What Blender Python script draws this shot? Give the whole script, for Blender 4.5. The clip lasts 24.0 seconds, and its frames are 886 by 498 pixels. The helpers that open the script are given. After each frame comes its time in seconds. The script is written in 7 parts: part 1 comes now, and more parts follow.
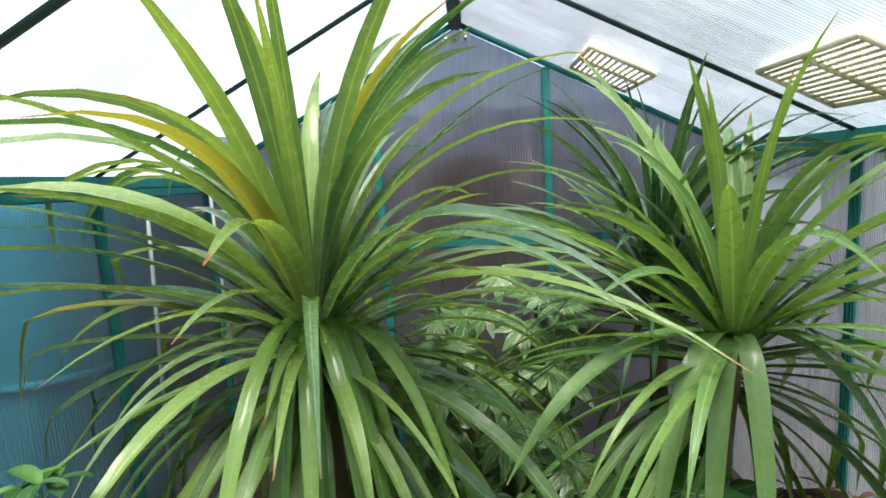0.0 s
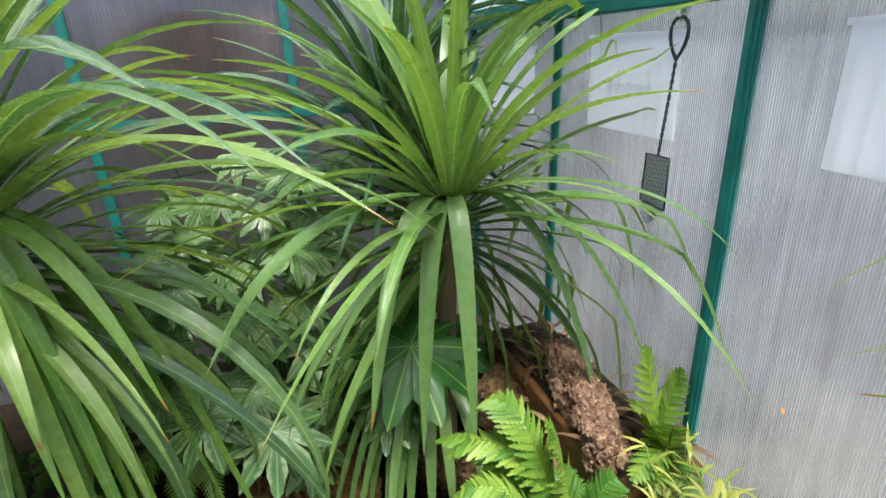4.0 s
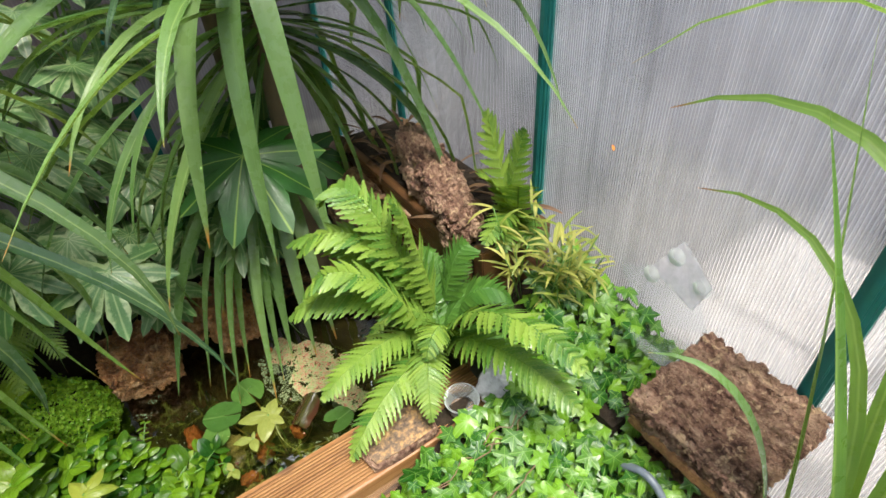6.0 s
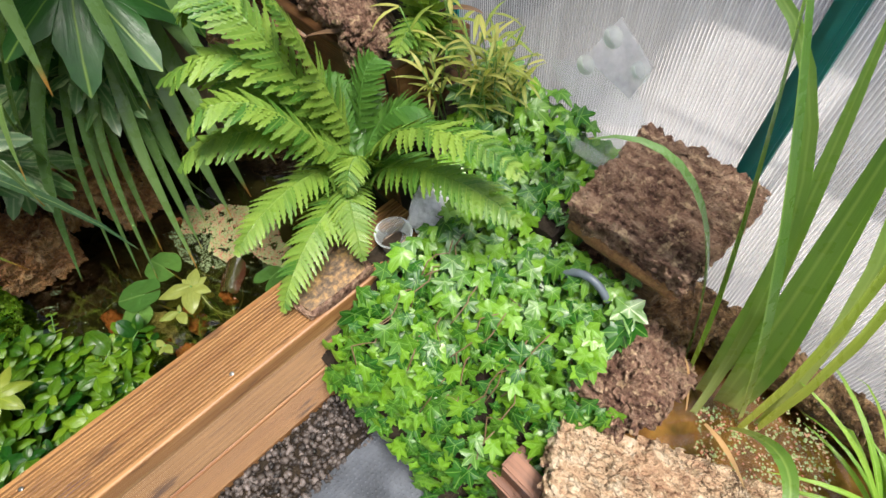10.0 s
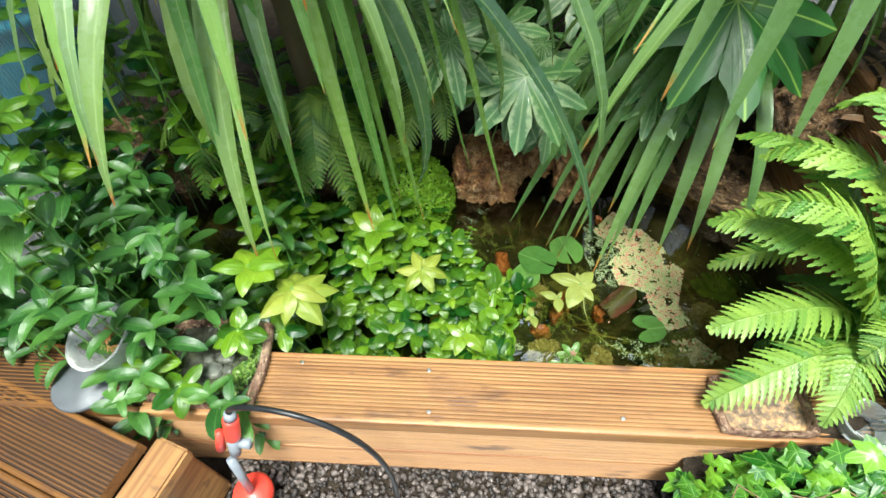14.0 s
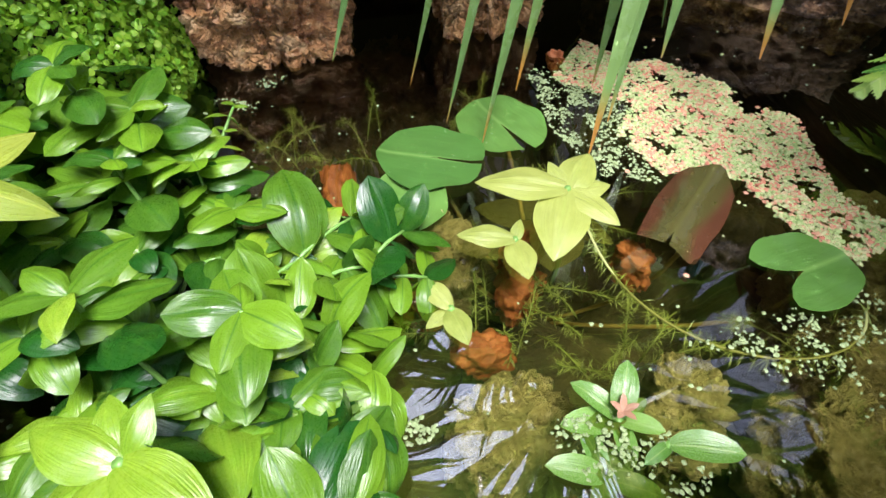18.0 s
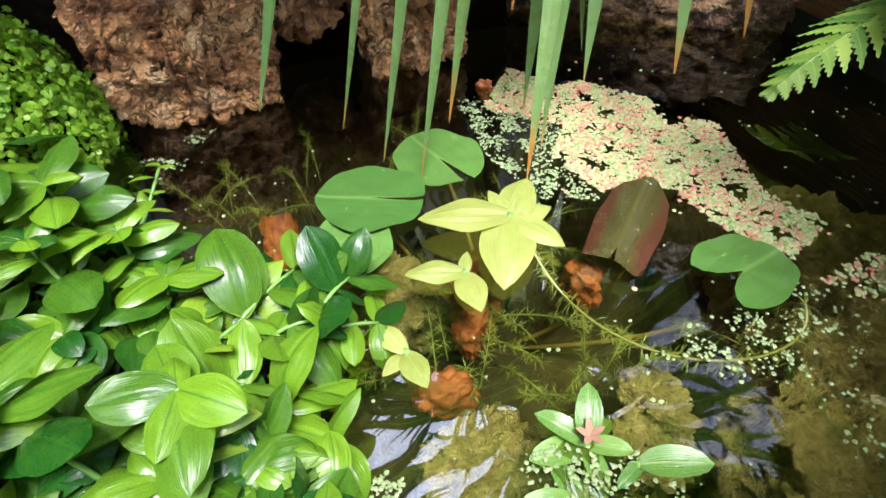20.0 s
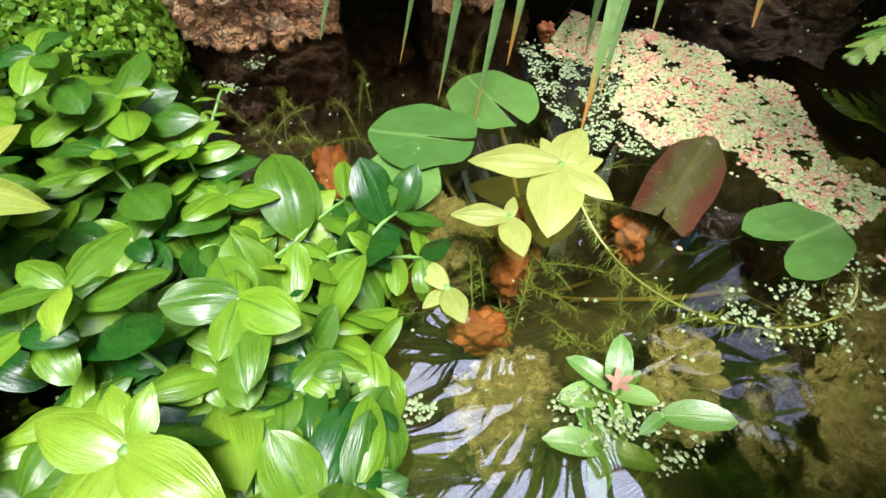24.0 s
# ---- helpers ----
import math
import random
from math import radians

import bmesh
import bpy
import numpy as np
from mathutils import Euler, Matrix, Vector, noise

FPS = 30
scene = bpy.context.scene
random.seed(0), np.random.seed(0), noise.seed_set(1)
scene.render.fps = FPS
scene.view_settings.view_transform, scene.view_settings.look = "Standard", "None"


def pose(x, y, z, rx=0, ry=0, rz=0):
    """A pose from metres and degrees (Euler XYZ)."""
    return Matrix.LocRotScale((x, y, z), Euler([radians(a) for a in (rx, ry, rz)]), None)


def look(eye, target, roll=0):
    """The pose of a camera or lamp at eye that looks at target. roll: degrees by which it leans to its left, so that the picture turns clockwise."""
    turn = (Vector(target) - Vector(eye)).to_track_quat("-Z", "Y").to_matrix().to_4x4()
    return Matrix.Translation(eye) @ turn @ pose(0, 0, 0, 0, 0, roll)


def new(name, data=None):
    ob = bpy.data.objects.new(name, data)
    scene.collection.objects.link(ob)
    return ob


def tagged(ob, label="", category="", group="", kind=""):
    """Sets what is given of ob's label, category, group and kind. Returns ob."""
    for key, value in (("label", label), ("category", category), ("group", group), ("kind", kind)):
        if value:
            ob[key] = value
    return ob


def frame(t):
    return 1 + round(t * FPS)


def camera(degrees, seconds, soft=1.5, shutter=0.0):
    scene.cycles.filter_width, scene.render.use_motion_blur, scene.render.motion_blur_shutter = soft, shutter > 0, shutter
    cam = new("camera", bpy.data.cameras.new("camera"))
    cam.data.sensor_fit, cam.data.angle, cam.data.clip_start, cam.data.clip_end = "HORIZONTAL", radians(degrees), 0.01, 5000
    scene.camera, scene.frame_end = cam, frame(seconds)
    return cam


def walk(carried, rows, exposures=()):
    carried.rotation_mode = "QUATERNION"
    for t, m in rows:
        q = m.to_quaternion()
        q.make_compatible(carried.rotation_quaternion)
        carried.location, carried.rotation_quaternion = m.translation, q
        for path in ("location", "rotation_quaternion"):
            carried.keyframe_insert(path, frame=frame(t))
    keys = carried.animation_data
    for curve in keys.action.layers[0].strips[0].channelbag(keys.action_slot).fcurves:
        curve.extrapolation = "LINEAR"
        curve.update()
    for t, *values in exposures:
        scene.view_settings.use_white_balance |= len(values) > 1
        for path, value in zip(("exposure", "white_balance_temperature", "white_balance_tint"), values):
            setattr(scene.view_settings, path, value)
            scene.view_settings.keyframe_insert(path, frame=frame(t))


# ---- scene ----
cam = camera(81.3, 24.0)
PATH = [
    (0, (0.091, -0.033, 1.349), (-0.019, 1.945, 1.075), -3.5),
    (0.5, (0.102, -0.033, 1.352), (0.061, 1.952, 1.113), -3.2),
    (1, (0.125, -0.045, 1.356), (0.149, 1.946, 1.161), -3.2),
    (1.5, (0.152, -0.036, 1.346), (0.256, 1.944, 1.079), -3.2),
    (3.5, (0.248, 0.019, 1.309), (0.761, 1.844, 0.675), -2.2),
    (4, (0.288, 0.006, 1.287), (0.859, 1.781, 0.563), -2.4),
    (4.5, (0.323, 0.01, 1.256), (0.979, 1.68, 0.373), -2.8),
    (5, (0.356, 0.005, 1.226), (1.063, 1.561, 0.187), -3.4),
    (5.5, (0.368, -0.008, 1.187), (1.122, 1.435, 0.026), -3.8),
    (6, (0.382, -0.013, 1.141), (1.163, 1.319, -0.131), -4.9),
    (6.5, (0.403, 0.005, 1.088), (1.177, 1.208, -0.309), -6.4),
    (7, (0.411, 0.017, 1.066), (1.174, 1.115, -0.42), -7.0),
    (7.5, (0.42, 0.018, 1.059), (1.162, 1.036, -0.494), -7.6),
    (8, (0.425, 0.02, 1.054), (1.15, 0.98, -0.543), -7.7),
    (8.5, (0.426, 0.022, 1.045), (1.147, 0.96, -0.568), -7.4),
    (9, (0.422, 0.029, 1.044), (1.141, 0.949, -0.58), -7.1),
    (9.5, (0.415, 0.014, 1.037), (1.129, 0.926, -0.593), -6.9),
    (11.5, (0.378, -0.013, 0.981), (1.022, 0.767, -0.744), -3.2),
    (12, (0.36, 0.029, 0.977), (0.927, 0.822, -0.77), -3.4),
    (12.5, (0.349, 0.119, 0.97), (0.829, 0.94, -0.789), -2.6),
    (13, (0.296, 0.204, 0.981), (0.635, 1.158, -0.744), -0.5),
    (13.5, (0.182, 0.226, 1.021), (0.271, 1.353, -0.629), -0.5),
    (14, (0.105, 0.184, 1.068), (-0.008, 1.388, -0.525), -2.7),
    (14.5, (0.137, 0.246, 1.027), (-0.039, 1.45, -0.561), -4.1),
    (15, (0.137, 0.352, 0.929), (0.001, 1.557, -0.661), -4.7),
    (15.5, (0.183, 0.476, 0.716), (0.078, 1.636, -0.91), -6.7),
    (16, (0.173, 0.533, 0.467), (0.161, 1.713, -1.147), -4.6),
    (16.5, (0.173, 0.566, 0.357), (0.212, 1.78, -1.231), -3.0),
    (17, (0.176, 0.578, 0.331), (0.241, 1.834, -1.224), -2.7),
    (17.5, (0.18, 0.584, 0.328), (0.331, 1.849, -1.213), -1.7),
    (18, (0.203, 0.587, 0.331), (0.463, 1.861, -1.189), -0.8),
    (18.5, (0.214, 0.594, 0.332), (0.559, 1.877, -1.162), -0.5),
    (20.5, (0.213, 0.594, 0.331), (0.657, 1.908, -1.109), -2.5),
    (21, (0.212, 0.593, 0.331), (0.633, 1.918, -1.106), -3.6),
    (21.5, (0.21, 0.595, 0.332), (0.584, 1.9, -1.137), -4.1),
    (22, (0.209, 0.595, 0.33), (0.525, 1.844, -1.199), -3.7),
    (22.5, (0.208, 0.595, 0.329), (0.497, 1.795, -1.244), -3.1),
    (23, (0.206, 0.591, 0.331), (0.467, 1.757, -1.272), -2.6),
    (23.5, (0.204, 0.588, 0.331), (0.454, 1.76, -1.27), -2.2),
    (24, (0.205, 0.588, 0.334), (0.459, 1.788, -1.246), -2.1),
]
EXPOSURES = [(0, 1.4, 6600, 8), (1, 0.65, 6500, 4), (1.5, 0.7, 6500, 4), (3.5, 1.65, 6600, 6), (5, 1.6, 6800, 7), (6, 1.55, 6800, 11), (9, 1.42, 7000, 12), (12, 1.22, 5700, 3), (13, 1.55, 6300, -1), (14, 1.92, 6300, 1), (15, 2.06, 6450, 2), (17, 2.2, 6100, 18), (18.5, 2.25, 6100, 18), (21, 2.42, 6050, 17), (24, 2.35, 6050, 20)]
walk(cam, [(t, look(eye, target, roll)) for t, eye, target, roll in PATH], EXPOSURES)

# ---- daylight: bright overcast sky over a small polycarbonate greenhouse ----
world = bpy.data.worlds.new("world")
scene.world = world
world.use_nodes = True
wn = world.node_tree.nodes
sky = wn.new("ShaderNodeTexSky")
sky.sky_type, sky.sun_disc = "NISHITA", False
sky.sun_elevation, sky.sun_rotation = radians(71), radians(172)
sky.air_density, sky.dust_density, sky.ozone_density = 1.0, 4.0, 1.0
world.node_tree.links.new(sky.outputs["Color"], wn["Background"].inputs["Color"])
wn["Background"].inputs["Strength"].default_value = 0.13
sun_data = bpy.data.lights.new("sun", "SUN")
sun_data.energy, sun_data.angle, sun_data.color = 2.8, radians(22), (1.0, 0.96, 0.9)
sun = new("sun", sun_data)
sun.matrix_world = look((0.4, -0.95, 5.0), (0.3, 0.65, 0.3))

# ---- helpers of this scene ----
rnd = random.Random(7)
PLACE = {}


def thing(name, at, label, category, group="", kind=""):
    ob = new(name)
    ob.empty_display_size = 0.05
    ob.location = at
    PLACE[ob] = Matrix.Translation(at)
    return tagged(ob, label, category, group, kind)


def mesh_of(verts, faces, uvs=None, smooth=True, name="mesh"):
    me = bpy.data.meshes.new(name)
    me.from_pydata([tuple(v) for v in verts], [], faces)
    if uvs is not None:
        layer = me.uv_layers.new(name="uv")
        idx = np.empty(len(me.loops), dtype=np.int32)
        me.loops.foreach_get("vertex_index", idx)
        layer.data.foreach_set("uv", np.asarray(uvs, dtype=np.float32)[idx].ravel())
    if smooth:
        me.polygons.foreach_set("use_smooth", [True] * len(me.polygons))
    me.update()
    return me


def part(name, me, material, parent, label="", m=None, kind=""):
    """One mesh object under a thing or a part; its vertices and m are in world metres."""
    if isinstance(me, bmesh.types.BMesh):
        data = bpy.data.meshes.new(name)
        me.to_mesh(data)
        me.free()
        me = data
    if material is not None and not me.materials:
        for q in material if isinstance(material, tuple) else (material,):
            me.materials.append(q)
    ob = new(name, me)
    m = m if m is not None else Matrix()
    if parent is not None:
        ob.parent = parent
        ob.matrix_parent_inverse = PLACE[parent].inverted()
    ob.matrix_basis = m
    PLACE[ob] = m
    if label:
        ob["label"] = label
    if kind:
        ob["kind"] = kind
    return ob


def box(x0, y0, z0, x1, y1, z1, bevel=0.0, seg=2):
    bm = bmesh.new()
    bmesh.ops.create_cube(bm, size=1)
    for v in bm.verts:
        v.co = Vector(((x0 + x1) / 2 + v.co.x * (x1 - x0), (y0 + y1) / 2 + v.co.y * (y1 - y0), (z0 + z1) / 2 + v.co.z * (z1 - z0)))
    if bevel:
        bmesh.ops.bevel(bm, geom=bm.edges[:], offset=bevel, segments=seg, affect="EDGES")
    return bm


def tube(path, radius, sides=6, cap=True):
    """A round tube along points; radius a number or one per point."""
    pts = [Vector(p) for p in path]
    n = len(pts)
    rad = [radius] * n if isinstance(radius, (int, float)) else radius
    verts, faces, uvs = [], [], []
    for i, p in enumerate(pts):
        d = (pts[min(i + 1, n - 1)] - pts[max(i - 1, 0)]).normalized()
        a = d.cross(Vector((0.3, 0.2, 0.93)) if abs(d.z) < 0.9 else Vector((1, 0, 0))).normalized()
        b = d.cross(a)
        for k in range(sides):
            t = 2 * math.pi * k / sides
            verts.append(p + (a * math.cos(t) + b * math.sin(t)) * rad[i])
            uvs.append((k / sides, i / max(1, n - 1)))
    for i in range(n - 1):
        for k in range(sides):
            k2 = (k + 1) % sides
            faces.append((i * sides + k, i * sides + k2, (i + 1) * sides + k2, (i + 1) * sides + k))
    if cap:
        faces.append(tuple(range(sides))[::-1])
        faces.append(tuple((n - 1) * sides + k for k in range(sides)))
    return verts, faces, uvs


def tube_mesh(path, radius, sides=6):
    return mesh_of(*tube(path, radius, sides))


def lathe(profile, sides=28, at=(0, 0, 0)):
    """A turned shape from (radius, height) pairs."""
    verts, faces = [], []
    for r, z in profile:
        for k in range(sides):
            t = 2 * math.pi * k / sides
            verts.append((at[0] + r * math.cos(t), at[1] + r * math.sin(t), at[2] + z))
    for i in range(len(profile) - 1):
        for k in range(sides):
            k2 = (k + 1) % sides
            faces.append((i * sides + k, i * sides + k2, (i + 1) * sides + k2, (i + 1) * sides + k))
    faces.append(tuple(range(sides))[::-1])
    return mesh_of(verts, faces)


def bezier(p, n):
    p = [Vector(q) for q in p]
    out = []
    for i in range(n):
        t = i / (n - 1)
        q = p
        while len(q) > 1:
            q = [a.lerp(b, t) for a, b in zip(q[:-1], q[1:])]
        out.append(q[0])
    return out


def strap(path, width, fold=0.25, shape="strap", twist=0.0, across=3):
    """A leaf blade along a path: verts, faces, uvs (u across, v along)."""
    n = len(path)
    verts, faces, uvs = [], [], []
    side = None
    for i, p in enumerate(path):
        s = i / (n - 1)
        d = (path[min(i + 1, n - 1)] - path[max(i - 1, 0)]).normalized()
        if side is None:
            side = d.cross(Vector((0, 0, 1)))
            if side.length < 0.15:
                side = d.cross(Vector((0.4, -0.9, 0.1)))
            side.normalize()
        else:
            side = (side - d * side.dot(d)).normalized()
        sd = Matrix.Rotation(twist * s, 3, d) @ side
        up = sd.cross(d).normalized()
        if shape == "strap":
            w = width * min(1.0, 0.5 + 1.3 * s) * max(0.02, 1 - s ** 2.3) ** 0.85
        elif shape == "ribbon":
            w = width * min(1.0, 0.5 + 1.3 * s) * max(0.02, 1 - s ** 3.6) ** 0.9
        elif shape == "oval":
            w = width * max(0.03, math.sin(math.pi * min(1, s * 0.96 + 0.04)) ** 0.52) * (1.05 - 0.16 * s)
        else:
            w = width * max(0.04, (1 - s)) ** 0.7 * min(1.0, 0.35 + 4 * s)
        for k in range(across):
            u = k / (across - 1) * 2 - 1
            verts.append(p + sd * (u * w / 2) + up * (fold * abs(u) ** 1.5 * w / 2))
            uvs.append((k / (across - 1), s))
    for i in range(n - 1):
        for k in range(across - 1):
            a = i * across + k
            faces.append((a, a + 1, a + across + 1, a + across))
    return verts, faces, uvs


def joined(pieces):
    verts, faces, uvs = [], [], []
    for v, f, u in pieces:
        o = len(verts)
        verts += v
        uvs += u
        faces += [tuple(i + o for i in q) for q in f]
    return verts, faces, uvs


# ---- materials ----
def material(name):
    m = bpy.data.materials.new(name)
    m.use_nodes = True
    return m, m.node_tree.nodes, m.node_tree.links, m.node_tree.nodes["Principled BSDF"]


def ramp(n, l, fac, stops):
    r = n.new("ShaderNodeValToRGB")
    e = r.color_ramp.elements
    while len(e) < len(stops):
        e.new(0.5)
    for q, (pos, col) in zip(e, stops):
        q.position, q.color = pos, (*col, 1) if len(col) == 3 else col
    l.new(fac, r.inputs["Fac"])
    return r.outputs["Color"]


def noise_tex(n, l, scale, detail=4, vec=None, rough=0.55):
    t = n.new("ShaderNodeTexNoise")
    t.inputs["Scale"].default_value, t.inputs["Detail"].default_value, t.inputs["Roughness"].default_value = scale, detail, rough
    if vec is not None:
        l.new(vec, t.inputs["Vector"])
    return t.outputs["Fac"]


def mix_col(n, l, fac, a, b, blend="MIX"):
    t = n.new("ShaderNodeMix")
    t.data_type, t.blend_type = "RGBA", blend
    for key, val in (("Factor", fac), ("A", a), ("B", b)):
        i = [s for s in t.inputs if s.name == key and (s.type == "RGBA" if key != "Factor" else s.type == "VALUE")][0]
        if isinstance(val, bpy.types.NodeSocket):
            l.new(val, i)
        elif key == "Factor":
            i.default_value = val
        else:
            i.default_value = (*val, 1)
    return [s for s in t.outputs if s.type == "RGBA"][0]


def math_node(n, l, op, a, b=None, c=None):
    t = n.new("ShaderNodeMath")
    t.operation = op
    for i, v in enumerate((a, b, c)):
        if v is None:
            continue
        if isinstance(v, bpy.types.NodeSocket):
            l.new(v, t.inputs[i])
        else:
            t.inputs[i].default_value = v
    return t.outputs[0]


def mapping(n, l, vec, scale):
    t = n.new("ShaderNodeMapping")
    t.inputs["Scale"].default_value = scale
    l.new(vec, t.inputs["Vector"])
    return t.outputs[0]


def bump(n, l, height, bsdf, strength=0.4, distance=0.01):
    t = n.new("ShaderNodeBump")
    t.inputs["Strength"].default_value, t.inputs["Distance"].default_value = strength, distance
    l.new(height, t.inputs["Height"])
    l.new(t.outputs[0], bsdf.inputs["Normal"])


def leaf_material(name, dark, light, rib, edge=None, rib_width=0.06, stripes=14.0, rough=0.32, through_light=0.25, tips=None, vary=0.5, blotch=0.0, wet=0.22, foot=None, relief=0.45):
    """Leaf: u across, v along; midrib, fine stripes, blotches, dry tips; some light comes through."""
    m, n, l, b = material(name)
    tc = n.new("ShaderNodeTexCoord")
    sep = n.new("ShaderNodeSeparateXYZ")
    l.new(tc.outputs["UV"], sep.inputs[0])
    info = n.new("ShaderNodeObjectInfo")
    geo = n.new("ShaderNodeNewGeometry")
    chance = math_node(n, l, "FRACT", math_node(n, l, "ADD", info.outputs["Random"], math_node(n, l, "MULTIPLY", geo.outputs["Random Per Island"], 0.73)))
    large = noise_tex(n, l, 9.0, 3, tc.outputs["Object"])
    fac = math_node(n, l, "ADD", math_node(n, l, "MULTIPLY", chance, vary), math_node(n, l, "MULTIPLY", large, 1.0 - vary))
    col = ramp(n, l, fac, [(0.2, dark), (0.85, light)])
    across = mapping(n, l, tc.outputs["UV"], (stripes, 1.2, 1.0))
    streak = noise_tex(n, l, 2.0, 3, across)
    col = mix_col(n, l, math_node(n, l, "MULTIPLY", streak, 0.35), col, tuple(0.45 * c for c in dark), "MIX")
    off = math_node(n, l, "ABSOLUTE", math_node(n, l, "SUBTRACT", sep.outputs["X"], 0.5))
    ribf = math_node(n, l, "SMOOTH_MIN", 1.0, math_node(n, l, "MAXIMUM", 0.0, math_node(n, l, "SUBTRACT", 1.0, math_node(n, l, "DIVIDE", off, rib_width))), 0.01)
    col = mix_col(n, l, math_node(n, l, "MULTIPLY", ribf, 0.75), col, rib)
    if edge is not None:
        en = math_node(n, l, "ADD", off, math_node(n, l, "MULTIPLY", math_node(n, l, "SUBTRACT", large, 0.5), 0.5))
        col = mix_col(n, l, ramp(n, l, en, [(0.22, (0, 0, 0)), (0.36, (1, 1, 1))]), col, edge)
    if blotch:
        spots = noise_tex(n, l, 60.0, 4, tc.outputs["Object"])
        col = mix_col(n, l, ramp(n, l, spots, [(0.6, (0, 0, 0)), (0.72, (blotch, blotch, blotch))]), col, edge or rib)
    if tips is not None:
        tn = math_node(n, l, "ADD", sep.outputs["Y"], math_node(n, l, "MULTIPLY", math_node(n, l, "SUBTRACT", chance, 0.5), 0.06))
        col = mix_col(n, l, ramp(n, l, tn, [(0.968, (0, 0, 0)), (1.0, (1, 1, 1))]), col, tips)
    if foot is not None:
        col = mix_col(n, l, ramp(n, l, sep.outputs["Y"], [(0.0, (0.9, 0.9, 0.9)), (0.3, (0, 0, 0))]), col, foot)
    l.new(col, b.inputs["Base Color"])
    rg = ramp(n, l, noise_tex(n, l, 40.0, 3, tc.outputs["Object"]), [(0.3, (rough * 0.7,) * 3), (0.75, (min(1, rough * 1.5),) * 3)])
    l.new(rg, b.inputs["Roughness"])
    b.inputs["Specular IOR Level"].default_value = 0.5
    b.inputs["Coat Weight"].default_value, b.inputs["Coat Roughness"].default_value = wet, 0.1
    bump(n, l, streak, b, relief, 0.002)
    tr = n.new("ShaderNodeBsdfTranslucent")
    bright = mix_col(n, l, 1.0, col, (1.35, 1.25, 0.55), "MULTIPLY")
    l.new(bright, tr.inputs["Color"])
    mx = n.new("ShaderNodeMixShader")
    mx.inputs[0].default_value = through_light
    l.new(b.outputs[0], mx.inputs[1])
    l.new(tr.outputs[0], mx.inputs[2])
    l.new(mx.outputs[0], n["Material Output"].inputs["Surface"])
    return m


def wood_material(name, light, dark, along=(1.5, 40, 40), rough=0.55, knot=0.5, wet=0.0, stains=()):
    m, n, l, b = material(name)
    tc = n.new("ShaderNodeTexCoord")
    info = n.new("ShaderNodeObjectInfo")
    add = n.new("ShaderNodeVectorMath")
    add.operation = "ADD"
    l.new(tc.outputs["Object"], add.inputs[0])
    l.new(info.outputs["Random"], add.inputs[1])
    vec = add.outputs[0]
    grain = noise_tex(n, l, 2.2, 6, mapping(n, l, vec, along), 0.65)
    broad = noise_tex(n, l, 1.0, 3, mapping(n, l, vec, tuple(3.0 + 0.12 * a for a in along)))
    fine = noise_tex(n, l, 6.0, 4, mapping(n, l, vec, tuple(2.5 * a for a in along)))
    col = ramp(n, l, grain, [(0.34, dark), (0.48, tuple((a + c) / 2 for a, c in zip(light, dark))), (0.62, light)])
    col = mix_col(n, l, math_node(n, l, "MULTIPLY", broad, 0.5), col, tuple(0.55 * c for c in dark), "MIX")
    spots = noise_tex(n, l, 1.0, 3, mapping(n, l, vec, (9, 26, 26)))
    col = mix_col(n, l, ramp(n, l, spots, [(0.6, (0, 0, 0)), (0.71, (knot, knot, knot))]), col, (0.06, 0.03, 0.02))
    col = mix_col(n, l, math_node(n, l, "MULTIPLY", fine, 0.5), col, (0.8, 0.62, 0.4), "MULTIPLY")
    edge = noise_tex(n, l, 60.0, 4, tc.outputs["Object"])
    for x, y, rx, ry, dark_ in stains:
        sh = n.new("ShaderNodeMapping")
        sh.inputs["Location"].default_value = (-x / rx, -y / ry, 0)
        sh.inputs["Scale"].default_value = (1 / rx, 1 / ry, 0)
        l.new(tc.outputs["Object"], sh.inputs["Vector"])
        ln = n.new("ShaderNodeVectorMath")
        ln.operation = "LENGTH"
        l.new(sh.outputs[0], ln.inputs[0])
        far = math_node(n, l, "ADD", ln.outputs["Value"], math_node(n, l, "MULTIPLY", math_node(n, l, "SUBTRACT", edge, 0.5), 1.6))
        col = mix_col(n, l, ramp(n, l, far, [(0.45, (dark_, dark_, dark_)), (1.0, (0, 0, 0))]), col, (0.07, 0.035, 0.04))
    l.new(col, b.inputs["Base Color"])
    l.new(ramp(n, l, broad, [(0.3, (rough * (1 - wet),) * 3), (0.7, (rough,) * 3)]), b.inputs["Roughness"])
    bump(n, l, math_node(n, l, "ADD", grain, math_node(n, l, "MULTIPLY", fine, 0.5)), b, 0.3, 0.003)
    return m


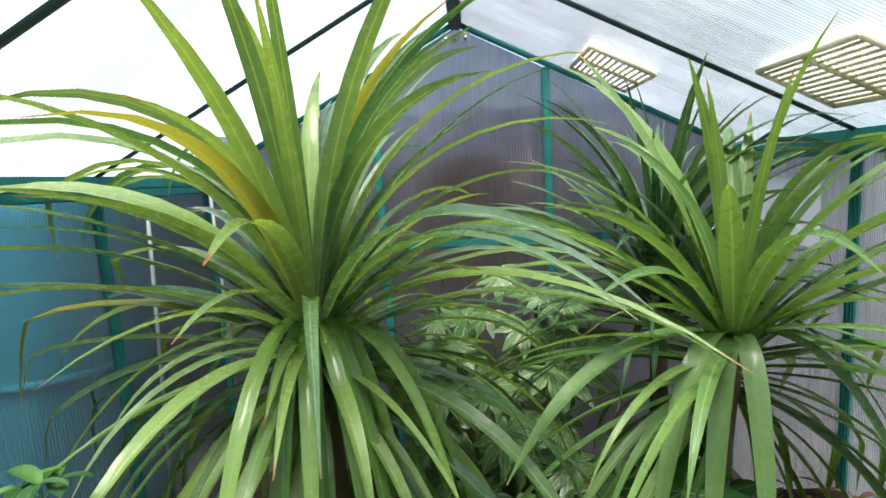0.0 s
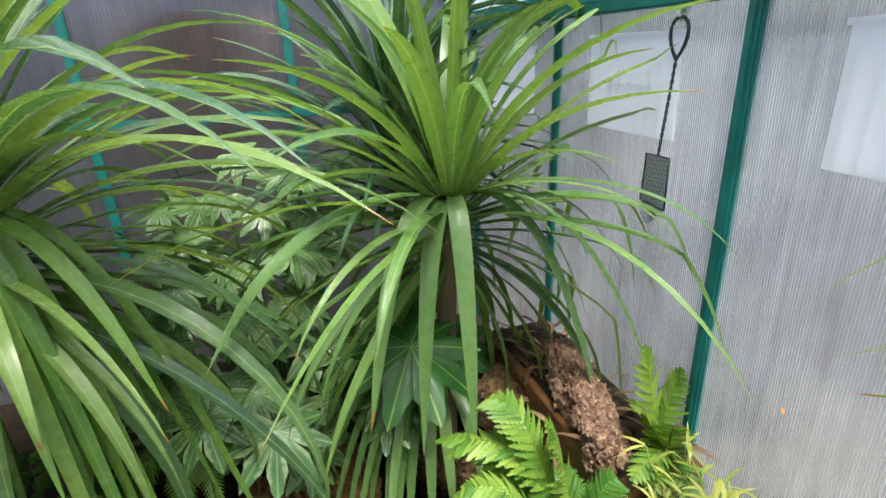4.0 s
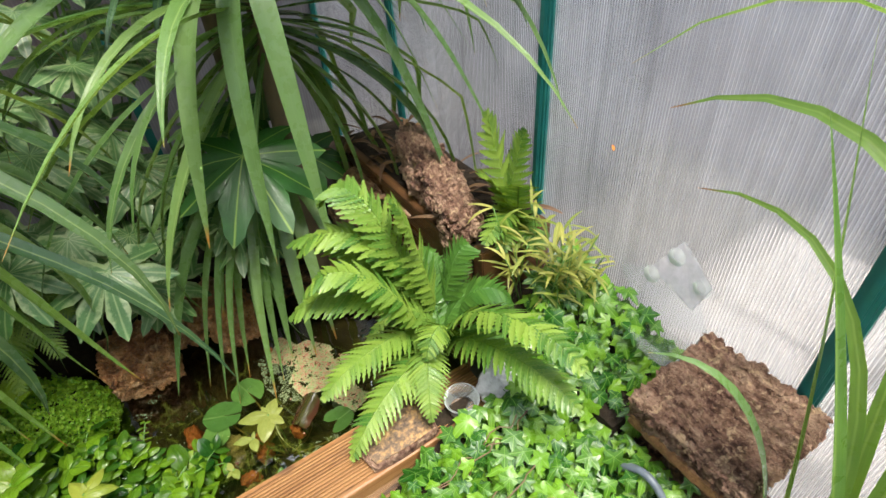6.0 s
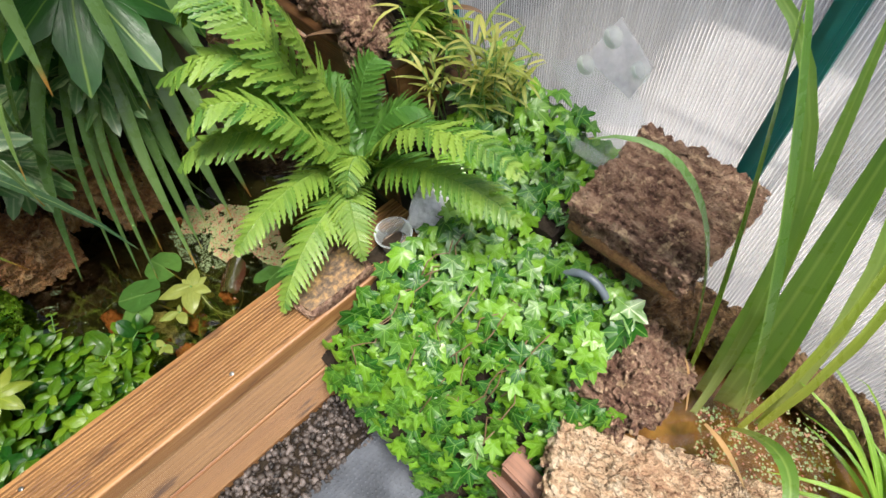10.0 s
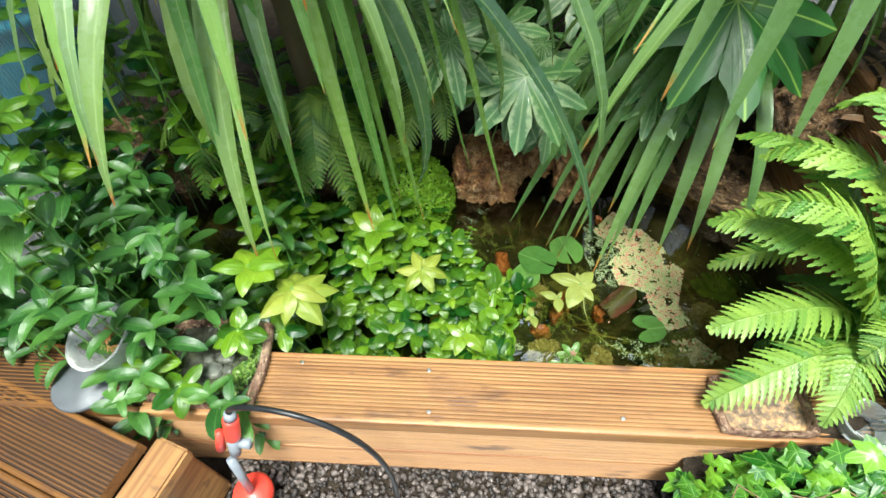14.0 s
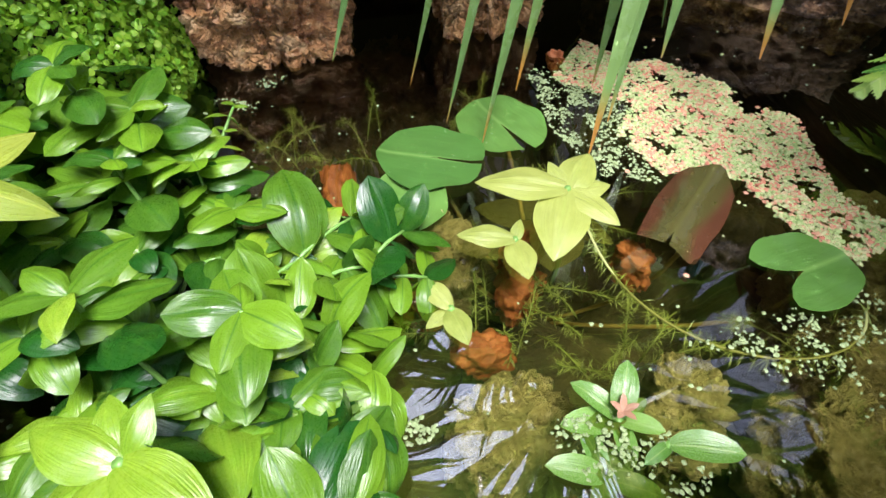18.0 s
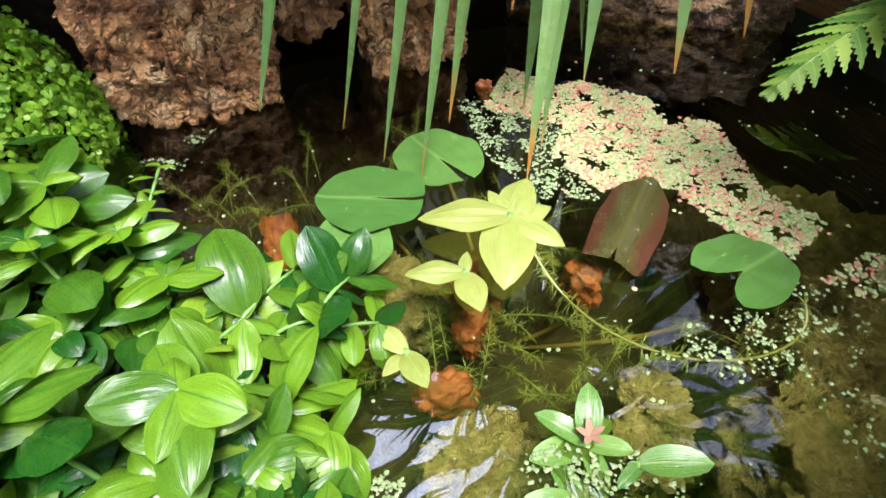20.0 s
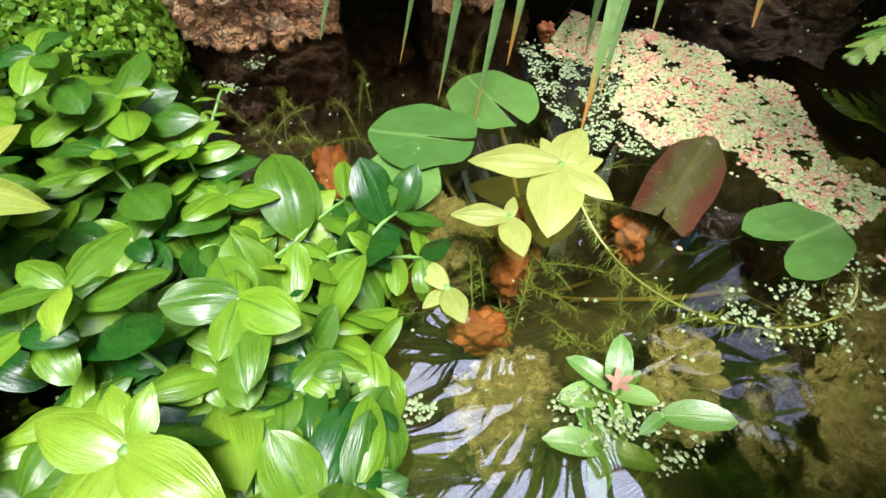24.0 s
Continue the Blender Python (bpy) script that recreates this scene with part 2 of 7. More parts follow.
def rough_material(name, stops, scale=18.0, rough=0.85, strength=0.8, distance=0.01, cracks=0.0, vec_scale=(1, 1, 1), spec=0.3):
    m, n, l, b = material(name)
    tc = n.new("ShaderNodeTexCoord")
    vec = mapping(n, l, tc.outputs["Object"], vec_scale)
    a = noise_tex(n, l, scale, 7, vec, 0.65)
    c = noise_tex(n, l, scale * 0.25, 3, vec)
    f = math_node(n, l, "ADD", math_node(n, l, "MULTIPLY", a, 0.65), math_node(n, l, "MULTIPLY", c, 0.35))
    col = ramp(n, l, f, [(0.5 + (q - 0.5) * (0.62 if cracks else 1.0), c_) for q, c_ in stops])
    h = a
    if cracks:
        v = n.new("ShaderNodeTexVoronoi")
        v.feature = "DISTANCE_TO_EDGE"
        v.inputs["Scale"].default_value = cracks
        warp = n.new("ShaderNodeVectorMath")
        warp.operation = "ADD"
        l.new(vec, warp.inputs[0])
        nt = n.new("ShaderNodeTexNoise")
        nt.inputs["Scale"].default_value, nt.inputs["Detail"].default_value = cracks * 0.35, 5
        l.new(vec, nt.inputs["Vector"])
        sc = n.new("ShaderNodeVectorMath")
        sc.operation = "SCALE"
        sc.inputs["Scale"].default_value = 6.0 / cracks
        l.new(nt.outputs["Color"], sc.inputs[0])
        l.new(sc.outputs[0], warp.inputs[1])
        l.new(warp.outputs[0], v.inputs["Vector"])
        gap = ramp(n, l, v.outputs["Distance"], [(0.0, (0.45, 0.45, 0.45)), (0.07, (0, 0, 0))])
        where = ramp(n, l, noise_tex(n, l, cracks * 0.3, 3, vec), [(0.4, (0.1, 0.1, 0.1)), (0.62, (0.8, 0.8, 0.8))])
        edge = math_node(n, l, "SUBTRACT", 1.0, math_node(n, l, "MULTIPLY", gap, where))
        col = mix_col(n, l, edge, tuple(0.8 * q for q in stops[0][1]), col)
        h = math_node(n, l, "ADD", a, math_node(n, l, "MULTIPLY", edge, 0.6))
    l.new(col, b.inputs["Base Color"])
    b.inputs["Roughness"].default_value = rough
    b.inputs["Specular IOR Level"].default_value = spec
    grit = noise_tex(n, l, scale * 5, 4, tc.outputs["Object"])
    flecks = noise_tex(n, l, scale * 2.3, 4, tc.outputs["Object"])
    if cracks:
        pits = n.new("ShaderNodeTexVoronoi")
        pits.inputs["Scale"].default_value = cracks * 2.2
        l.new(warp.outputs[0], pits.inputs["Vector"])
        pit = ramp(n, l, pits.outputs["Distance"], [(0.1, (0.9, 0.9, 0.9)), (0.26, (0, 0, 0))])
        sparse = ramp(n, l, noise_tex(n, l, cracks * 0.6, 3, tc.outputs["Object"]), [(0.45, (0, 0, 0)), (0.6, (1, 1, 1))])
        pit = math_node(n, l, "MULTIPLY", pit, sparse)
        col = mix_col(n, l, pit, col, tuple(0.5 * q for q in stops[0][1]))
        h = math_node(n, l, "SUBTRACT", h, math_node(n, l, "MULTIPLY", pit, 0.8))
        fine_flecks = noise_tex(n, l, scale * 6.5, 3, tc.outputs["Object"])
        col = mix_col(n, l, ramp(n, l, fine_flecks, [(0.6, (0, 0, 0)), (0.66, (0.4, 0.4, 0.4))]), col, stops[-1][1])
        col = mix_col(n, l, ramp(n, l, fine_flecks, [(0.3, (0.7, 0.7, 0.7)), (0.37, (0, 0, 0))]), col, stops[0][1])
        col = mix_col(n, l, ramp(n, l, flecks, [(0.58, (0, 0, 0)), (0.64, (0.8, 0.8, 0.8))]), col, stops[-1][1])
        col = mix_col(n, l, ramp(n, l, flecks, [(0.28, (0.8, 0.8, 0.8)), (0.35, (0, 0, 0))]), col, stops[0][1])
        l.new(col, b.inputs["Base Color"])
    h = math_node(n, l, "ADD", h, math_node(n, l, "MULTIPLY", grit, 0.6 if cracks else 0.25))
    bump(n, l, h, b, strength, distance)
    return m


def plain_material(name, colour, rough=0.5, metal=0.0, wear=0.15, scale=30.0):
    m, n, l, b = material(name)
    tc = n.new("ShaderNodeTexCoord")
    a = noise_tex(n, l, scale, 5, tc.outputs["Object"])
    col = ramp(n, l, a, [(0.3, tuple(c * (1 - wear) for c in colour)), (0.7, tuple(min(1, c * (1 + wear)) for c in colour))])
    l.new(col, b.inputs["Base Color"])
    l.new(ramp(n, l, a, [(0.3, (rough * 0.8,) * 3), (0.7, (min(1, rough * 1.2),) * 3)]), b.inputs["Roughness"])
    b.inputs["Metallic"].default_value = metal
    return m


def panel_material(name, axis, clear, tint, lines=260.0, dirt=0.5, ribs=0.5):
    """Twin-wall polycarbonate: fine ribs along the sheet, milky, blurred view through it."""
    m, n, l, b = material(name)
    n.remove(b)
    tc = n.new("ShaderNodeTexCoord")
    sep = n.new("ShaderNodeSeparateXYZ")
    l.new(tc.outputs["Object"], sep.inputs[0])
    wave = math_node(n, l, "SINE", math_node(n, l, "MULTIPLY", sep.outputs[axis], lines * 2.0))
    w01 = math_node(n, l, "MULTIPLY_ADD", wave, 0.5, 0.5)
    stretch = {"X": (30, 1.5, 1.5), "Y": (1.5, 30, 1.5)}[axis]
    runs = noise_tex(n, l, 2.0, 5, mapping(n, l, tc.outputs["Object"], stretch), 0.6)
    cloud = noise_tex(n, l, 3.0, 4, tc.outputs["Object"])
    drops = noise_tex(n, l, 160.0, 2, tc.outputs["Object"])
    refr = n.new("ShaderNodeBsdfRefraction")
    refr.inputs["IOR"].default_value = 1.08
    refr.inputs["Roughness"].default_value = 0.2
    refr.inputs["Color"].default_value = (*tint, 1)
    tr = n.new("ShaderNodeBsdfTranslucent")
    tcol = ramp(n, l, math_node(n, l, "ADD", math_node(n, l, "MULTIPLY", runs, 0.3), math_node(n, l, "MULTIPLY", cloud, 0.7)), [(0.3, tuple(c * (1 - 0.5 * dirt) for c in tint)), (0.65, tint)])
    rib = math_node(n, l, "MULTIPLY", math_node(n, l, "POWER", w01, 4.0), ramp(n, l, runs, [(0.3, (0.5, 0.5, 0.5)), (0.6, (1, 1, 1))]))
    tcol = mix_col(n, l, math_node(n, l, "MULTIPLY", rib, ribs), tcol, (1.0, 1.0, 1.0))
    l.new(tcol, tr.inputs["Color"])
    gl = n.new("ShaderNodeBsdfGlossy")
    gl.inputs["Roughness"].default_value = 0.22
    bp = n.new("ShaderNodeBump")
    bp.inputs["Strength"].default_value, bp.inputs["Distance"].default_value = 0.3, 0.002
    l.new(math_node(n, l, "ADD", w01, math_node(n, l, "MULTIPLY", drops, 0.7)), bp.inputs["Height"])
    for q in (refr, gl, tr):
        l.new(bp.outputs[0], q.inputs["Normal"])
    m1 = n.new("ShaderNodeMixShader")
    l.new(math_node(n, l, "SUBTRACT", clear + 0.12, math_node(n, l, "ADD", math_node(n, l, "MULTIPLY", cloud, 0.25), math_node(n, l, "MULTIPLY", rib, 0.5 * ribs))), m1.inputs[0])
    l.new(tr.outputs[0], m1.inputs[1])
    l.new(refr.outputs[0], m1.inputs[2])
    fr = n.new("ShaderNodeFresnel")
    fr.inputs["IOR"].default_value = 1.4
    m2 = n.new("ShaderNodeMixShader")
    l.new(math_node(n, l, "MULTIPLY", fr.outputs[0], 0.6), m2.inputs[0])
    l.new(m1.outputs[0], m2.inputs[1])
    l.new(gl.outputs[0], m2.inputs[2])
    l.new(m2.outputs[0], n["Material Output"].inputs["Surface"])
    return m


def clear_material(name, tint=(0.95, 0.97, 0.97), milky=0.25, rough=0.08):
    """Thin clear plastic, a little scratched and milky."""
    m, n, l, b = material(name)
    tp = n.new("ShaderNodeBsdfTransparent")
    tp.inputs["Color"].default_value = (*tint, 1)
    tc = n.new("ShaderNodeTexCoord")
    b.inputs["Base Color"].default_value = (0.75, 0.78, 0.78, 1)
    b.inputs["Roughness"].default_value = rough
    fr = n.new("ShaderNodeFresnel")
    fr.inputs["IOR"].default_value = 1.5
    scratch = noise_tex(n, l, 30, 6, tc.outputs["Object"])
    fac = math_node(n, l, "ADD", math_node(n, l, "MULTIPLY", scratch, milky), fr.outputs[0])
    mx = n.new("ShaderNodeMixShader")
    l.new(fac, mx.inputs[0])
    l.new(tp.outputs[0], mx.inputs[1])
    l.new(b.outputs[0], mx.inputs[2])
    l.new(mx.outputs[0], n["Material Output"].inputs["Surface"])
    return m


def milky_material(name, white, fac):
    """Clear plastic that scatters part of the light falling on its back."""
    m, n, l, b = material(name)
    n.remove(b)
    tp = n.new("ShaderNodeBsdfTransparent")
    tp.inputs["Color"].default_value = (0.95, 0.96, 0.96, 1)
    tr = n.new("ShaderNodeBsdfTranslucent")
    tr.inputs["Color"].default_value = (white, white, white, 1)
    tc = n.new("ShaderNodeTexCoord")
    cloud = noise_tex(n, l, 35, 4, tc.outputs["Object"])
    gl = n.new("ShaderNodeBsdfGlossy")
    gl.inputs["Roughness"].default_value = 0.12
    mx = n.new("ShaderNodeMixShader")
    l.new(math_node(n, l, "MULTIPLY", cloud, 2.0 * fac), mx.inputs[0])
    l.new(tp.outputs[0], mx.inputs[1])
    l.new(tr.outputs[0], mx.inputs[2])
    m2 = n.new("ShaderNodeMixShader")
    m2.inputs[0].default_value = 0.04
    l.new(mx.outputs[0], m2.inputs[1])
    l.new(gl.outputs[0], m2.inputs[2])
    l.new(m2.outputs[0], n["Material Output"].inputs["Surface"])
    return m


GREEN_FRAME = plain_material("green_aluminium", (0.01, 0.15, 0.14), 0.45, 0.0, 0.25, 12)
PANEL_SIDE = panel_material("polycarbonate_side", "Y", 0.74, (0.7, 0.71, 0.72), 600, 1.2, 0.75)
# west side: same sheet, with that wall's shade put into a darker tint
PANEL_LEFT = panel_material("polycarbonate_shade_tint", "Y", 0.8, (0.56, 0.58, 0.6), 310, 0.5, 0.15)
PANEL_GABLE = panel_material("polycarbonate_gable", "X", 0.4, (0.72, 0.74, 0.77), 310, 0.8, 0.15)
PANEL_ROOF = panel_material("polycarbonate_roof", "Y", 0.12, (0.48, 0.535, 0.61), 310, 0.8, 0.35)
DECK = wood_material("larch_decking", (0.5, 0.28, 0.115), (0.28, 0.125, 0.045), (1.2, 45, 45), 0.5, 0.75, 0.3)
DECK_CAP = wood_material("stained_larch_cap", (0.5, 0.28, 0.115), (0.28, 0.125, 0.045), (1.2, 45, 45), 0.5, 0.75, 0.3, ((0.505, 0.035, 0.03, 0.016, 0.85), (0.48, 0.06, 0.05, 0.03, 0.5), (0.466, 0.012, 0.012, 0.008, 0.6), (0.325, 0.08, 0.008, 0.006, 0.9), (0.23, 0.06, 0.05, 0.05, 0.45), (0.79, 0.03, 0.01, 0.006, 0.4)))
DECK_Y = wood_material("larch_decking_side", (0.42, 0.24, 0.085), (0.22, 0.105, 0.04), (45, 1.2, 45), 0.5, 0.6, 0.3)
# groove floors of the cap: shade between the ridges painted as darker wood
DECK_GROOVE = wood_material("larch_groove_shade", (0.36, 0.2, 0.08), (0.18, 0.09, 0.035), (1.2, 45, 45), 0.7, 0.6)
OLD_WOOD = wood_material("wet_old_wood", (0.2, 0.1, 0.04), (0.06, 0.03, 0.015), (1.2, 30, 30), 0.4, 0.7, 0.5)
BARK = rough_material("cork_bark", [(0.3, (0.09, 0.04, 0.028)), (0.44, (0.3, 0.165, 0.115)), (0.57, (0.46, 0.28, 0.19)), (0.68, (0.58, 0.38, 0.27)), (0.8, (0.76, 0.54, 0.34))], 26, 0.7, 1.0, 0.03, 40, (3.2, 1.2, 1.6))
BARK_PALE = rough_material("pale_cork_bark", [(0.28, (0.3, 0.15, 0.085)), (0.42, (0.58, 0.36, 0.22)), (0.58, (0.72, 0.5, 0.32)), (0.76, (0.84, 0.67, 0.48))], 22, 0.75, 1.0, 0.03, 34, (2.2, 1.2, 1.6))
BARK_DARK = rough_material("wet_cork_bark", [(0.3, (0.03, 0.015, 0.008)), (0.43, (0.15, 0.08, 0.04)), (0.55, (0.32, 0.19, 0.095)), (0.7, (0.55, 0.36, 0.19))], 30, 0.38, 1.0, 0.04, 48, (0.8, 1.3, 1.6), 0.5)
BARK_WET = rough_material("furrowed_cork_bark", [(0.3, (0.08, 0.026, 0.01)), (0.44, (0.42, 0.18, 0.07)), (0.54, (0.64, 0.32, 0.13)), (0.66, (0.72, 0.41, 0.18)), (0.78, (0.78, 0.52, 0.28))], 15, 0.42, 1.0, 0.06, 18, (1.3, 1.0, 1.6), 0.5)
# wet brown boards, darkened further to carry the shade they lie in
DECK_OLD_SHADED = wood_material("wet_shaded_decking", (0.24, 0.115, 0.034), (0.11, 0.048, 0.015), (1.2, 45, 45), 0.45, 0.75, 0.4)
SOIL = rough_material("dark_soil", [(0.3, (0.012, 0.009, 0.006)), (0.7, (0.05, 0.035, 0.022))], 60, 0.9, 1.0, 0.01)
MAT_FLOOR = plain_material("grey_rubber", (0.07, 0.078, 0.093), 0.36, 0.0, 0.5, 14)
LINER = plain_material("black_pond_liner", (0.012, 0.014, 0.012), 0.35, 0.0, 0.3, 10)
CORD = leaf_material("cordyline_leaf", (0.06, 0.15, 0.07), (0.27, 0.4, 0.1), (0.32, 0.44, 0.17), None, 0.07, 22, 0.24, 0.34, (0.3, 0.12, 0.02), 0.72, 0.0, 0.75)
CORD_DARK = leaf_material("dark_cordyline_leaf", (0.025, 0.075, 0.04), (0.1, 0.2, 0.075), (0.14, 0.24, 0.1), None, 0.08, 22, 0.27, 0.25, (0.3, 0.12, 0.02), 0.7, 0.0, 0.6)
CORD_YELLOW = leaf_material("old_cordyline_leaf", (0.26, 0.3, 0.05), (0.42, 0.4, 0.08), (0.45, 0.42, 0.12), None, 0.07, 16, 0.35, 0.3, (0.5, 0.16, 0.03))
CORD_STRAP = leaf_material("broad_strap_leaf", (0.11, 0.23, 0.07), (0.23, 0.38, 0.12), (0.16, 0.28, 0.09), None, 0.04, 30, 0.27, 0.34, (0.4, 0.2, 0.04), 0.5, 0.0, 0.6)
CORD_MID = leaf_material("hanging_sword_leaf", (0.09, 0.22, 0.045), (0.25, 0.41, 0.08), (0.26, 0.38, 0.1), None, 0.05, 26, 0.26, 0.3, (0.4, 0.2, 0.04), 0.6, 0.0, 0.7)
CORD_B = leaf_material("cordyline_leaf_pale", (0.08, 0.19, 0.05), (0.23, 0.37, 0.1), (0.3, 0.42, 0.15), None, 0.07, 18, 0.3, 0.32, (0.4, 0.2, 0.04))
FERN = leaf_material("fern_frond", (0.06, 0.19, 0.025), (0.32, 0.47, 0.075), (0.28, 0.38, 0.08), None, 0.06, 6, 0.36, 0.28, None, 0.55, 0.0, 0.4)
FATSIA = leaf_material("fatsia_leaf", (0.014, 0.08, 0.012), (0.04, 0.16, 0.02), (0.26, 0.4, 0.07), None, 0.04, 5, 0.4, 0.15, None, 0.5, 0.0, 0.0)
FATSIA_PALE = leaf_material("variegated_fatsia_leaf", (0.06, 0.17, 0.045), (0.13, 0.27, 0.08), (0.3, 0.42, 0.18), (0.27, 0.37, 0.17), 0.07, 5, 0.38, 0.15, None, 0.4, 0.7)
IVY = leaf_material("ivy_leaf", (0.022, 0.12, 0.01), (0.18, 0.39, 0.022), (0.24, 0.43, 0.09), None, 0.05, 4, 0.3, 0.18, None, 0.8, 0.0, 0.35)
POND_LEAF = leaf_material("creeping_leaf", (0.012, 0.08, 0.008), (0.17, 0.33, 0.015), (0.02, 0.1, 0.008), None, 0.04, 7, 0.3, 0.36, None, 0.75, 0.0, 0.4, None, 0.38)
YELLOW_LEAF = leaf_material("yellow_leaf", (0.2, 0.3, 0.03), (0.38, 0.41, 0.07), (0.36, 0.4, 0.06), None, 0.05, 9, 0.32, 0.3, None, 0.5, 0.0, 0.22, None, 0.7)
LIME_LEAF = leaf_material("lime_leaf", (0.1, 0.24, 0.012), (0.24, 0.36, 0.025), (0.16, 0.28, 0.016), None, 0.04, 9, 0.28, 0.28, None, 0.5, 0.0, 0.45, None, 0.45)
STEM = plain_material("green_stem", (0.12, 0.25, 0.05), 0.4)
BARE_STEM = plain_material("grey_brown_stem", (0.14, 0.1, 0.06), 0.8)

# ---- greenhouse ----
XR, XL, YG, YB = 1.06, -0.91, 1.92, -1.13
EAVE, RIDGE, XM = 1.40, 1.90, 0.075


def roof_z(x):
    return RIDGE - (RIDGE - EAVE) * abs(x - XM) / (XR - XM if x > XM else XM - XL)


hx0, hx1, hy0, hy1 = -0.73, 0.84, 0.545, 1.33
gv = [(-60, -60, -0.02), (60, -60, -0.02), (60, 60, -0.02), (-60, 60, -0.02), (hx0, hy0, -0.02), (hx1, hy0, -0.02), (hx1, hy1, -0.02), (hx0, hy1, -0.02)]
ground = part("ground", mesh_of(gv, [(0, 1, 5, 4), (1, 2, 6, 5), (2, 3, 7, 6), (3, 0, 4, 7)], smooth=False), rough_material("wet_paving", [(0.3, (0.12, 0.12, 0.1)), (0.7, (0.3, 0.29, 0.26))], 3, 0.7, 0.3), None)
tagged(ground, "grey paved ground reaching beyond the greenhouse", "ground", kind="structure")
floor = part("floor", box(XL, YB, -0.019, XR, 0.486, -0.004), SOIL, None)
tagged(floor, "dark earth floor of the greenhouse", "floor", kind="structure")


def wall_of_panes(name, label, along, fixed, cuts, z0, z1, mat, shade=False):
    """A side wall: panes between upright bars, base rail and eave rail. along: 'y' for the long sides."""
    wall = thing(name, (fixed, 0, 0) if along == "y" else (0, fixed, 0), label, "wall", kind="structure")
    inward = -1 if fixed > 0 else 1
    for a, b in zip(cuts[:-1], cuts[1:]):
        pane = part("pane", box(fixed - 0.003, a + 0.006, z0, fixed + 0.003, b - 0.006, z1) if along == "y" else box(a + 0.006, fixed - 0.003, z0, b - 0.006, fixed + 0.003, z1), mat, wall)
        pane.visible_shadow = shade
    for c in cuts:
        bar = box(fixed - 0.012, c - 0.016, z0, fixed + 0.012, c + 0.016, z1, 0.004) if along == "y" else box(c - 0.016, fixed - 0.012, z0, c + 0.016, fixed + 0.012, z1, 0.004)
        ob = part("glazing_bar", bar, GREEN_FRAME, wall)
        lip = box(fixed + inward * 0.0125 - 0.004, c - 0.006, z0 + 0.01, fixed + inward * 0.0125 + 0.004, c + 0.006, z1 - 0.01, 0.002) if along == "y" else box(c - 0.006, fixed - 0.016, z0 + 0.01, c + 0.006, fixed - 0.009, z1 - 0.01, 0.002)
        part("lip", lip, GREEN_FRAME, ob)
    return wall


side_cuts = [-1.13, -0.52, 0.09, 0.70, 1.31, 1.90]
wall_right = wall_of_panes("wall_east", "ribbed polycarbonate wall in green aluminium bars", "y", XR, side_cuts, 0.0, EAVE - 0.03, PANEL_SIDE)
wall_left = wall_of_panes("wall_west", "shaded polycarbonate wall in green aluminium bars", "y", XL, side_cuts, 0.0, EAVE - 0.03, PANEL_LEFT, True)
for wall, x in ((wall_right, XR), (wall_left, XL)):
    s = -1 if x > 0 else 1
    part("eave_rail", box(x - 0.018, YB, EAVE - 0.03, x + 0.018, YG, EAVE + 0.012, 0.005), GREEN_FRAME, wall)
    part("gutter_lip", box(min(x, x + s * 0.034), YB, EAVE - 0.055, max(x, x + s * 0.034), YG, EAVE - 0.031, 0.004), GREEN_FRAME, wall)
    part("base_rail", box(x - 0.02, YB, -0.004, x + 0.02, YG, 0.03, 0.004), GREEN_FRAME, wall)


def gable(name, y, cuts, rails, label, mat):
    wall = thing(name, (0, y, 0), label, "wall", kind="structure")
    for a, b in zip(cuts[:-1], cuts[1:]):
        v = [(a + 0.006, 0), (b - 0.006, 0), (b - 0.006, roof_z(b) - 0.02)]
        if a < XM < b:
            v.append((XM, RIDGE - 0.02))
        v.append((a + 0.006, roof_z(a) - 0.02))
        n = len(v)
        verts = [(x, y - 0.003, z) for x, z in v] + [(x, y + 0.003, z) for x, z in v]
        faces = [tuple(range(n)), tuple(range(2 * n - 1, n - 1, -1))] + [(i, n + i, n + (i + 1) % n, (i + 1) % n) for i in range(n)]
        part("pane", mesh_of(verts, faces, smooth=False), mat, wall)
    for c in cuts:
        part("glazing_bar", box(c - 0.014, y - 0.016, 0, c + 0.014, y + 0.012, roof_z(c) - 0.02, 0.004), GREEN_FRAME, wall)
    for z in rails:
        part("cross_rail", box(XL + 0.02, y - 0.024, z - 0.014, XR - 0.02, y - 0.0165, z + 0.014, 0.003), GREEN_FRAME, wall)
    for xa in (XL, XR):
        part("rafter", tube_mesh([(xa, y - 0.01, EAVE), (XM, y - 0.01, RIDGE)], 0.018, 4), GREEN_FRAME, wall)
    return wall


gable("wall_north", YG, [XL, -0.24, 0.39, XR], [1.1], "ribbed polycarbonate gable wall with green bars", PANEL_GABLE)
gable("wall_south", YB, [XL, -0.24, 0.39, XR], [1.1], "ribbed polycarbonate gable wall with green bars", PANEL_GABLE)

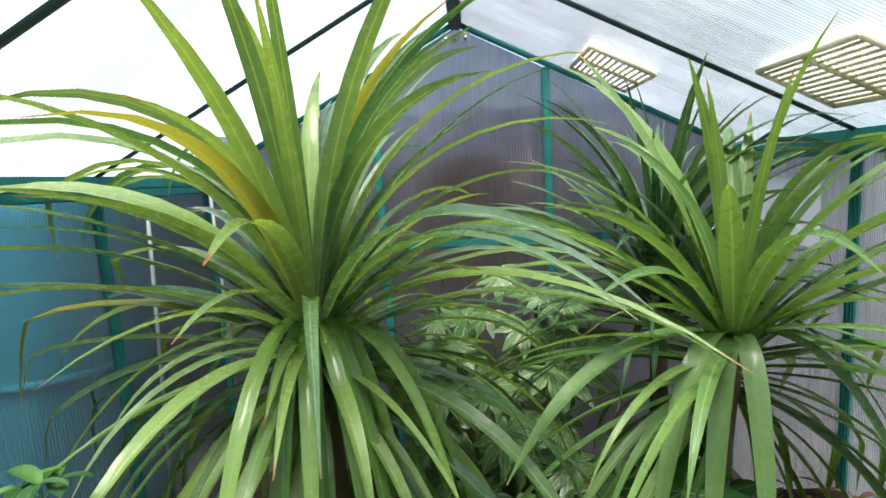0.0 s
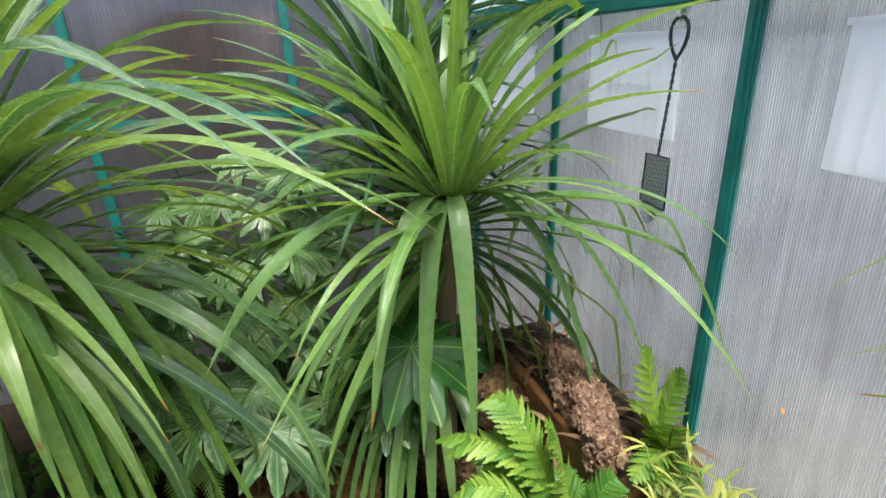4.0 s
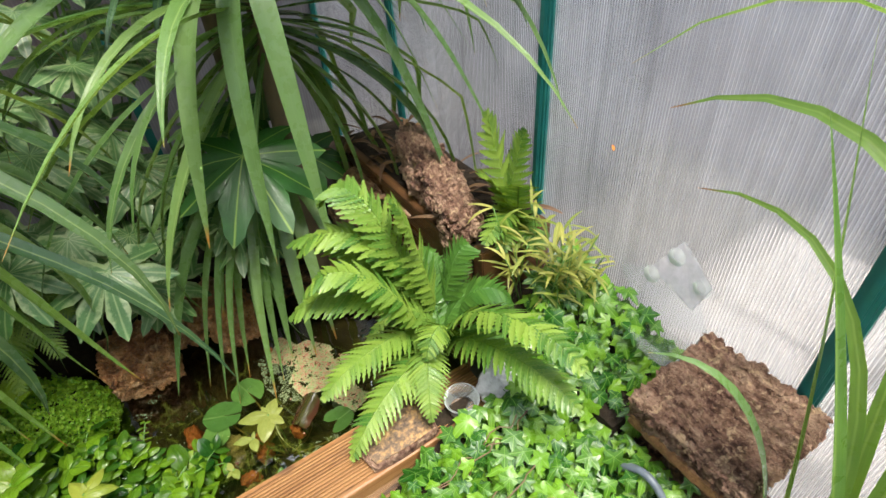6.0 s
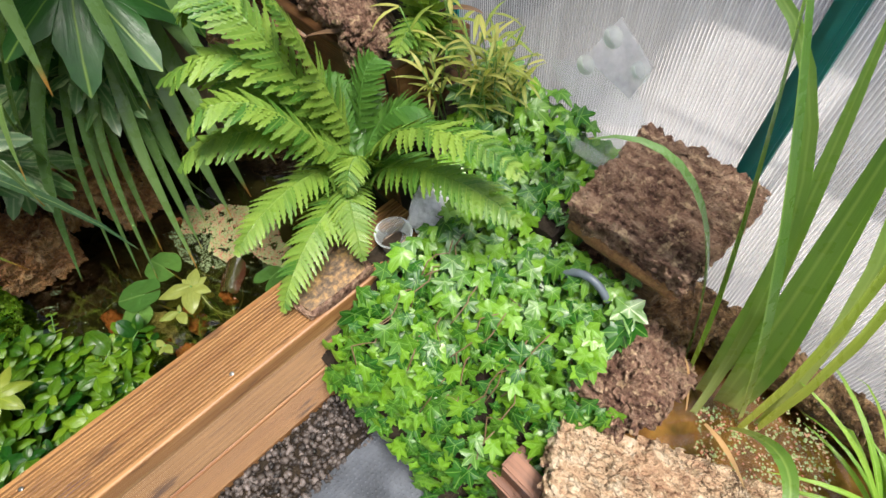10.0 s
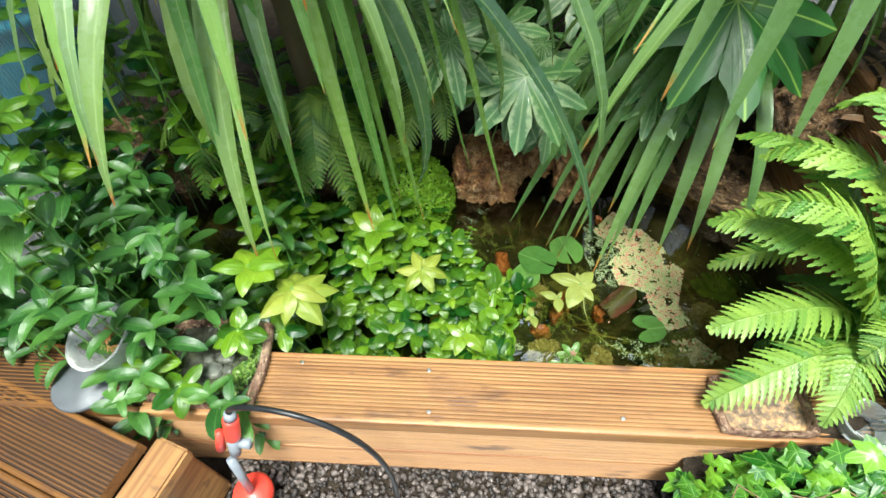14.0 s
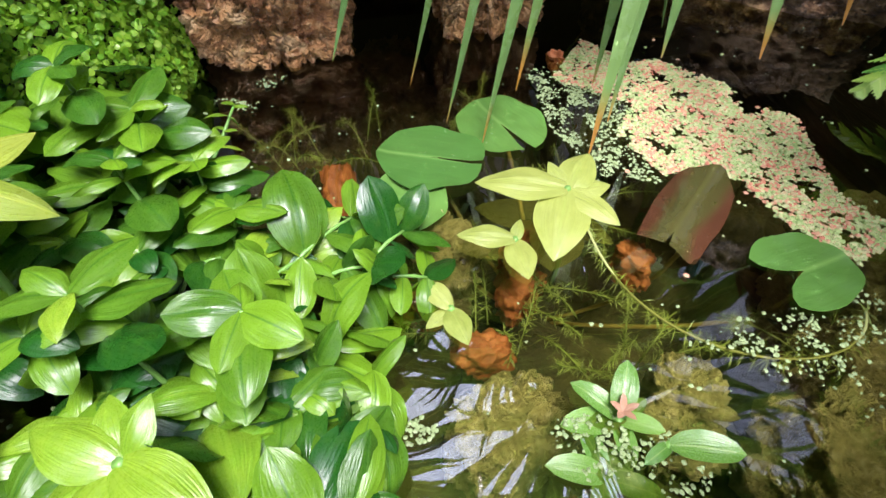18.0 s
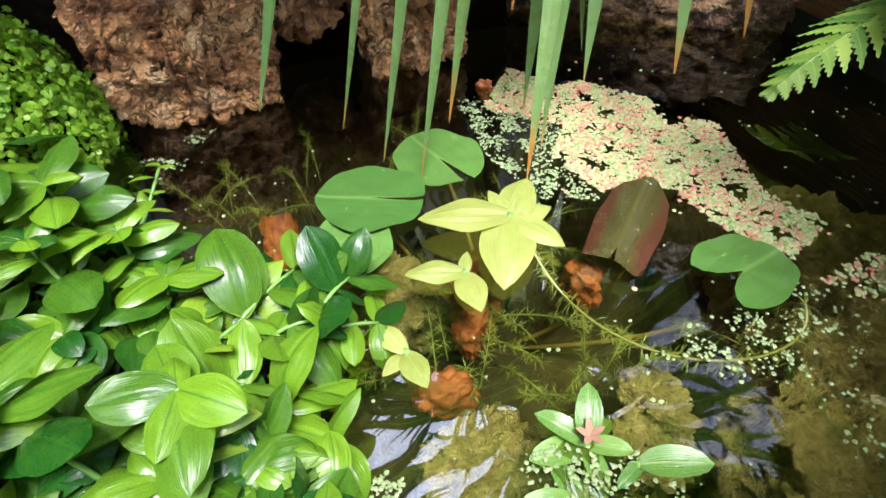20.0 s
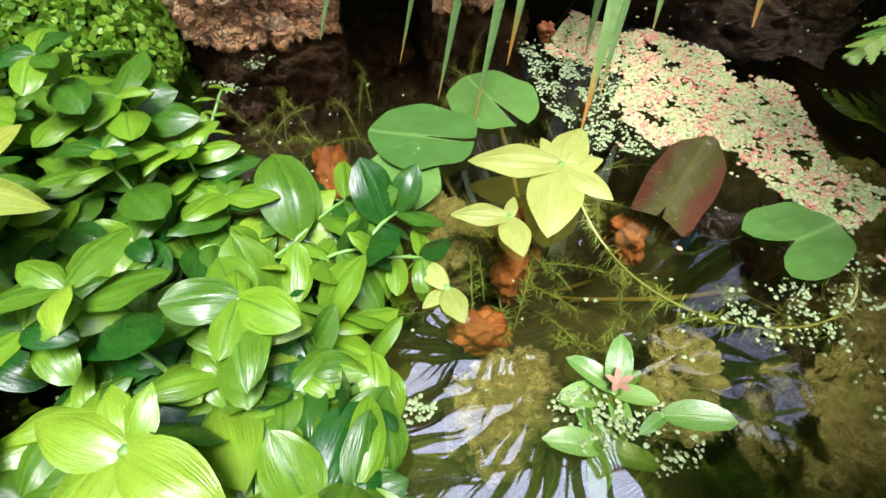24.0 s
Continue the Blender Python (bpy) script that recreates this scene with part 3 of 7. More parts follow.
roof = thing("roof", (XM, 0.4, RIDGE), "bright translucent polycarbonate roof with dark green rafters", "roof", kind="structure")
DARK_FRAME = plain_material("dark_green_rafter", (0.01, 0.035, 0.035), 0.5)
roof_cuts = [-1.13, -0.52, 0.09, 0.70, 1.31, 1.92]
for x_e in (XL, XR):
    d = Vector((XM - x_e, 0, RIDGE - EAVE))
    nrm = Vector((-(RIDGE - EAVE), 0, XM - x_e)).normalized() * (1 if x_e < XM else -1)
    for a, b in zip(roof_cuts[:-1], roof_cuts[1:]):
        lo, hi = Vector((x_e, 0, EAVE)), Vector((x_e, 0, EAVE)) + d
        v = [Vector((lo.x, a, lo.z)), Vector((lo.x, b, lo.z)), Vector((hi.x, b, hi.z)), Vector((hi.x, a, hi.z))]
        verts = v + [p + nrm * 0.006 for p in v]
        faces = [(0, 1, 2, 3), (7, 6, 5, 4), (0, 4, 5, 1), (1, 5, 6, 2), (2, 6, 7, 3), (3, 7, 4, 0)]
        part("pane", mesh_of(verts, faces, smooth=False), PANEL_ROOF, roof).visible_shadow = False
    for c in roof_cuts:
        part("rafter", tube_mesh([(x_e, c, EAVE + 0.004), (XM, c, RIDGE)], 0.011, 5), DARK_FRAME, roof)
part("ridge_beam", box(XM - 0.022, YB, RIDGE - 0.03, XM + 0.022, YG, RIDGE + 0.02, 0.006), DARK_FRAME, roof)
ridge_bracket = thing("ridge_bracket", (XM, YG - 0.03, RIDGE - 0.05), "grey steel ridge bracket with bolts on the gable", "bracket", kind="structure")
STEEL = plain_material("grey_steel", (0.35, 0.36, 0.37), 0.4, 0.7, 0.2)
part("plate", box(XM - 0.05, YG - 0.033, RIDGE - 0.085, XM + 0.05, YG - 0.028, RIDGE - 0.045, 0.002), STEEL, ridge_bracket)
for dx in (-0.035, 0.0, 0.035):
    part("bolt", tube_mesh([(XM + dx, YG - 0.033, RIDGE - 0.066), (XM + dx, YG - 0.042, RIDGE - 0.066)], 0.007, 8), STEEL, ridge_bracket)

# ---- outside ----
FENCE = wood_material("dark_fence_boards", (0.06, 0.055, 0.055), (0.025, 0.023, 0.024), (45, 45, 1.2), 0.8, 0.2)
fence = thing("fence", (0, 2.5, -0.02), "dark weathered board fence behind the greenhouse", "fence")
for i in range(26):
    x = -2.1 + i * 0.155
    part("board", box(x, 2.5, -0.02, x + 0.148, 2.52, 1.65 + 0.01 * (i % 3), 0.003), FENCE, fence)
fence_side = thing("fence", (-1.75, 0, -0.02), "dark weathered board fence beside the greenhouse", "fence")
for i in range(28):
    y = -1.8 + i * 0.155
    part("board", box(-1.75, y, -0.02, -1.73, y + 0.148, 1.55 + 0.01 * (i % 3), 0.003), FENCE, fence_side)
barrel = thing("water_butt", (-1.35, 1.615, -0.02), "blue plastic water barrel standing outside the wall", "water butt")
BLUE = plain_material("blue_plastic", (0.05, 0.45, 0.58), 0.4)
part("body", lathe([(0.26, 0), (0.29, 0.05), (0.3, 0.4), (0.3, 0.9), (0.3, 1.3), (0.28, 1.38), (0.25, 1.41), (0.0, 1.42)], 32, (-1.35, 1.615, -0.02)), BLUE, barrel)
for z in (0.35, 0.8):
    part("hoop", lathe([(0.302, 0), (0.312, 0.015), (0.302, 0.03)], 32, (-1.35, 1.615, z)), BLUE, barrel)
brick_mat = rough_material("red_clay", [(0.3, (0.4, 0.16, 0.1)), (0.7, (0.62, 0.3, 0.2))], 20, 0.9)
pot_out = thing("clay_pot", (0.1, 2.2, -0.02), "large red clay pot on a stack outside the gable", "pot")
part("body", lathe([(0.16, 0), (0.2, 0.9), (0.24, 1.2), (0.27, 1.45), (0.24, 1.46)], 24, (0.1, 2.2, -0.02)), brick_mat, pot_out)

shed = thing("shed", (2.3, 0.2, -0.02), "pale grey shed wall of horizontal boards outside", "shed")
SHED = wood_material("grey_painted_boards", (0.8, 0.8, 0.82), (0.62, 0.62, 0.66), (45, 1.2, 45), 0.7, 0.1)
for i in range(10):
    part("board", box(2.3, -2.6, -0.02 + 0.13 * i, 2.33, 2.2, 0.105 + 0.13 * i, 0.004), SHED, shed)

paving = thing("paving_slab", (1.7, 0.3, -0.02), "pale concrete paving slabs outside the wall", "paving")
PALE = rough_material("pale_concrete", [(0.3, (0.6, 0.57, 0.52)), (0.7, (0.8, 0.77, 0.72))], 8, 0.8, 0.3)
for x0, y0 in ((1.14, -0.35), (1.14, 0.11), (1.6, 0.11)):
    part("slab", box(x0, y0, -0.02, x0 + 0.45, y0 + 0.44, 0.02, 0.004), PALE, paving)
bin_ob = thing("compost_bin", (1.75, 1.4, -0.02), "dark plastic compost bin outside the wall", "compost bin")
part("body", lathe([(0.34, 0), (0.34, 0.02), (0.27, 0.75), (0.2, 0.8), (0.0, 0.81)], 24, (1.75, 1.4, -0.02)), plain_material("dark_outdoor_plastic", (0.04, 0.045, 0.05), 0.5), bin_ob)

# ---- pond front: decking boards with fine grooves ----
def deck_board(length, width, thick, grooves, groove=0.003):
    """A board along x: grooved top at z = thick, y from 0 to width, rounded edges."""
    prof = [(0.0, 0.0), (0.0, thick - 0.004), (0.0012, thick - 0.0012), (0.004, thick)]
    pitch = (width - 0.016) / grooves
    for i in range(grooves):
        y = 0.008 + i * pitch
        prof += [(y + pitch * 0.1, thick), (y + pitch * 0.3, thick - groove), (y + pitch * 0.62, thick - groove), (y + pitch * 0.82, thick)]
    prof += [(width - 0.004, thick), (width - 0.0012, thick - 0.0012), (width, thick - 0.004), (width, 0.0)]
    n = len(prof)
    verts = [(x, y, z) for x in (0.0, length) for y, z in prof]
    faces = [(i, i + 1, n + i + 1, n + i) for i in range(n - 1)] + [(n - 1, 0, n, 2 * n - 1), tuple(range(n - 1, -1, -1)), tuple(range(n, 2 * n))]
    me = mesh_of(verts, faces, smooth=False)
    # groove faces take the second material, which has the groove's shade in its colour
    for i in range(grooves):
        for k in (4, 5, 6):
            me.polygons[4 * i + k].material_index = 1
    return me


# the same painted groove shade for the brown boards
OLD_GROOVE = wood_material("wet_groove_shade", (0.07, 0.03, 0.01), (0.03, 0.014, 0.006), (1.2, 45, 45), 0.6, 0.4)
DECK_FACE = wood_material("sawn_larch_face", (0.68, 0.43, 0.2), (0.24, 0.11, 0.045), (1.3, 95, 95), 0.5, 1.0, 0.2)
DECK_PINK = wood_material("reddish_larch_face", (0.66, 0.36, 0.17), (0.3, 0.12, 0.05), (1.3, 95, 95), 0.5, 1.0, 0.2)
# fine face grooves, their shade painted as a slightly darker tone
DECK_LINE = wood_material("larch_line", (0.44, 0.25, 0.1), (0.24, 0.12, 0.05), (1.2, 45, 45), 0.6, 0.8)
pond_wall = thing("pond_wall", (0.0, 0.49, 0.0), "raised pond edge of grooved honey-brown decking boards", "pond edge")
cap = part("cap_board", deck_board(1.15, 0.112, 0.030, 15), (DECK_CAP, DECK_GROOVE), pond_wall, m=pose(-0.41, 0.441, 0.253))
# left end of the cap: shade under the plants is in its dark colour
part("old_cap_board", deck_board(0.307, 0.112, 0.028, 15), (DECK_OLD_SHADED, OLD_GROOVE), pond_wall, "wet decking board coloured darker for shade", m=pose(-0.72, 0.441, 0.253))
stand = Matrix.Rotation(radians(90), 4, "X")
for i, (z, h, dx) in enumerate(((0.139, 0.113, 0.0), (0.024, 0.113, 0.02))):
    part("face_board", deck_board(1.42, h - 0.002, 0.026, 22, 0.0016), (DECK_FACE, DECK_LINE) if i == 0 else (DECK_PINK, DECK_LINE), pond_wall, m=Matrix.Translation((-0.72 + dx, 0.469, z)) @ stand)
part("base_board", box(-0.72, 0.449, -0.004, 0.70, 0.486, 0.0235, 0.003), DECK, pond_wall)
part("liner_back", box(-0.72, 0.487, -0.3, 0.74, 0.553, 0.252), LINER, pond_wall, "black rubber pond liner")
SCREW = plain_material("bright_screw", (0.5, 0.5, 0.5), 0.3, 0.9)
for x, y in ((0.045, 0.462), (0.04, 0.53), (0.34, 0.465), (-0.17, 0.535)):
    part("screw", lathe([(0.0035, 0), (0.0035, 0.0012), (0.0008, 0.0006)], 10, (x, y, 0.2825)), SCREW, cap)

# ---- pond ----
pond = thing("pond_basin", (0.2, 0.9, -0.3), "black pond liner with silt and stones under water", "pond", kind="structure")
SILT = rough_material("pond_silt", [(0.3, (0.014, 0.013, 0.006)), (0.5, (0.04, 0.037, 0.014)), (0.75, (0.12, 0.105, 0.035))], 9, 0.9, 1.0, 0.02)
part("bottom", box(-0.72, 0.5535, -0.2, 0.83, 1.32, -0.13), SILT, pond)
part("side", box(-0.722, 0.5535, -0.129, -0.716, 1.32, 0.2), LINER, pond)
part("side", box(0.826, 0.5535, -0.129, 0.832, 1.32, 0.2), LINER, pond)
part("side", box(-0.715, 1.314, -0.129, 0.825, 1.32, 0.19), LINER, pond)


def water_material(name, tint, gloss):
    m, n, l, b = material(name)
    n.remove(b)
    tc = n.new("ShaderNodeTexCoord")
    ripple = noise_tex(n, l, 14, 2, tc.outputs["Object"])
    bp = n.new("ShaderNodeBump")
    bp.inputs["Strength"].default_value, bp.inputs["Distance"].default_value = 0.06, 0.01
    l.new(ripple, bp.inputs["Height"])
    tp = n.new("ShaderNodeBsdfTransparent")
    tp.inputs["Color"].default_value = (*tint, 1)
    gl = n.new("ShaderNodeBsdfGlossy")
    gl.inputs["Roughness"].default_value = 0.015
    fr = n.new("ShaderNodeFresnel")
    fr.inputs["IOR"].default_value = 1.36
    shine = math_node(n, l, "MULTIPLY_ADD", fr.outputs[0], 0.35, gloss)
    for q in (gl, fr):
        l.new(bp.outputs[0], q.inputs["Normal"])
    mx = n.new("ShaderNodeMixShader")
    l.new(shine, mx.inputs[0])
    l.new(tp.outputs[0], mx.inputs[1])
    l.new(gl.outputs[0], mx.inputs[2])
    l.new(mx.outputs[0], n["Material Output"].inputs["Surface"])
    return m


WATER = water_material("pond_water", (0.54, 0.53, 0.26), 0.18)
TUB_WATER = water_material("tub_water", (0.75, 0.7, 0.55), 0.08)
WZ = 0.04
water = part("water", mesh_of([(-0.72, 0.5535, WZ), (0.83, 0.5535, WZ), (0.83, 1.32, WZ), (-0.72, 1.32, WZ)], [(0, 1, 2, 3)], smooth=False), WATER, None)
water.visible_shadow = False
tagged(water, "still dark pond water mirroring the roof", "water", kind="structure")


def lump(x0, y0, z0, x1, y1, z1, amp, scale, mat, parent, name, div=18, label="", m=None, round_=0.25, seed=0.0, fine=0.3, plates=None):
    """A rough block: a finely divided rounded box pushed about by noise; plates: height and cells a metre along x, y, z of cracked bark."""
    bm = bmesh.new()
    bmesh.ops.create_cube(bm, size=2)
    bmesh.ops.subdivide_edges(bm, edges=bm.edges[:], cuts=div, use_grid_fill=True)
    c = Vector(((x0 + x1) / 2, (y0 + y1) / 2, (z0 + z1) / 2))
    h = Vector(((x1 - x0) / 2, (y1 - y0) / 2, (z1 - z0) / 2))
    for v in bm.verts:
        p = v.co.copy()
        q = p.lerp(p.normalized() * 1.15, round_)
        w = Vector((q.x * h.x, q.y * h.y, q.z * h.z))
        s = Vector((seed, seed * 0.7, seed * 1.3))
        k = noise.noise(w * scale + s) * 0.6 + noise.noise(w * scale * 2.7 + s) * 0.3 + abs(noise.noise(w * scale * 6.1 + s)) * -0.3
        k += (0.5 - abs(noise.noise(w * scale * 3.3 + s * 2))) * 0.45 + (0.4 - abs(noise.noise(w * scale * 9 + s))) * fine
        out = p.normalized() * k * amp
        if plates:
            g = Vector((w.x * plates[1], w.y * plates[2], w.z * plates[3])) + s
            g += noise.noise_vector(w * 45 + s) * 0.45
            dist, cells = noise.voronoi(g)
            step = noise.cell(cells[0] * 7.3) - 0.35
            crack = max(0.0, 1 - (dist[1] - dist[0]) / 0.22)
            out += p.normalized() * plates[0] * (step - 1.1 * crack)
        v.co = w + out
    for f in bm.faces:
        f.smooth = True
    mm = Matrix.Translation(c) @ (m or Matrix())
    return part(name, bm, mat, parent, label, mm)


def flakes(ob, count, size, mat, seed, along=Vector((0, 1, 0)), facing=Vector((0, 0, 1)), least=0.2):
    """Loose plates and chips on the surface of a bark piece, longer along its grain."""
    r = random.Random(seed)
    turn_back = PLACE[ob].to_3x3().inverted()
    face, grain = turn_back @ facing, turn_back @ along
    vs = [v for v in ob.data.vertices if v.normal.dot(face) > least]
    verts, faces = [], []
    for i in range(count):
        v = vs[r.randrange(len(vs))]
        nrm = (v.normal + spread_small(r, 0.25)).normalized()
        g = (grain + spread_small(r, 0.35))
        g = (g - nrm * g.dot(nrm)).normalized()
        s = g.cross(nrm)
        q = size * r.uniform(0.3, 1.0) * (1.8 if r.random() < 0.1 else 1.0)
        ln, wd, th = q * r.uniform(0.9, 1.6), q * r.uniform(0.6, 1.0), q * r.uniform(0.15, 0.4)
        o, n = len(verts), 6
        for z, k_ in ((-0.6, 1.0), (0.6, 0.95), (1.0, 0.7)):
            for k in range(n):
                a = 2 * math.pi * k / n
                w = r.uniform(0.75, 1.2) * k_
                verts.append(v.co + g * (math.cos(a) * ln * w) + s * (math.sin(a) * wd * w) + nrm * (z * th * r.uniform(0.7, 1.3)))
        for z in (0, 1):
            faces += [(o + z * n + k, o + z * n + (k + 1) % n, o + (z + 1) * n + (k + 1) % n, o + (z + 1) * n + k) for k in range(n)]
        faces.append(tuple(o + 2 * n + k for k in range(n)))
    part("bark_crust", mesh_of(verts, faces, smooth=False), mat, ob, "loose flaking crust of bark", PLACE[ob], "stuff")


def spread_small(r, amount):
    return Vector((r.gauss(0, amount), r.gauss(0, amount), r.gauss(0, amount)))


# soil bed behind the pond
bed = part("planting_bed", box(-0.88, 1.3, -0.004, 1.03, 1.895, 0.2), SOIL, None)
tagged(bed, "dark earth bed against the gable wall", "soil", kind="structure")


DROP, dn_, dl_, db_ = material("water_drop")
db_.inputs["Base Color"].default_value = (1, 1, 1, 1)
db_.inputs["Transmission Weight"].default_value, db_.inputs["IOR"].default_value, db_.inputs["Roughness"].default_value = 1.0, 1.33, 0.03


def drops(parent, spots, radius, r):
    verts, faces = [], []
    for c, nrm in spots:
        q = radius * r.uniform(0.4, 1.3)
        a = nrm.orthogonal().normalized()
        b = nrm.cross(a)
        o = len(verts)
        for k_, z in ((1.0, 0.0), (0.75, 0.45)):
            verts += [c + (a * math.cos(k) + b * math.sin(k)) * (q * k_) + nrm * (q * z) for k in [j * 1.0472 for j in range(6)]]
        verts.append(c + nrm * (q * 0.62))
        for k in range(6):
            k2 = (k + 1) % 6
            faces += [(o + k, o + k2, o + 6 + k2, o + 6 + k), (o + 6 + k, o + 6 + k2, o + 12)]
    ob = part("dew", mesh_of(verts, faces), DROP, parent, "clear water drops", kind="stuff")
    ob.visible_shadow = False


# ---- cordylines ----
def under_roof(p):
    top = roof_z(p.x) - 0.04
    if p.z > top:
        p = Vector((p.x, p.y, top - 0.012 * math.tanh((p.z - top) * 4)))
    return Vector((min(max(p.x, XL + 0.03), XR - 0.03), min(p.y, YG - 0.04), p.z))


def arching(base, azimuth, lift, length, sag, n=12, r0=0.02):
    """Points of a leaf that leaves its crown at the angle lift and bends down by sag."""
    p = Vector(base) + Vector((math.cos(azimuth), math.sin(azimuth), 0)) * r0
    out = [p.copy()]
    for i in range(n - 1):
        s = (i + 0.5) / (n - 1)
        e = lift - sag * s ** 1.4
        p = p + Vector((math.cos(e) * math.cos(azimuth), math.cos(e) * math.sin(azimuth), math.sin(e))) * (length / (n - 1))
        out.append(under_roof(p))
    return out


def cordyline(crown, foot, count, length, width, mat, label, seed, tips, low=-40, high=86, power=0.85, clear=0.0, sags=(15, 60), old=0, tip_mat=None, wet_straps=False):
    """A trunk with a crown of sword leaves; clear: half angle towards the path with no hanging leaves."""
    r = random.Random(seed)
    plant = thing("cordyline", foot, label, "plant", "cordylines")
    stem = bezier([foot, (foot[0], foot[1], (foot[2] + crown[2]) / 2), crown], 8)
    part("trunk", tube_mesh(stem, [0.035 - 0.012 * i / 7 for i in range(8)], 8), BARE_STEM, plant)
    for i in range(count):
        q = (i + 0.5) / count
        lift = radians(high - (high - low) * q ** power + r.uniform(-9, 9))
        az = i * 2.39996 + r.uniform(-0.3, 0.3)
        ln = length * r.uniform(0.72, 1.12)
        sag = radians(r.uniform(*sags) + 35 * max(0.0, math.cos(lift)))
        off = abs((az + math.pi / 2 + math.pi) % (2 * math.pi) - math.pi)
        if clear and (lift < radians(15) and off < clear or lift < radians(42) and off < clear * 0.8 and i % 3):
            continue
        if old == 44 and lift < radians(35) and off < 0.95:
            ln *= 0.74
        base = Vector(crown) + Vector((0, 0, 0.06 - 0.2 * q))
        path = arching(base, az, lift, ln, sag, 13)
        while sag < radians(150) and max(p.z - roof_z(p.x) for p in path) > -0.045:
            sag += radians(6)
            path = arching(base, az, lift, ln, sag, 13)
        while ln > 0.4 and max(p.z - roof_z(p.x) for p in path) > -0.045:
            ln *= 0.9
            path = arching(base, az, lift, ln, sag, 13)
        part("leaf", mesh_of(*strap(path, width * r.uniform(0.55, 1.15) * (1.2 if lift > radians(40) else 1.0), 0.45, "strap", r.uniform(-0.7, 0.7))), CORD_YELLOW if old and i % old == 5 else mat, plant)
    for tip, rise, w, *start in tips:
        c, t = Vector(crown), Vector(tip)
        if start:
            c = c + Vector((-0.03, 0.13, -start[0] - 0.1))
        out = (t - c) * 0.35
        path = bezier([c, c + Vector((out.x * 0.4, out.y * 0.4, rise)), c + Vector((out.x * 1.9, out.y * 1.9, rise)), t.lerp(c, 0.2) + Vector((0, 0, 0.12)), t], 26)
        ob = part("leaf", mesh_of(*strap([under_roof(p) for p in path], w, 0.35, "ribbon", r.uniform(-0.3, 0.3))), tip_mat or mat, plant)
        if wet_straps:
            vs, spots = ob.data.vertices, []
            for k in range(70):
                i = r.randrange(4, 23) * 3 + r.randrange(2)
                v = vs[i]
                nrm = v.normal if v.normal.z - v.normal.y > 0 else -v.normal
                spots.append((v.co.lerp(vs[i + 1].co, r.random()).lerp(vs[i + 3].co, r.random() * 0.8) + nrm * 0.0006, nrm))
            drops(ob, spots, 0.0019, r)
    return plant


cordyline((-0.29, 1.14, 1.0), (-0.28, 1.2, 0.1), 180, 0.88, 0.043, CORD, "tall cordyline with arching glossy green sword leaves", 3,
          [((-0.333, 0.85, 0.72), 0.05, 0.034), ((-0.78, 0.85, 0.75), 0.08, 0.034), ((0.05, 0.86, 0.72), 0.08, 0.034), ((-0.12, 0.82, 0.6), 0.06, 0.034),
           ((-0.12, 0.92, 0.2), 0.1, 0.034), ((-0.05, 0.93, 0.25), 0.1, 0.032), ((0.17, 0.93, 0.26), 0.12, 0.03), ((0.1, 0.96, 0.3), 0.1, 0.03), ((-0.32, 0.9, 0.45), 0.1, 0.03), ((-0.67, 0.9, 0.36), 0.12, 0.034), ((-0.25, 0.95, 0.42), 0.1, 0.032), ((-0.16, 0.98, 0.33), 0.1, 0.034), ((-0.45, 0.92, 0.5), 0.1, 0.034), ((0.02, 1.0, 0.36), 0.1, 0.034), ((-0.093, 0.829, 0.272), 0.1, 0.034), ((-0.05, 0.86, 0.25), 0.12, 0.034), ((0.0, 0.9, 0.22), 0.12, 0.034), ((-0.308, 0.568, 0.688), 0.12, 0.034), ((-0.173, 0.655, 0.654), 0.1, 0.036), ((-0.27, 0.72, 0.5), 0.12, 0.034), ((-0.2, 0.8, 0.38), 0.12, 0.034)], -36, 86, 1.1, 0.0, (18, 74), 44, CORD_MID)
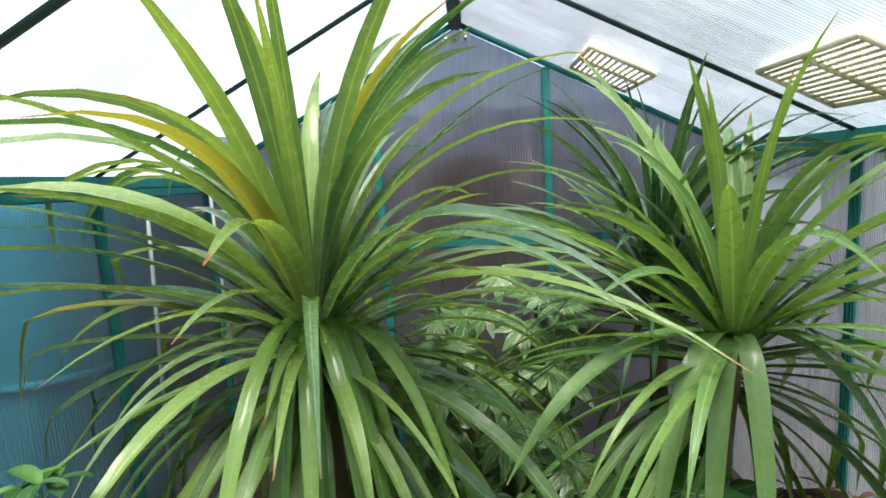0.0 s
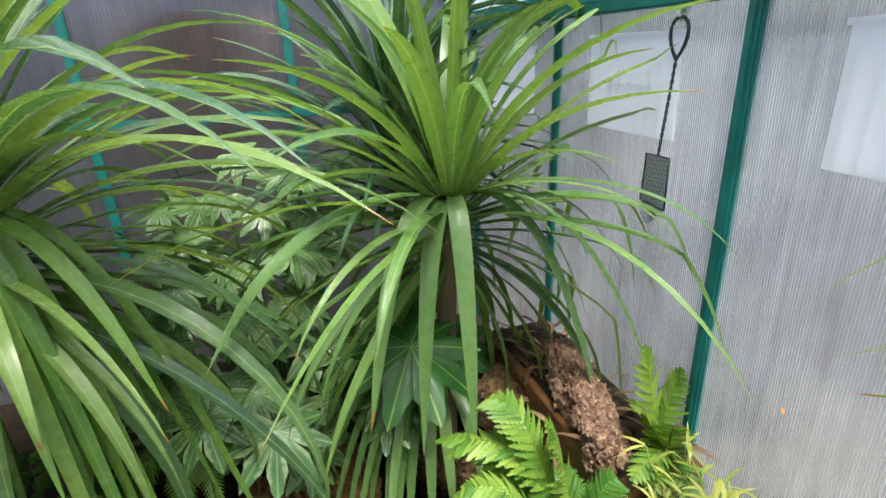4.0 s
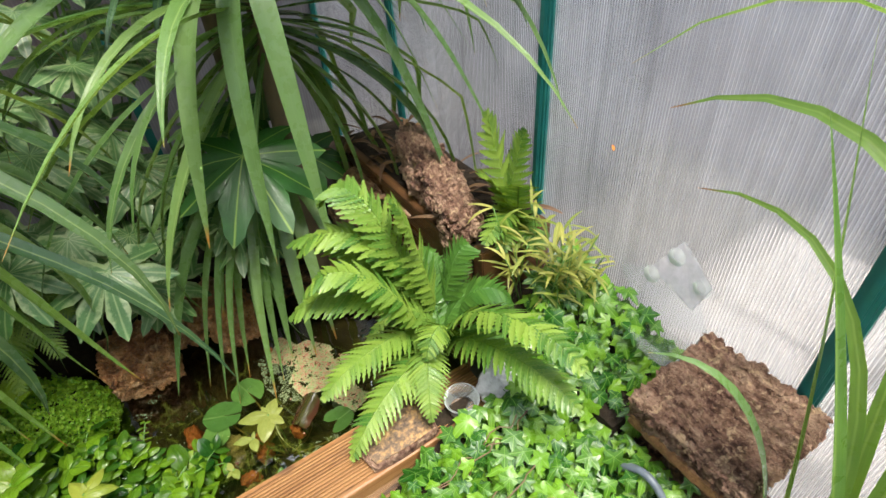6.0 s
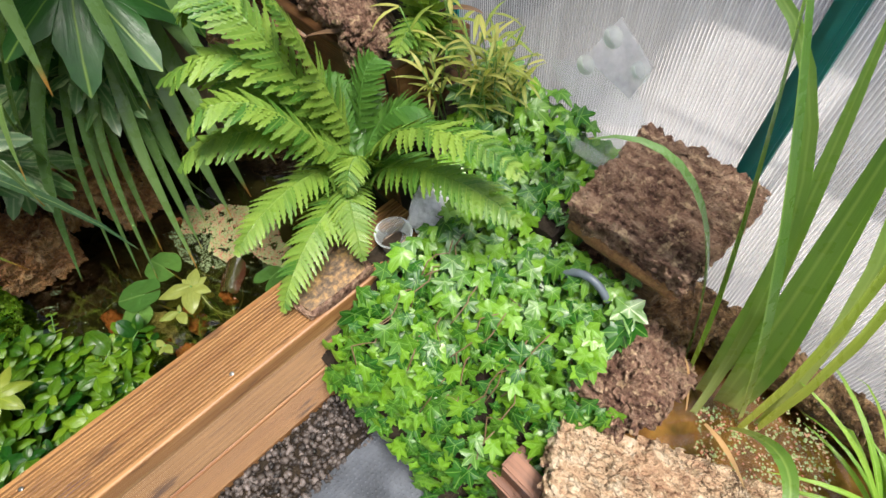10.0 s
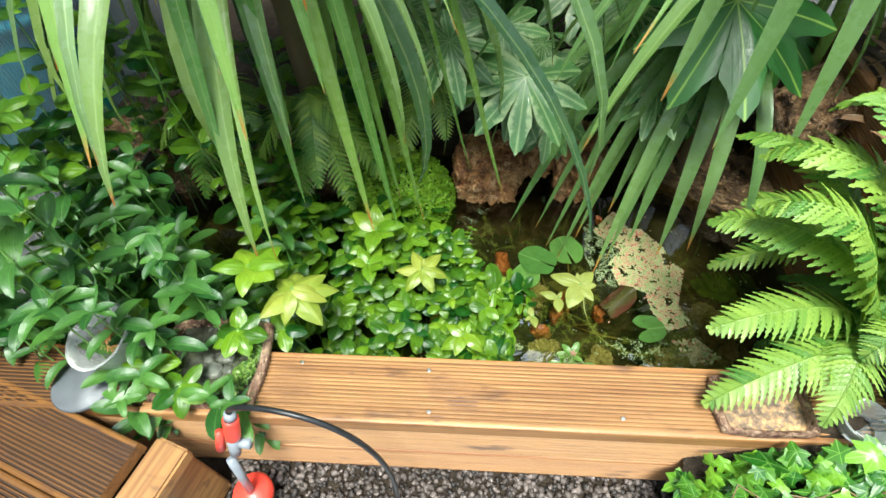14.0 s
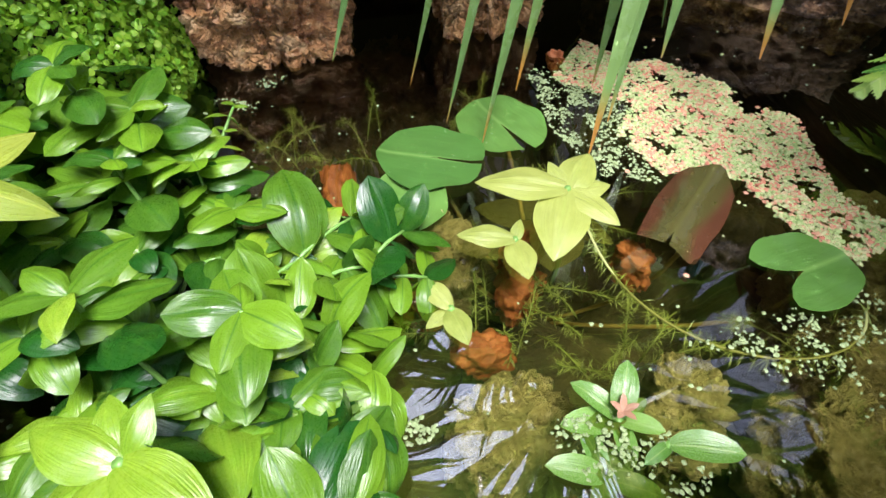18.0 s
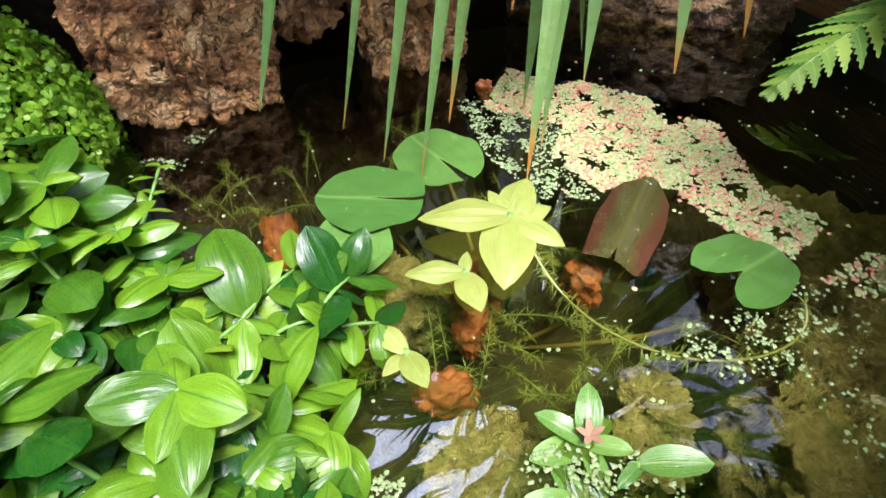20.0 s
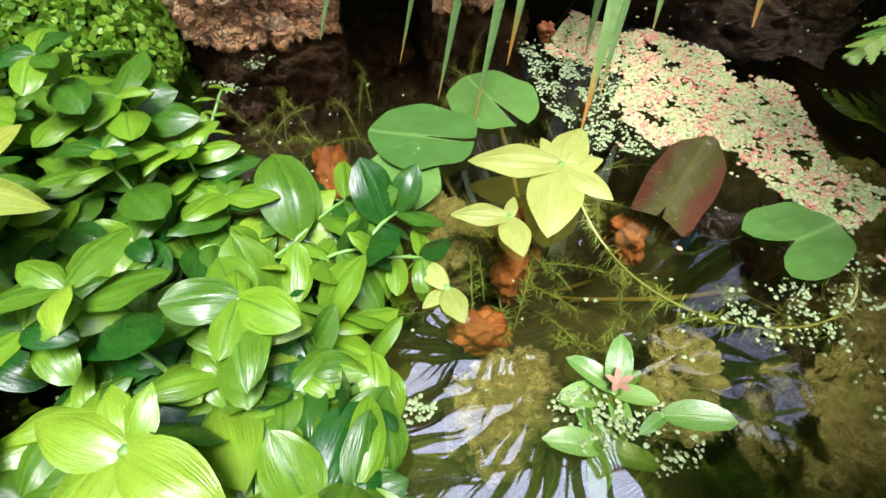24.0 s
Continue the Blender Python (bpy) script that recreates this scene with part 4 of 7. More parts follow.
cordyline((0.67, 1.12, 0.93), (0.66, 1.2, 0.1), 140, 0.72, 0.038, CORD_B, "cordyline with grey-green strap leaves drooping to the pond", 5,
          [((0.396, 0.88, 0.55), 0.1, 0.046), ((0.617, 0.85, 0.45), 0.09, 0.046), ((0.13, 0.82, 0.8), 0.1, 0.046), ((0.93, 0.8, 0.40), 0.1, 0.046), ((0.50, 0.86, 0.47), 0.08, 0.046), ((0.97, 0.95, 0.62), 0.08, 0.026), ((1.0, 0.86, 0.78), 0.1, 0.022), ((1.02, 0.75, 0.9), 0.1, 0.02), ((1.02, 0.62, 0.93), 0.12, 0.02), ((0.98, 0.74, 0.62), 0.1, 0.024),
           ((0.392, 0.896, 0.048), 0.02, 0.029, 0.3), ((0.312, 0.940, 0.045), 0.02, 0.028, 0.32), ((0.287, 0.974, 0.046), 0.02, 0.025, 0.3), ((0.428, 0.938, 0.05), 0.02, 0.028, 0.33), ((0.195, 1.0, 0.105), 0.02, 0.036, 0.3), ((0.262, 1.02, 0.06), 0.02, 0.03, 0.31), ((0.357, 0.99, 0.06), 0.02, 0.034, 0.32), ((0.44, 1.0, 0.05), 0.02, 0.034, 0.34),
           ((0.52, 0.90, 0.12), 0.02, 0.038, 0.35), ((0.58, 0.9, 0.14), 0.02, 0.038, 0.35), ((0.47, 0.95, 0.1), 0.02, 0.038, 0.36), ((0.66, 0.88, 0.2), 0.02, 0.038, 0.36), ((0.42, 1.0, 0.15), 0.02, 0.038, 0.34), ((0.27, 1.09, 0.24), 0.02, 0.036, 0.3), ((0.19, 1.07, 0.3), 0.02, 0.036, 0.26), ((0.36, 1.08, 0.2), 0.02, 0.036, 0.33), ((0.5, 1.03, 0.16), 0.02, 0.036, 0.36)], -55, 88, 0.95, 0.85, (10, 60), 0, CORD_STRAP, True)
cordyline((0.64, 1.5, 1.0), (0.64, 1.5, 0.19), 110, 0.66, 0.03, CORD_DARK, "upright cordyline with dense dark green sword leaves", 8, [], 15, 89, 1.2)

# ---- leaf shapes shared by the small plants ----
def oval_leaf(length, width, bend, fold, n=8, across=5, mat=None):
    path = []
    p, e = Vector((0, 0, 0)), 0.35
    for i in range(n):
        path.append(p.copy())
        p = p + Vector((0, math.cos(e), math.sin(e))) * (length / (n - 1))
        e -= bend / (n - 1)
    me = mesh_of(*strap(path, width, fold, "oval", 0, across))
    me.materials.append(mat)
    return me


def palmate_leaf(lobes, sinus, wide, cup, mat, wave=0.0, teeth=0):
    """A lobed leaf of unit size round its stalk: lobes are (angle, length); veins run to the tips."""
    lobes = sorted(lobes)
    out = []
    for i, (a, ln) in enumerate(lobes):
        nxt = lobes[(i + 1) % len(lobes)]
        step = (nxt[0] - a) % 360
        half = min(step, 70) / 2
        prev = lobes[i - 1]
        back = min((a - prev[0]) % 360, 70) / 2
        steps = [(0.62, -0.78, 0.14), (0.84, -0.5, 0.24)] if not teeth else [(0.5, -0.8, 0.08), (0.64, -0.84, 0.14), (0.74, -0.58, 0.2), (0.88, -0.42, 0.28)]
        for f, k, u in steps:
            out.append((a + k * back * wide / f ** 0.7, ln * f, u))
        out.append((a, ln, 0.5))
        for f, k, u in reversed(steps):
            out.append((a - k * half * wide / f ** 0.7, ln * f, 1 - u))
        if step <= 75:
            out.append((a + step / 2, sinus * (ln + nxt[1]) / 2, 0.0))
        else:
            out.append((a + half * 1.3, sinus * ln * 0.8, 0.0))
            out.append((a + step / 2, 0.12, 0.0))
            out.append((nxt[0] - half * 1.3, sinus * nxt[1] * 0.8, 0.0))
    verts, uvs, faces = [Vector((0, 0, 0))], [(0.5, 0.0)], []
    n = len(out)
    for ring in (0.4, 0.75, 1.0):
        for a, r, u in out:
            t = radians(a)
            rr = r * ring
            z = -cup * rr * rr + wave * math.sin(5 * t + ring) * rr - (0.05 * rr if u in (0.0,) else 0.0)
            verts.append(Vector((-math.sin(t) * rr, math.cos(t) * rr, z)))
            uvs.append((0.5 + (u - 0.5) * (0.7 if ring < 0.5 else 1.0), ring))
    for k in range(n):
        k2 = (k + 1) % n
        faces.append((0, 1 + k2, 1 + k))
        for q in range(2):
            faces.append((1 + q * n + k, 1 + q * n + k2, 1 + (q + 1) * n + k2, 1 + (q + 1) * n + k))
    me = mesh_of(verts, faces, uvs)
    me.materials.append(mat)
    return me


def leaf_pose(at, ahead, up, size, wide=1.0):
    y = Vector(ahead).normalized()
    x = y.cross(Vector(up)).normalized()
    z = x.cross(y)
    m = Matrix((x, y, z)).transposed().to_4x4()
    return Matrix.Translation(at) @ m @ Matrix.Diagonal((size * wide, size, size, 1))


def spread(r, amount):
    return Vector((r.gauss(0, amount), r.gauss(0, amount), r.gauss(0, amount)))


# ---- ferns ----
def frond(parent, path, width, mat, droop=0.25, pairs=24, lean=0.45, r=rnd, teeth=0.26, stalk=0.12):
    """A feathered frond: a thin midrib with pairs of toothed leaflets, smaller to the tip."""
    pieces = [tube(path, [0.0022 - 0.0016 * i / (len(path) - 1) for i in range(len(path))], 4)]
    n = len(path)
    for k in range(pairs):
        s = stalk + (1 - stalk) * (k + 0.4) / pairs
        f = s * (n - 1)
        i = min(int(f), n - 2)
        p = path[i].lerp(path[i + 1], f - i)
        d = (path[i + 1] - path[i]).normalized()
        side = d.cross(Vector((0, 0, 1)))
        if side.length < 0.2:
            side = d.cross(Vector((0.5, -0.8, 0.2)))
        side.normalize()
        up = side.cross(d)
        q = (s - stalk) / (1 - stalk)
        ln = r.uniform(0.88, 1.08) * width / 2 * (min(1.0, 0.55 + 2.2 * q) * (1 - q ** 2.2) ** 0.75 + 0.04)
        for sg in (-1, 1):
            way = (side * sg * math.cos(lean) + d * math.sin(lean) - up * (droop * 0.4 + r.uniform(-0.12, 0.12))).normalized()
            pts = [p + way * ln * j / 12 + d * (ln * 0.22 * (j / 12) ** 2) - Vector((0, 0, 1)) * droop * ln * 0.6 * (j / 12) ** 2 for j in range(13)]
            v, fc, uv = [], [], []
            across = d
            w0 = 0.5 * (1 - stalk) * sum((b_ - a_).length for a_, b_ in zip(path[:-1], path[1:])) / pairs * 2.0
            for j, pt in enumerate(pts):
                w = w0 * (1 - (j / 12) ** 2.4 * 0.9) * (1 + teeth * (1 if j % 2 else -1))
                for u in (-1, 0, 1):
                    v.append(pt + across * (u * w * 0.62) + up * (0.15 * w * abs(u) - (0.0012 if j % 2 else 0.0)))
                    uv.append(((u + 1) / 2, j / 12))
            for j in range(12):
                for u in range(2):
                    a = j * 3 + u
                    fc.append((a, a + 1, a + 4, a + 3))
            pieces.append((v, fc, uv))
    return part("frond", mesh_of(*joined(pieces)), mat, parent)


def fern(base, fronds, mat, label, pairs=24, droop=0.25, group="", name="fern"):
    plant = thing(name, base, label, "fern", group)
    r = random.Random(int(base[0] * 1000))
    for k, (tip, rise, width, *more) in enumerate(fronds):
        t = Vector(tip)
        b = Vector(base) + Vector((r.uniform(-0.03, 0.03), r.uniform(-0.03, 0.03), -0.02))
        mid = b.lerp(t, 0.45) + Vector((0, 0, rise))
        path = bezier([b, b.lerp(t, 0.12) + Vector((0, 0, rise * 0.9)), mid, b.lerp(t, 0.82) + Vector((0, 0, rise * 0.55)), t], 15)
        frond(plant, path, width, more[0] if more else mat, droop, pairs + k % 3)
    return plant


# inner fronds: the shade inside the clump is painted as a darker green
FERN_SHADED = leaf_material("fern_frond_shaded", (0.04, 0.14, 0.02), (0.12, 0.28, 0.04), (0.1, 0.16, 0.04), None, 0.06, 6, 0.4, 0.22, None, 0.35)
fern((0.72, 0.60, 0.31), [
    ((0.47, 0.72, 0.45), 0.16, 0.13), ((0.455, 0.566, 0.385), 0.1, 0.115), ((0.455, 0.484, 0.305), 0.11, 0.105), ((0.60, 0.45, 0.33), 0.11, 0.1),
    ((0.765, 0.268, 0.53), 0.16, 0.105), ((0.757, 0.262, 0.45), 0.12, 0.115), ((0.53, 0.78, 0.53), 0.22, 0.12), ((0.60, 0.80, 0.60), 0.26, 0.115),
    ((0.53, 0.86, 0.50), 0.18, 0.1), ((0.68, 0.66, 0.66), 0.1, 0.11), ((0.50, 0.68, 0.52), 0.2, 0.11),
    ((0.84, 0.70, 0.42), 0.1, 0.1, FERN_SHADED), ((0.66, 0.74, 0.28), 0.1, 0.1, FERN_SHADED), ((0.79, 0.46, 0.36), 0.1, 0.09, FERN_SHADED), ((0.62, 0.64, 0.2), 0.08, 0.1, FERN_SHADED),
    ((0.80, 0.80, 0.40), 0.12, 0.1, FERN_SHADED), ((0.64, 0.52, 0.40), 0.12, 0.09), ((0.86, 0.58, 0.40), 0.12, 0.1, FERN_SHADED), ((0.60, 0.60, 0.30), 0.1, 0.1, FERN_SHADED), ((0.84, 0.52, 0.42), 0.14, 0.1, FERN_SHADED), ((0.74, 0.72, 0.46), 0.12, 0.1, FERN_SHADED), ((0.82, 0.62, 0.5), 0.14, 0.1, FERN_SHADED)],
    FERN, "bright green fern with arching wet fronds at the pond edge", 25)
fern((0.985, 0.70, 0.44), [((0.95, 0.745, 0.70), 0.02, 0.14), ((1.01, 0.70, 0.66), 0.02, 0.11), ((0.93, 0.62, 0.60), 0.05, 0.11), ((0.88, 0.60, 0.48), 0.06, 0.1), ((0.94, 0.56, 0.47), 0.06, 0.1), ((0.85, 0.62, 0.50), 0.08, 0.1), ((0.90, 0.70, 0.60), 0.06, 0.11)],
     FERN, "upright sword fern growing against the plastic wall", 14, 0.1)
fern((0.9, 0.95, 0.12), [((0.66, 0.916, 0.06), 0.06, 0.1), ((0.7, 0.99, 0.2), 0.1, 0.1), ((0.74, 0.86, 0.2), 0.12, 0.1)], FERN, "small fern hanging over the pond water", 18)
fern((-0.25, 1.12, 0.40), [((-0.3, 0.98, 0.16), 0.04, 0.12), ((-0.18, 0.99, 0.15), 0.04, 0.1), ((-0.40, 1.0, 0.24), 0.05, 0.11), ((-0.1, 1.02, 0.22), 0.06, 0.1), ((-0.24, 0.97, 0.24), 0.06, 0.1)],
     FERN, "dark green fern hanging under the cordyline leaves", 24, 0.15)

fern((-0.02, 1.2, 0.42), [((-0.06, 1.06, 0.26), 0.04, 0.11), ((0.04, 1.07, 0.3), 0.05, 0.1), ((-0.14, 1.1, 0.34), 0.06, 0.11), ((0.09, 1.12, 0.36), 0.06, 0.1)], FERN, "green fern hanging above the moss", 24, 0.15)
fern((-0.46, 1.1, 0.44), [((-0.5, 0.95, 0.22), 0.05, 0.12), ((-0.4, 0.95, 0.26), 0.05, 0.11), ((-0.58, 1.0, 0.32), 0.06, 0.11), ((-0.36, 1.02, 0.36), 0.06, 0.1)], FERN, "green fern in the shade of the cordyline", 24, 0.15)

# ---- fatsias ----
LOBES9 = [(0, 1.0), (36, 0.97), (-36, 0.97), (72, 0.9), (-72, 0.9), (108, 0.76), (-108, 0.76), (142, 0.55), (-142, 0.55)]
BIG_FATSIA = palmate_leaf(LOBES9, 0.42, 0.82, 0.25, FATSIA, 0.08, 1)
PALE_FATSIA = [palmate_leaf(LOBES9[:7], 0.34, 0.7, 0.25, FATSIA_PALE, 0.05, 1), palmate_leaf(LOBES9, 0.32, 0.68, 0.3, FATSIA_PALE, 0.06, 1)]


def fatsia(foot, leaves, label, meshes):
    plant = thing("fatsia", foot, label, "plant", "fatsias")
    for at, ahead, up, size in leaves:
        a, f = Vector(at), Vector(foot)
        st = part("stalk", tube_mesh(bezier([f, f.lerp(a, 0.5) + Vector((0, 0, 0.08)), a - Vector(up).normalized() * 0.05, a], 8), 0.0035, 5), STEM, plant)
        part("leaf", meshes[rnd.randrange(len(meshes))], None, st, m=leaf_pose(a, ahead, up, size))
    return plant


fatsia((0.5, 1.4, 0.2), [((0.535, 1.06, 0.62), (0.1, -0.8, -0.45), (0.0, -0.5, 0.87), 0.2), ((0.44, 1.22, 0.5), (-0.5, -0.7, -0.5), (-0.2, -0.4, 0.8), 0.15),
                        ((0.70, 1.22, 0.5), (0.6, -0.6, -0.4), (0.2, -0.5, 0.8), 0.15), ((0.6, 1.33, 0.62), (0.2, -0.7, -0.2), (0, -0.4, 0.9), 0.14), ((0.52, 1.1, 0.44), (0.2, -0.6, -0.7), (0.0, -0.7, 0.6), 0.12)],
       "fatsia with large glossy dark green lobed leaves", [BIG_FATSIA])
r5 = random.Random(21)
pale = []
for i in range(46):
    x, y = r5.uniform(-0.12, 0.5), r5.uniform(1.08, 1.62)
    z = 0.40 + (y - 1.1) * 0.85 + r5.uniform(-0.12, 0.1)
    pale.append(((x, y, z), (r5.uniform(-0.8, 0.8), -0.8, r5.uniform(-0.7, 0.0)), (r5.uniform(-0.3, 0.3), -0.45, 0.85), r5.uniform(0.09, 0.135)))
for i in range(16):
    x, y = r5.uniform(-0.05, 0.55), r5.uniform(1.45, 1.75)
    pale.append(((x, y, r5.uniform(0.72, 1.02)), (r5.uniform(-0.8, 0.8), -0.7, r5.uniform(-0.5, 0.3)), (r5.uniform(-0.3, 0.3), -0.6, 0.8), r5.uniform(0.09, 0.13)))
pale += [((0.20, 1.06, 0.47), (-0.1, -0.8, -0.5), (0.0, -0.5, 0.85), 0.15), ((0.05, 1.1, 0.52), (-0.4, -0.7, -0.5), (-0.1, -0.5, 0.8), 0.13), ((0.27, 1.12, 0.36), (0.2, -0.5, -0.8), (0.1, -0.8, 0.5), 0.13)]
fatsia((0.2, 1.45, 0.2), pale, "variegated fatsia with pale cream-edged lobed leaves", PALE_FATSIA)

# ---- ivy ----
def ivy_leaf(tip, side, low, cup, wave):
    """A pointed five-lobed leaf with straight edges between its tips and a vein to each."""
    half = [(0, tip, 0.5), (13, tip * 0.72, 0.3), (27, 0.56, 0.0), (42, side * 0.8, 0.3), (54, side, 0.5), (68, side * 0.78, 0.3), (88, 0.52, 0.0), (108, low * 0.88, 0.3), (122, low, 0.5), (142, low * 0.72, 0.25), (166, 0.3, 0.0)]
    out = half + [(360 - a, r, u) for a, r, u in reversed(half[1:])]
    n = len(out)
    verts, uvs, faces = [Vector((0, 0, 0))], [(0.5, 0.0)], []
    for ring in (0.45, 1.0):
        for a, r, u in out:
            t, rr = radians(a), r * ring
            z = -cup * rr * rr + wave * math.sin(3 * t + 2 * ring) * rr + (0.06 * rr if u == 0.0 else -0.03 * rr if u == 0.5 else 0.0)
            verts.append(Vector((-math.sin(t) * rr, math.cos(t) * rr, z)))
            uvs.append((0.5 + (u - 0.5) * (0.6 if ring < 0.5 else 1.0), ring))
    for k in range(n):
        k2 = (k + 1) % n
        faces += [(0, 1 + k2, 1 + k), (1 + k, 1 + k2, 1 + n + k2, 1 + n + k)]
    me = mesh_of(verts, faces, uvs)
    me.materials.append(IVY)
    return me


IVY_LEAF = [ivy_leaf(*q) for q in ((1.2, 0.92, 0.66, 0.15, 0.04), (1.35, 0.85, 0.6, 0.25, 0.07), (1.1, 0.98, 0.72, -0.12, 0.05), (1.25, 0.8, 0.7, 0.35, 0.06))]


def ivy_covers(x, y):
    if y > 0.425 and x < 0.76 or x < 0.455 - 0.12 * max(0.0, 0.25 - y):
        return False
    if y < 0.10 - (x - 0.45) * 0.35 or (x > 0.87 and y < 0.24) or (x > 0.83 and y < 0.1) or (x > 0.72 and y < 0.08) or (y > 0.50 and x < 0.9):
        return False
    return True


def ivy_height(x, y):
    t = (x - 0.43) * 0.85 + (y - 0.2) * 0.45
    t = max(0.0, min(1.0, t / 0.34))
    z = 0.31 * (t * (2 - t)) ** 0.8
    return z + 0.09 * max(0.0, min(1.0, (x - 0.78) / 0.2)) * max(0.0, min(1.0, (y - 0.2) / 0.15)) + 0.02 * noise.noise(Vector((x * 9, y * 9, 0))) + max(0, y - 0.3) * 0.12 * t


ivy = thing("ivy", (0.68, 0.22, 0.0), "dense mat of small bright green ivy leaves", "ivy")
r6 = random.Random(4)
bm = bmesh.new()
grid = [[bm.verts.new((0.46 + 0.037 * i, 0.02 + 0.033 * j, max(-0.003, ivy_height(0.46 + 0.037 * i, 0.02 + 0.033 * j) - 0.045) if i < 10 or j > 7 else 0.04)) for j in range(15)] for i in range(16)]
for i in range(15):
    for j in range(14):
        bm.faces.new((grid[i][j], grid[i + 1][j], grid[i + 1][j + 1], grid[i][j + 1])).smooth = True
part("root_mass", bm, SOIL, ivy, "dark earth and stems under the leaves")
count, rest = 0, []
while count < 1750:
    x, y = r6.uniform(0.41, 1.03), r6.uniform(-0.03, 0.56)
    if not ivy_covers(x, y):
        continue
    e = 0.012
    gx, gy = (ivy_height(x + e, y) - ivy_height(x - e, y)) / (2 * e), (ivy_height(x, y + e) - ivy_height(x, y - e)) / (2 * e)
    nrm = (Vector((-gx, -gy, 1)).normalized() + spread(r6, 0.3) + Vector((-0.15, -0.2, 0.1))).normalized()
    ahead = Vector((-0.8, -0.6, -0.5)) + spread(r6, 0.5)
    ahead = ahead - nrm * ahead.dot(nrm)
    at = Vector((x, y, ivy_height(x, y) + r6.uniform(-0.045, 0.02)))
    at.z = max(at.z, 0.012)
    size = r6.uniform(0.014, 0.027) * (1.4 if r6.random() < 0.12 else 1.0)
    m = leaf_pose(at, ahead, nrm, size, r6.uniform(0.85, 1.1))
    me = IVY_LEAF[r6.randrange(4)]
    if count < 300:
        part("leaf", me, None, ivy, m=m)
    else:
        rest.append((me, m))
    count += 1


def merged(items):
    """Many small copies as one mesh, for what is too small or many to pick apart."""
    verts, faces, uvs = [], [], []
    cache = {}
    for me, m in items:
        if me.name not in cache:
            uv = {}
            layer = me.uv_layers[0].data
            for lp in me.loops:
                uv[lp.vertex_index] = tuple(layer[lp.index].uv)
            cache[me.name] = (np.array([v.co[:] for v in me.vertices]), [tuple(p.vertices) for p in me.polygons], [uv.get(i, (0, 0)) for i in range(len(me.vertices))])
        v, f, u = cache[me.name]
        a = np.array(m)
        o = len(verts)
        verts += (v @ a[:3, :3].T + a[:3, 3]).tolist()
        faces += [tuple(i + o for i in q) for q in f]
        uvs += u
    return mesh_of(verts, faces, uvs)


part("leaf_mat", merged(rest), IVY, ivy, "many more small ivy leaves", kind="stuff")
vines = []
for i in range(16):
    x, y = 0.47 + r6.random() * 0.2, 0.12 + r6.random() * 0.28
    pts = [Vector((x + 0.02 * k * 0.9 + r6.gauss(0, 0.006), y + r6.gauss(0, 0.008), 0)) for k in range(6)]
    vines.append(tube([Vector((p.x, p.y, ivy_height(p.x, p.y) + 0.012)) for p in pts], 0.0013, 4))
part("vines", mesh_of(*joined(vines)), plain_material("ivy_stem", (0.16, 0.1, 0.05), 0.6), ivy, "thin brown ivy stems", kind="stuff")

# ---- creeping plants in the pond margin ----
def ribbed_leaf(width, bend, cup, mat, n=11, across=13, blunt=False):
    """A fleshy oval leaf: rounded back, a groove along the middle and two side veins, pointed tip."""
    verts, faces, uvs = [], [], []
    p, e = Vector((0, 0, 0)), 0.1 + 0.3 * bend
    for i in range(n):
        s = i / (n - 1)
        w = width * (0.08 + math.sin(math.pi * min(1, s * 0.93 + 0.05)) ** 0.65) * (1.06 - 0.22 * s) * (1 - 0.45 * s ** 4) if i < n - 1 else width * 0.02
        if blunt:
            w = width * (0.03 + math.sin(math.pi * min(1, 0.035 + s * 0.965)) ** 0.55 * (1.06 - 0.14 * s))
        up = Vector((0, -math.sin(e), math.cos(e)))
        for k in range(across):
            u = k / (across - 1) * 2 - 1
            rise = -cup * u * u - 0.07 * math.exp(-(u / 0.14) ** 2) - 0.03 * math.exp(-((abs(u) - 0.5) / 0.12) ** 2) + 0.05 * math.sin(5 * s + 4 * u + 9 * width) - 0.025 * abs(math.cos(7.85 * u)) + 0.09 * u * abs(u) * math.sin(9 * s + 20 * width)
            verts.append(p + Vector((u * w / 2, 0, 0)) + up * (rise * w / 2))
            uvs.append((k / (across - 1), s))
        p = p + Vector((0, math.cos(e), math.sin(e))) * (1.0 / (n - 1))
        e -= bend / (n - 1)
    for i in range(n - 1):
        for k in range(across - 1):
            q = i * across + k
            faces.append((q, q + 1, q + across + 1, q + across))
    me = mesh_of(verts, faces, uvs)
    me.materials.append(mat)
    return me


OVAL = [ribbed_leaf(w, b, f, POND_LEAF, blunt=True) for w, b, f in ((0.62, 0.7, 0.22), (0.56, 1.1, 0.35), (0.68, 0.5, 0.15), (0.54, 0.4, 0.35), (0.6, 1.4, 0.12), (0.5, 0.9, 0.4))]
OVAL_YELLOW = [ribbed_leaf(w, b, f, YELLOW_LEAF, 12) for w, b, f in ((0.46, 1.0, 0.35), (0.5, 0.7, 0.45))]
OVAL_LIME = [ribbed_leaf(w, b, f, LIME_LEAF) for w, b, f in ((0.5, 1.2, 0.2), (0.58, 0.9, 0.35))]


YELLOW_FLAT = leaf_material("pale_yellow_leaf", (0.22, 0.28, 0.05), (0.36, 0.4, 0.1), (0.27, 0.33, 0.07), None, 0.04, 14, 0.4, 0.3, None, 0.4, 0.0, 0.3)
FLAT_YELLOW = [ribbed_leaf(w, b, f, YELLOW_FLAT, 12) for w, b, f in ((0.5, 0.5, 0.12), (0.6, 0.7, 0.16))]


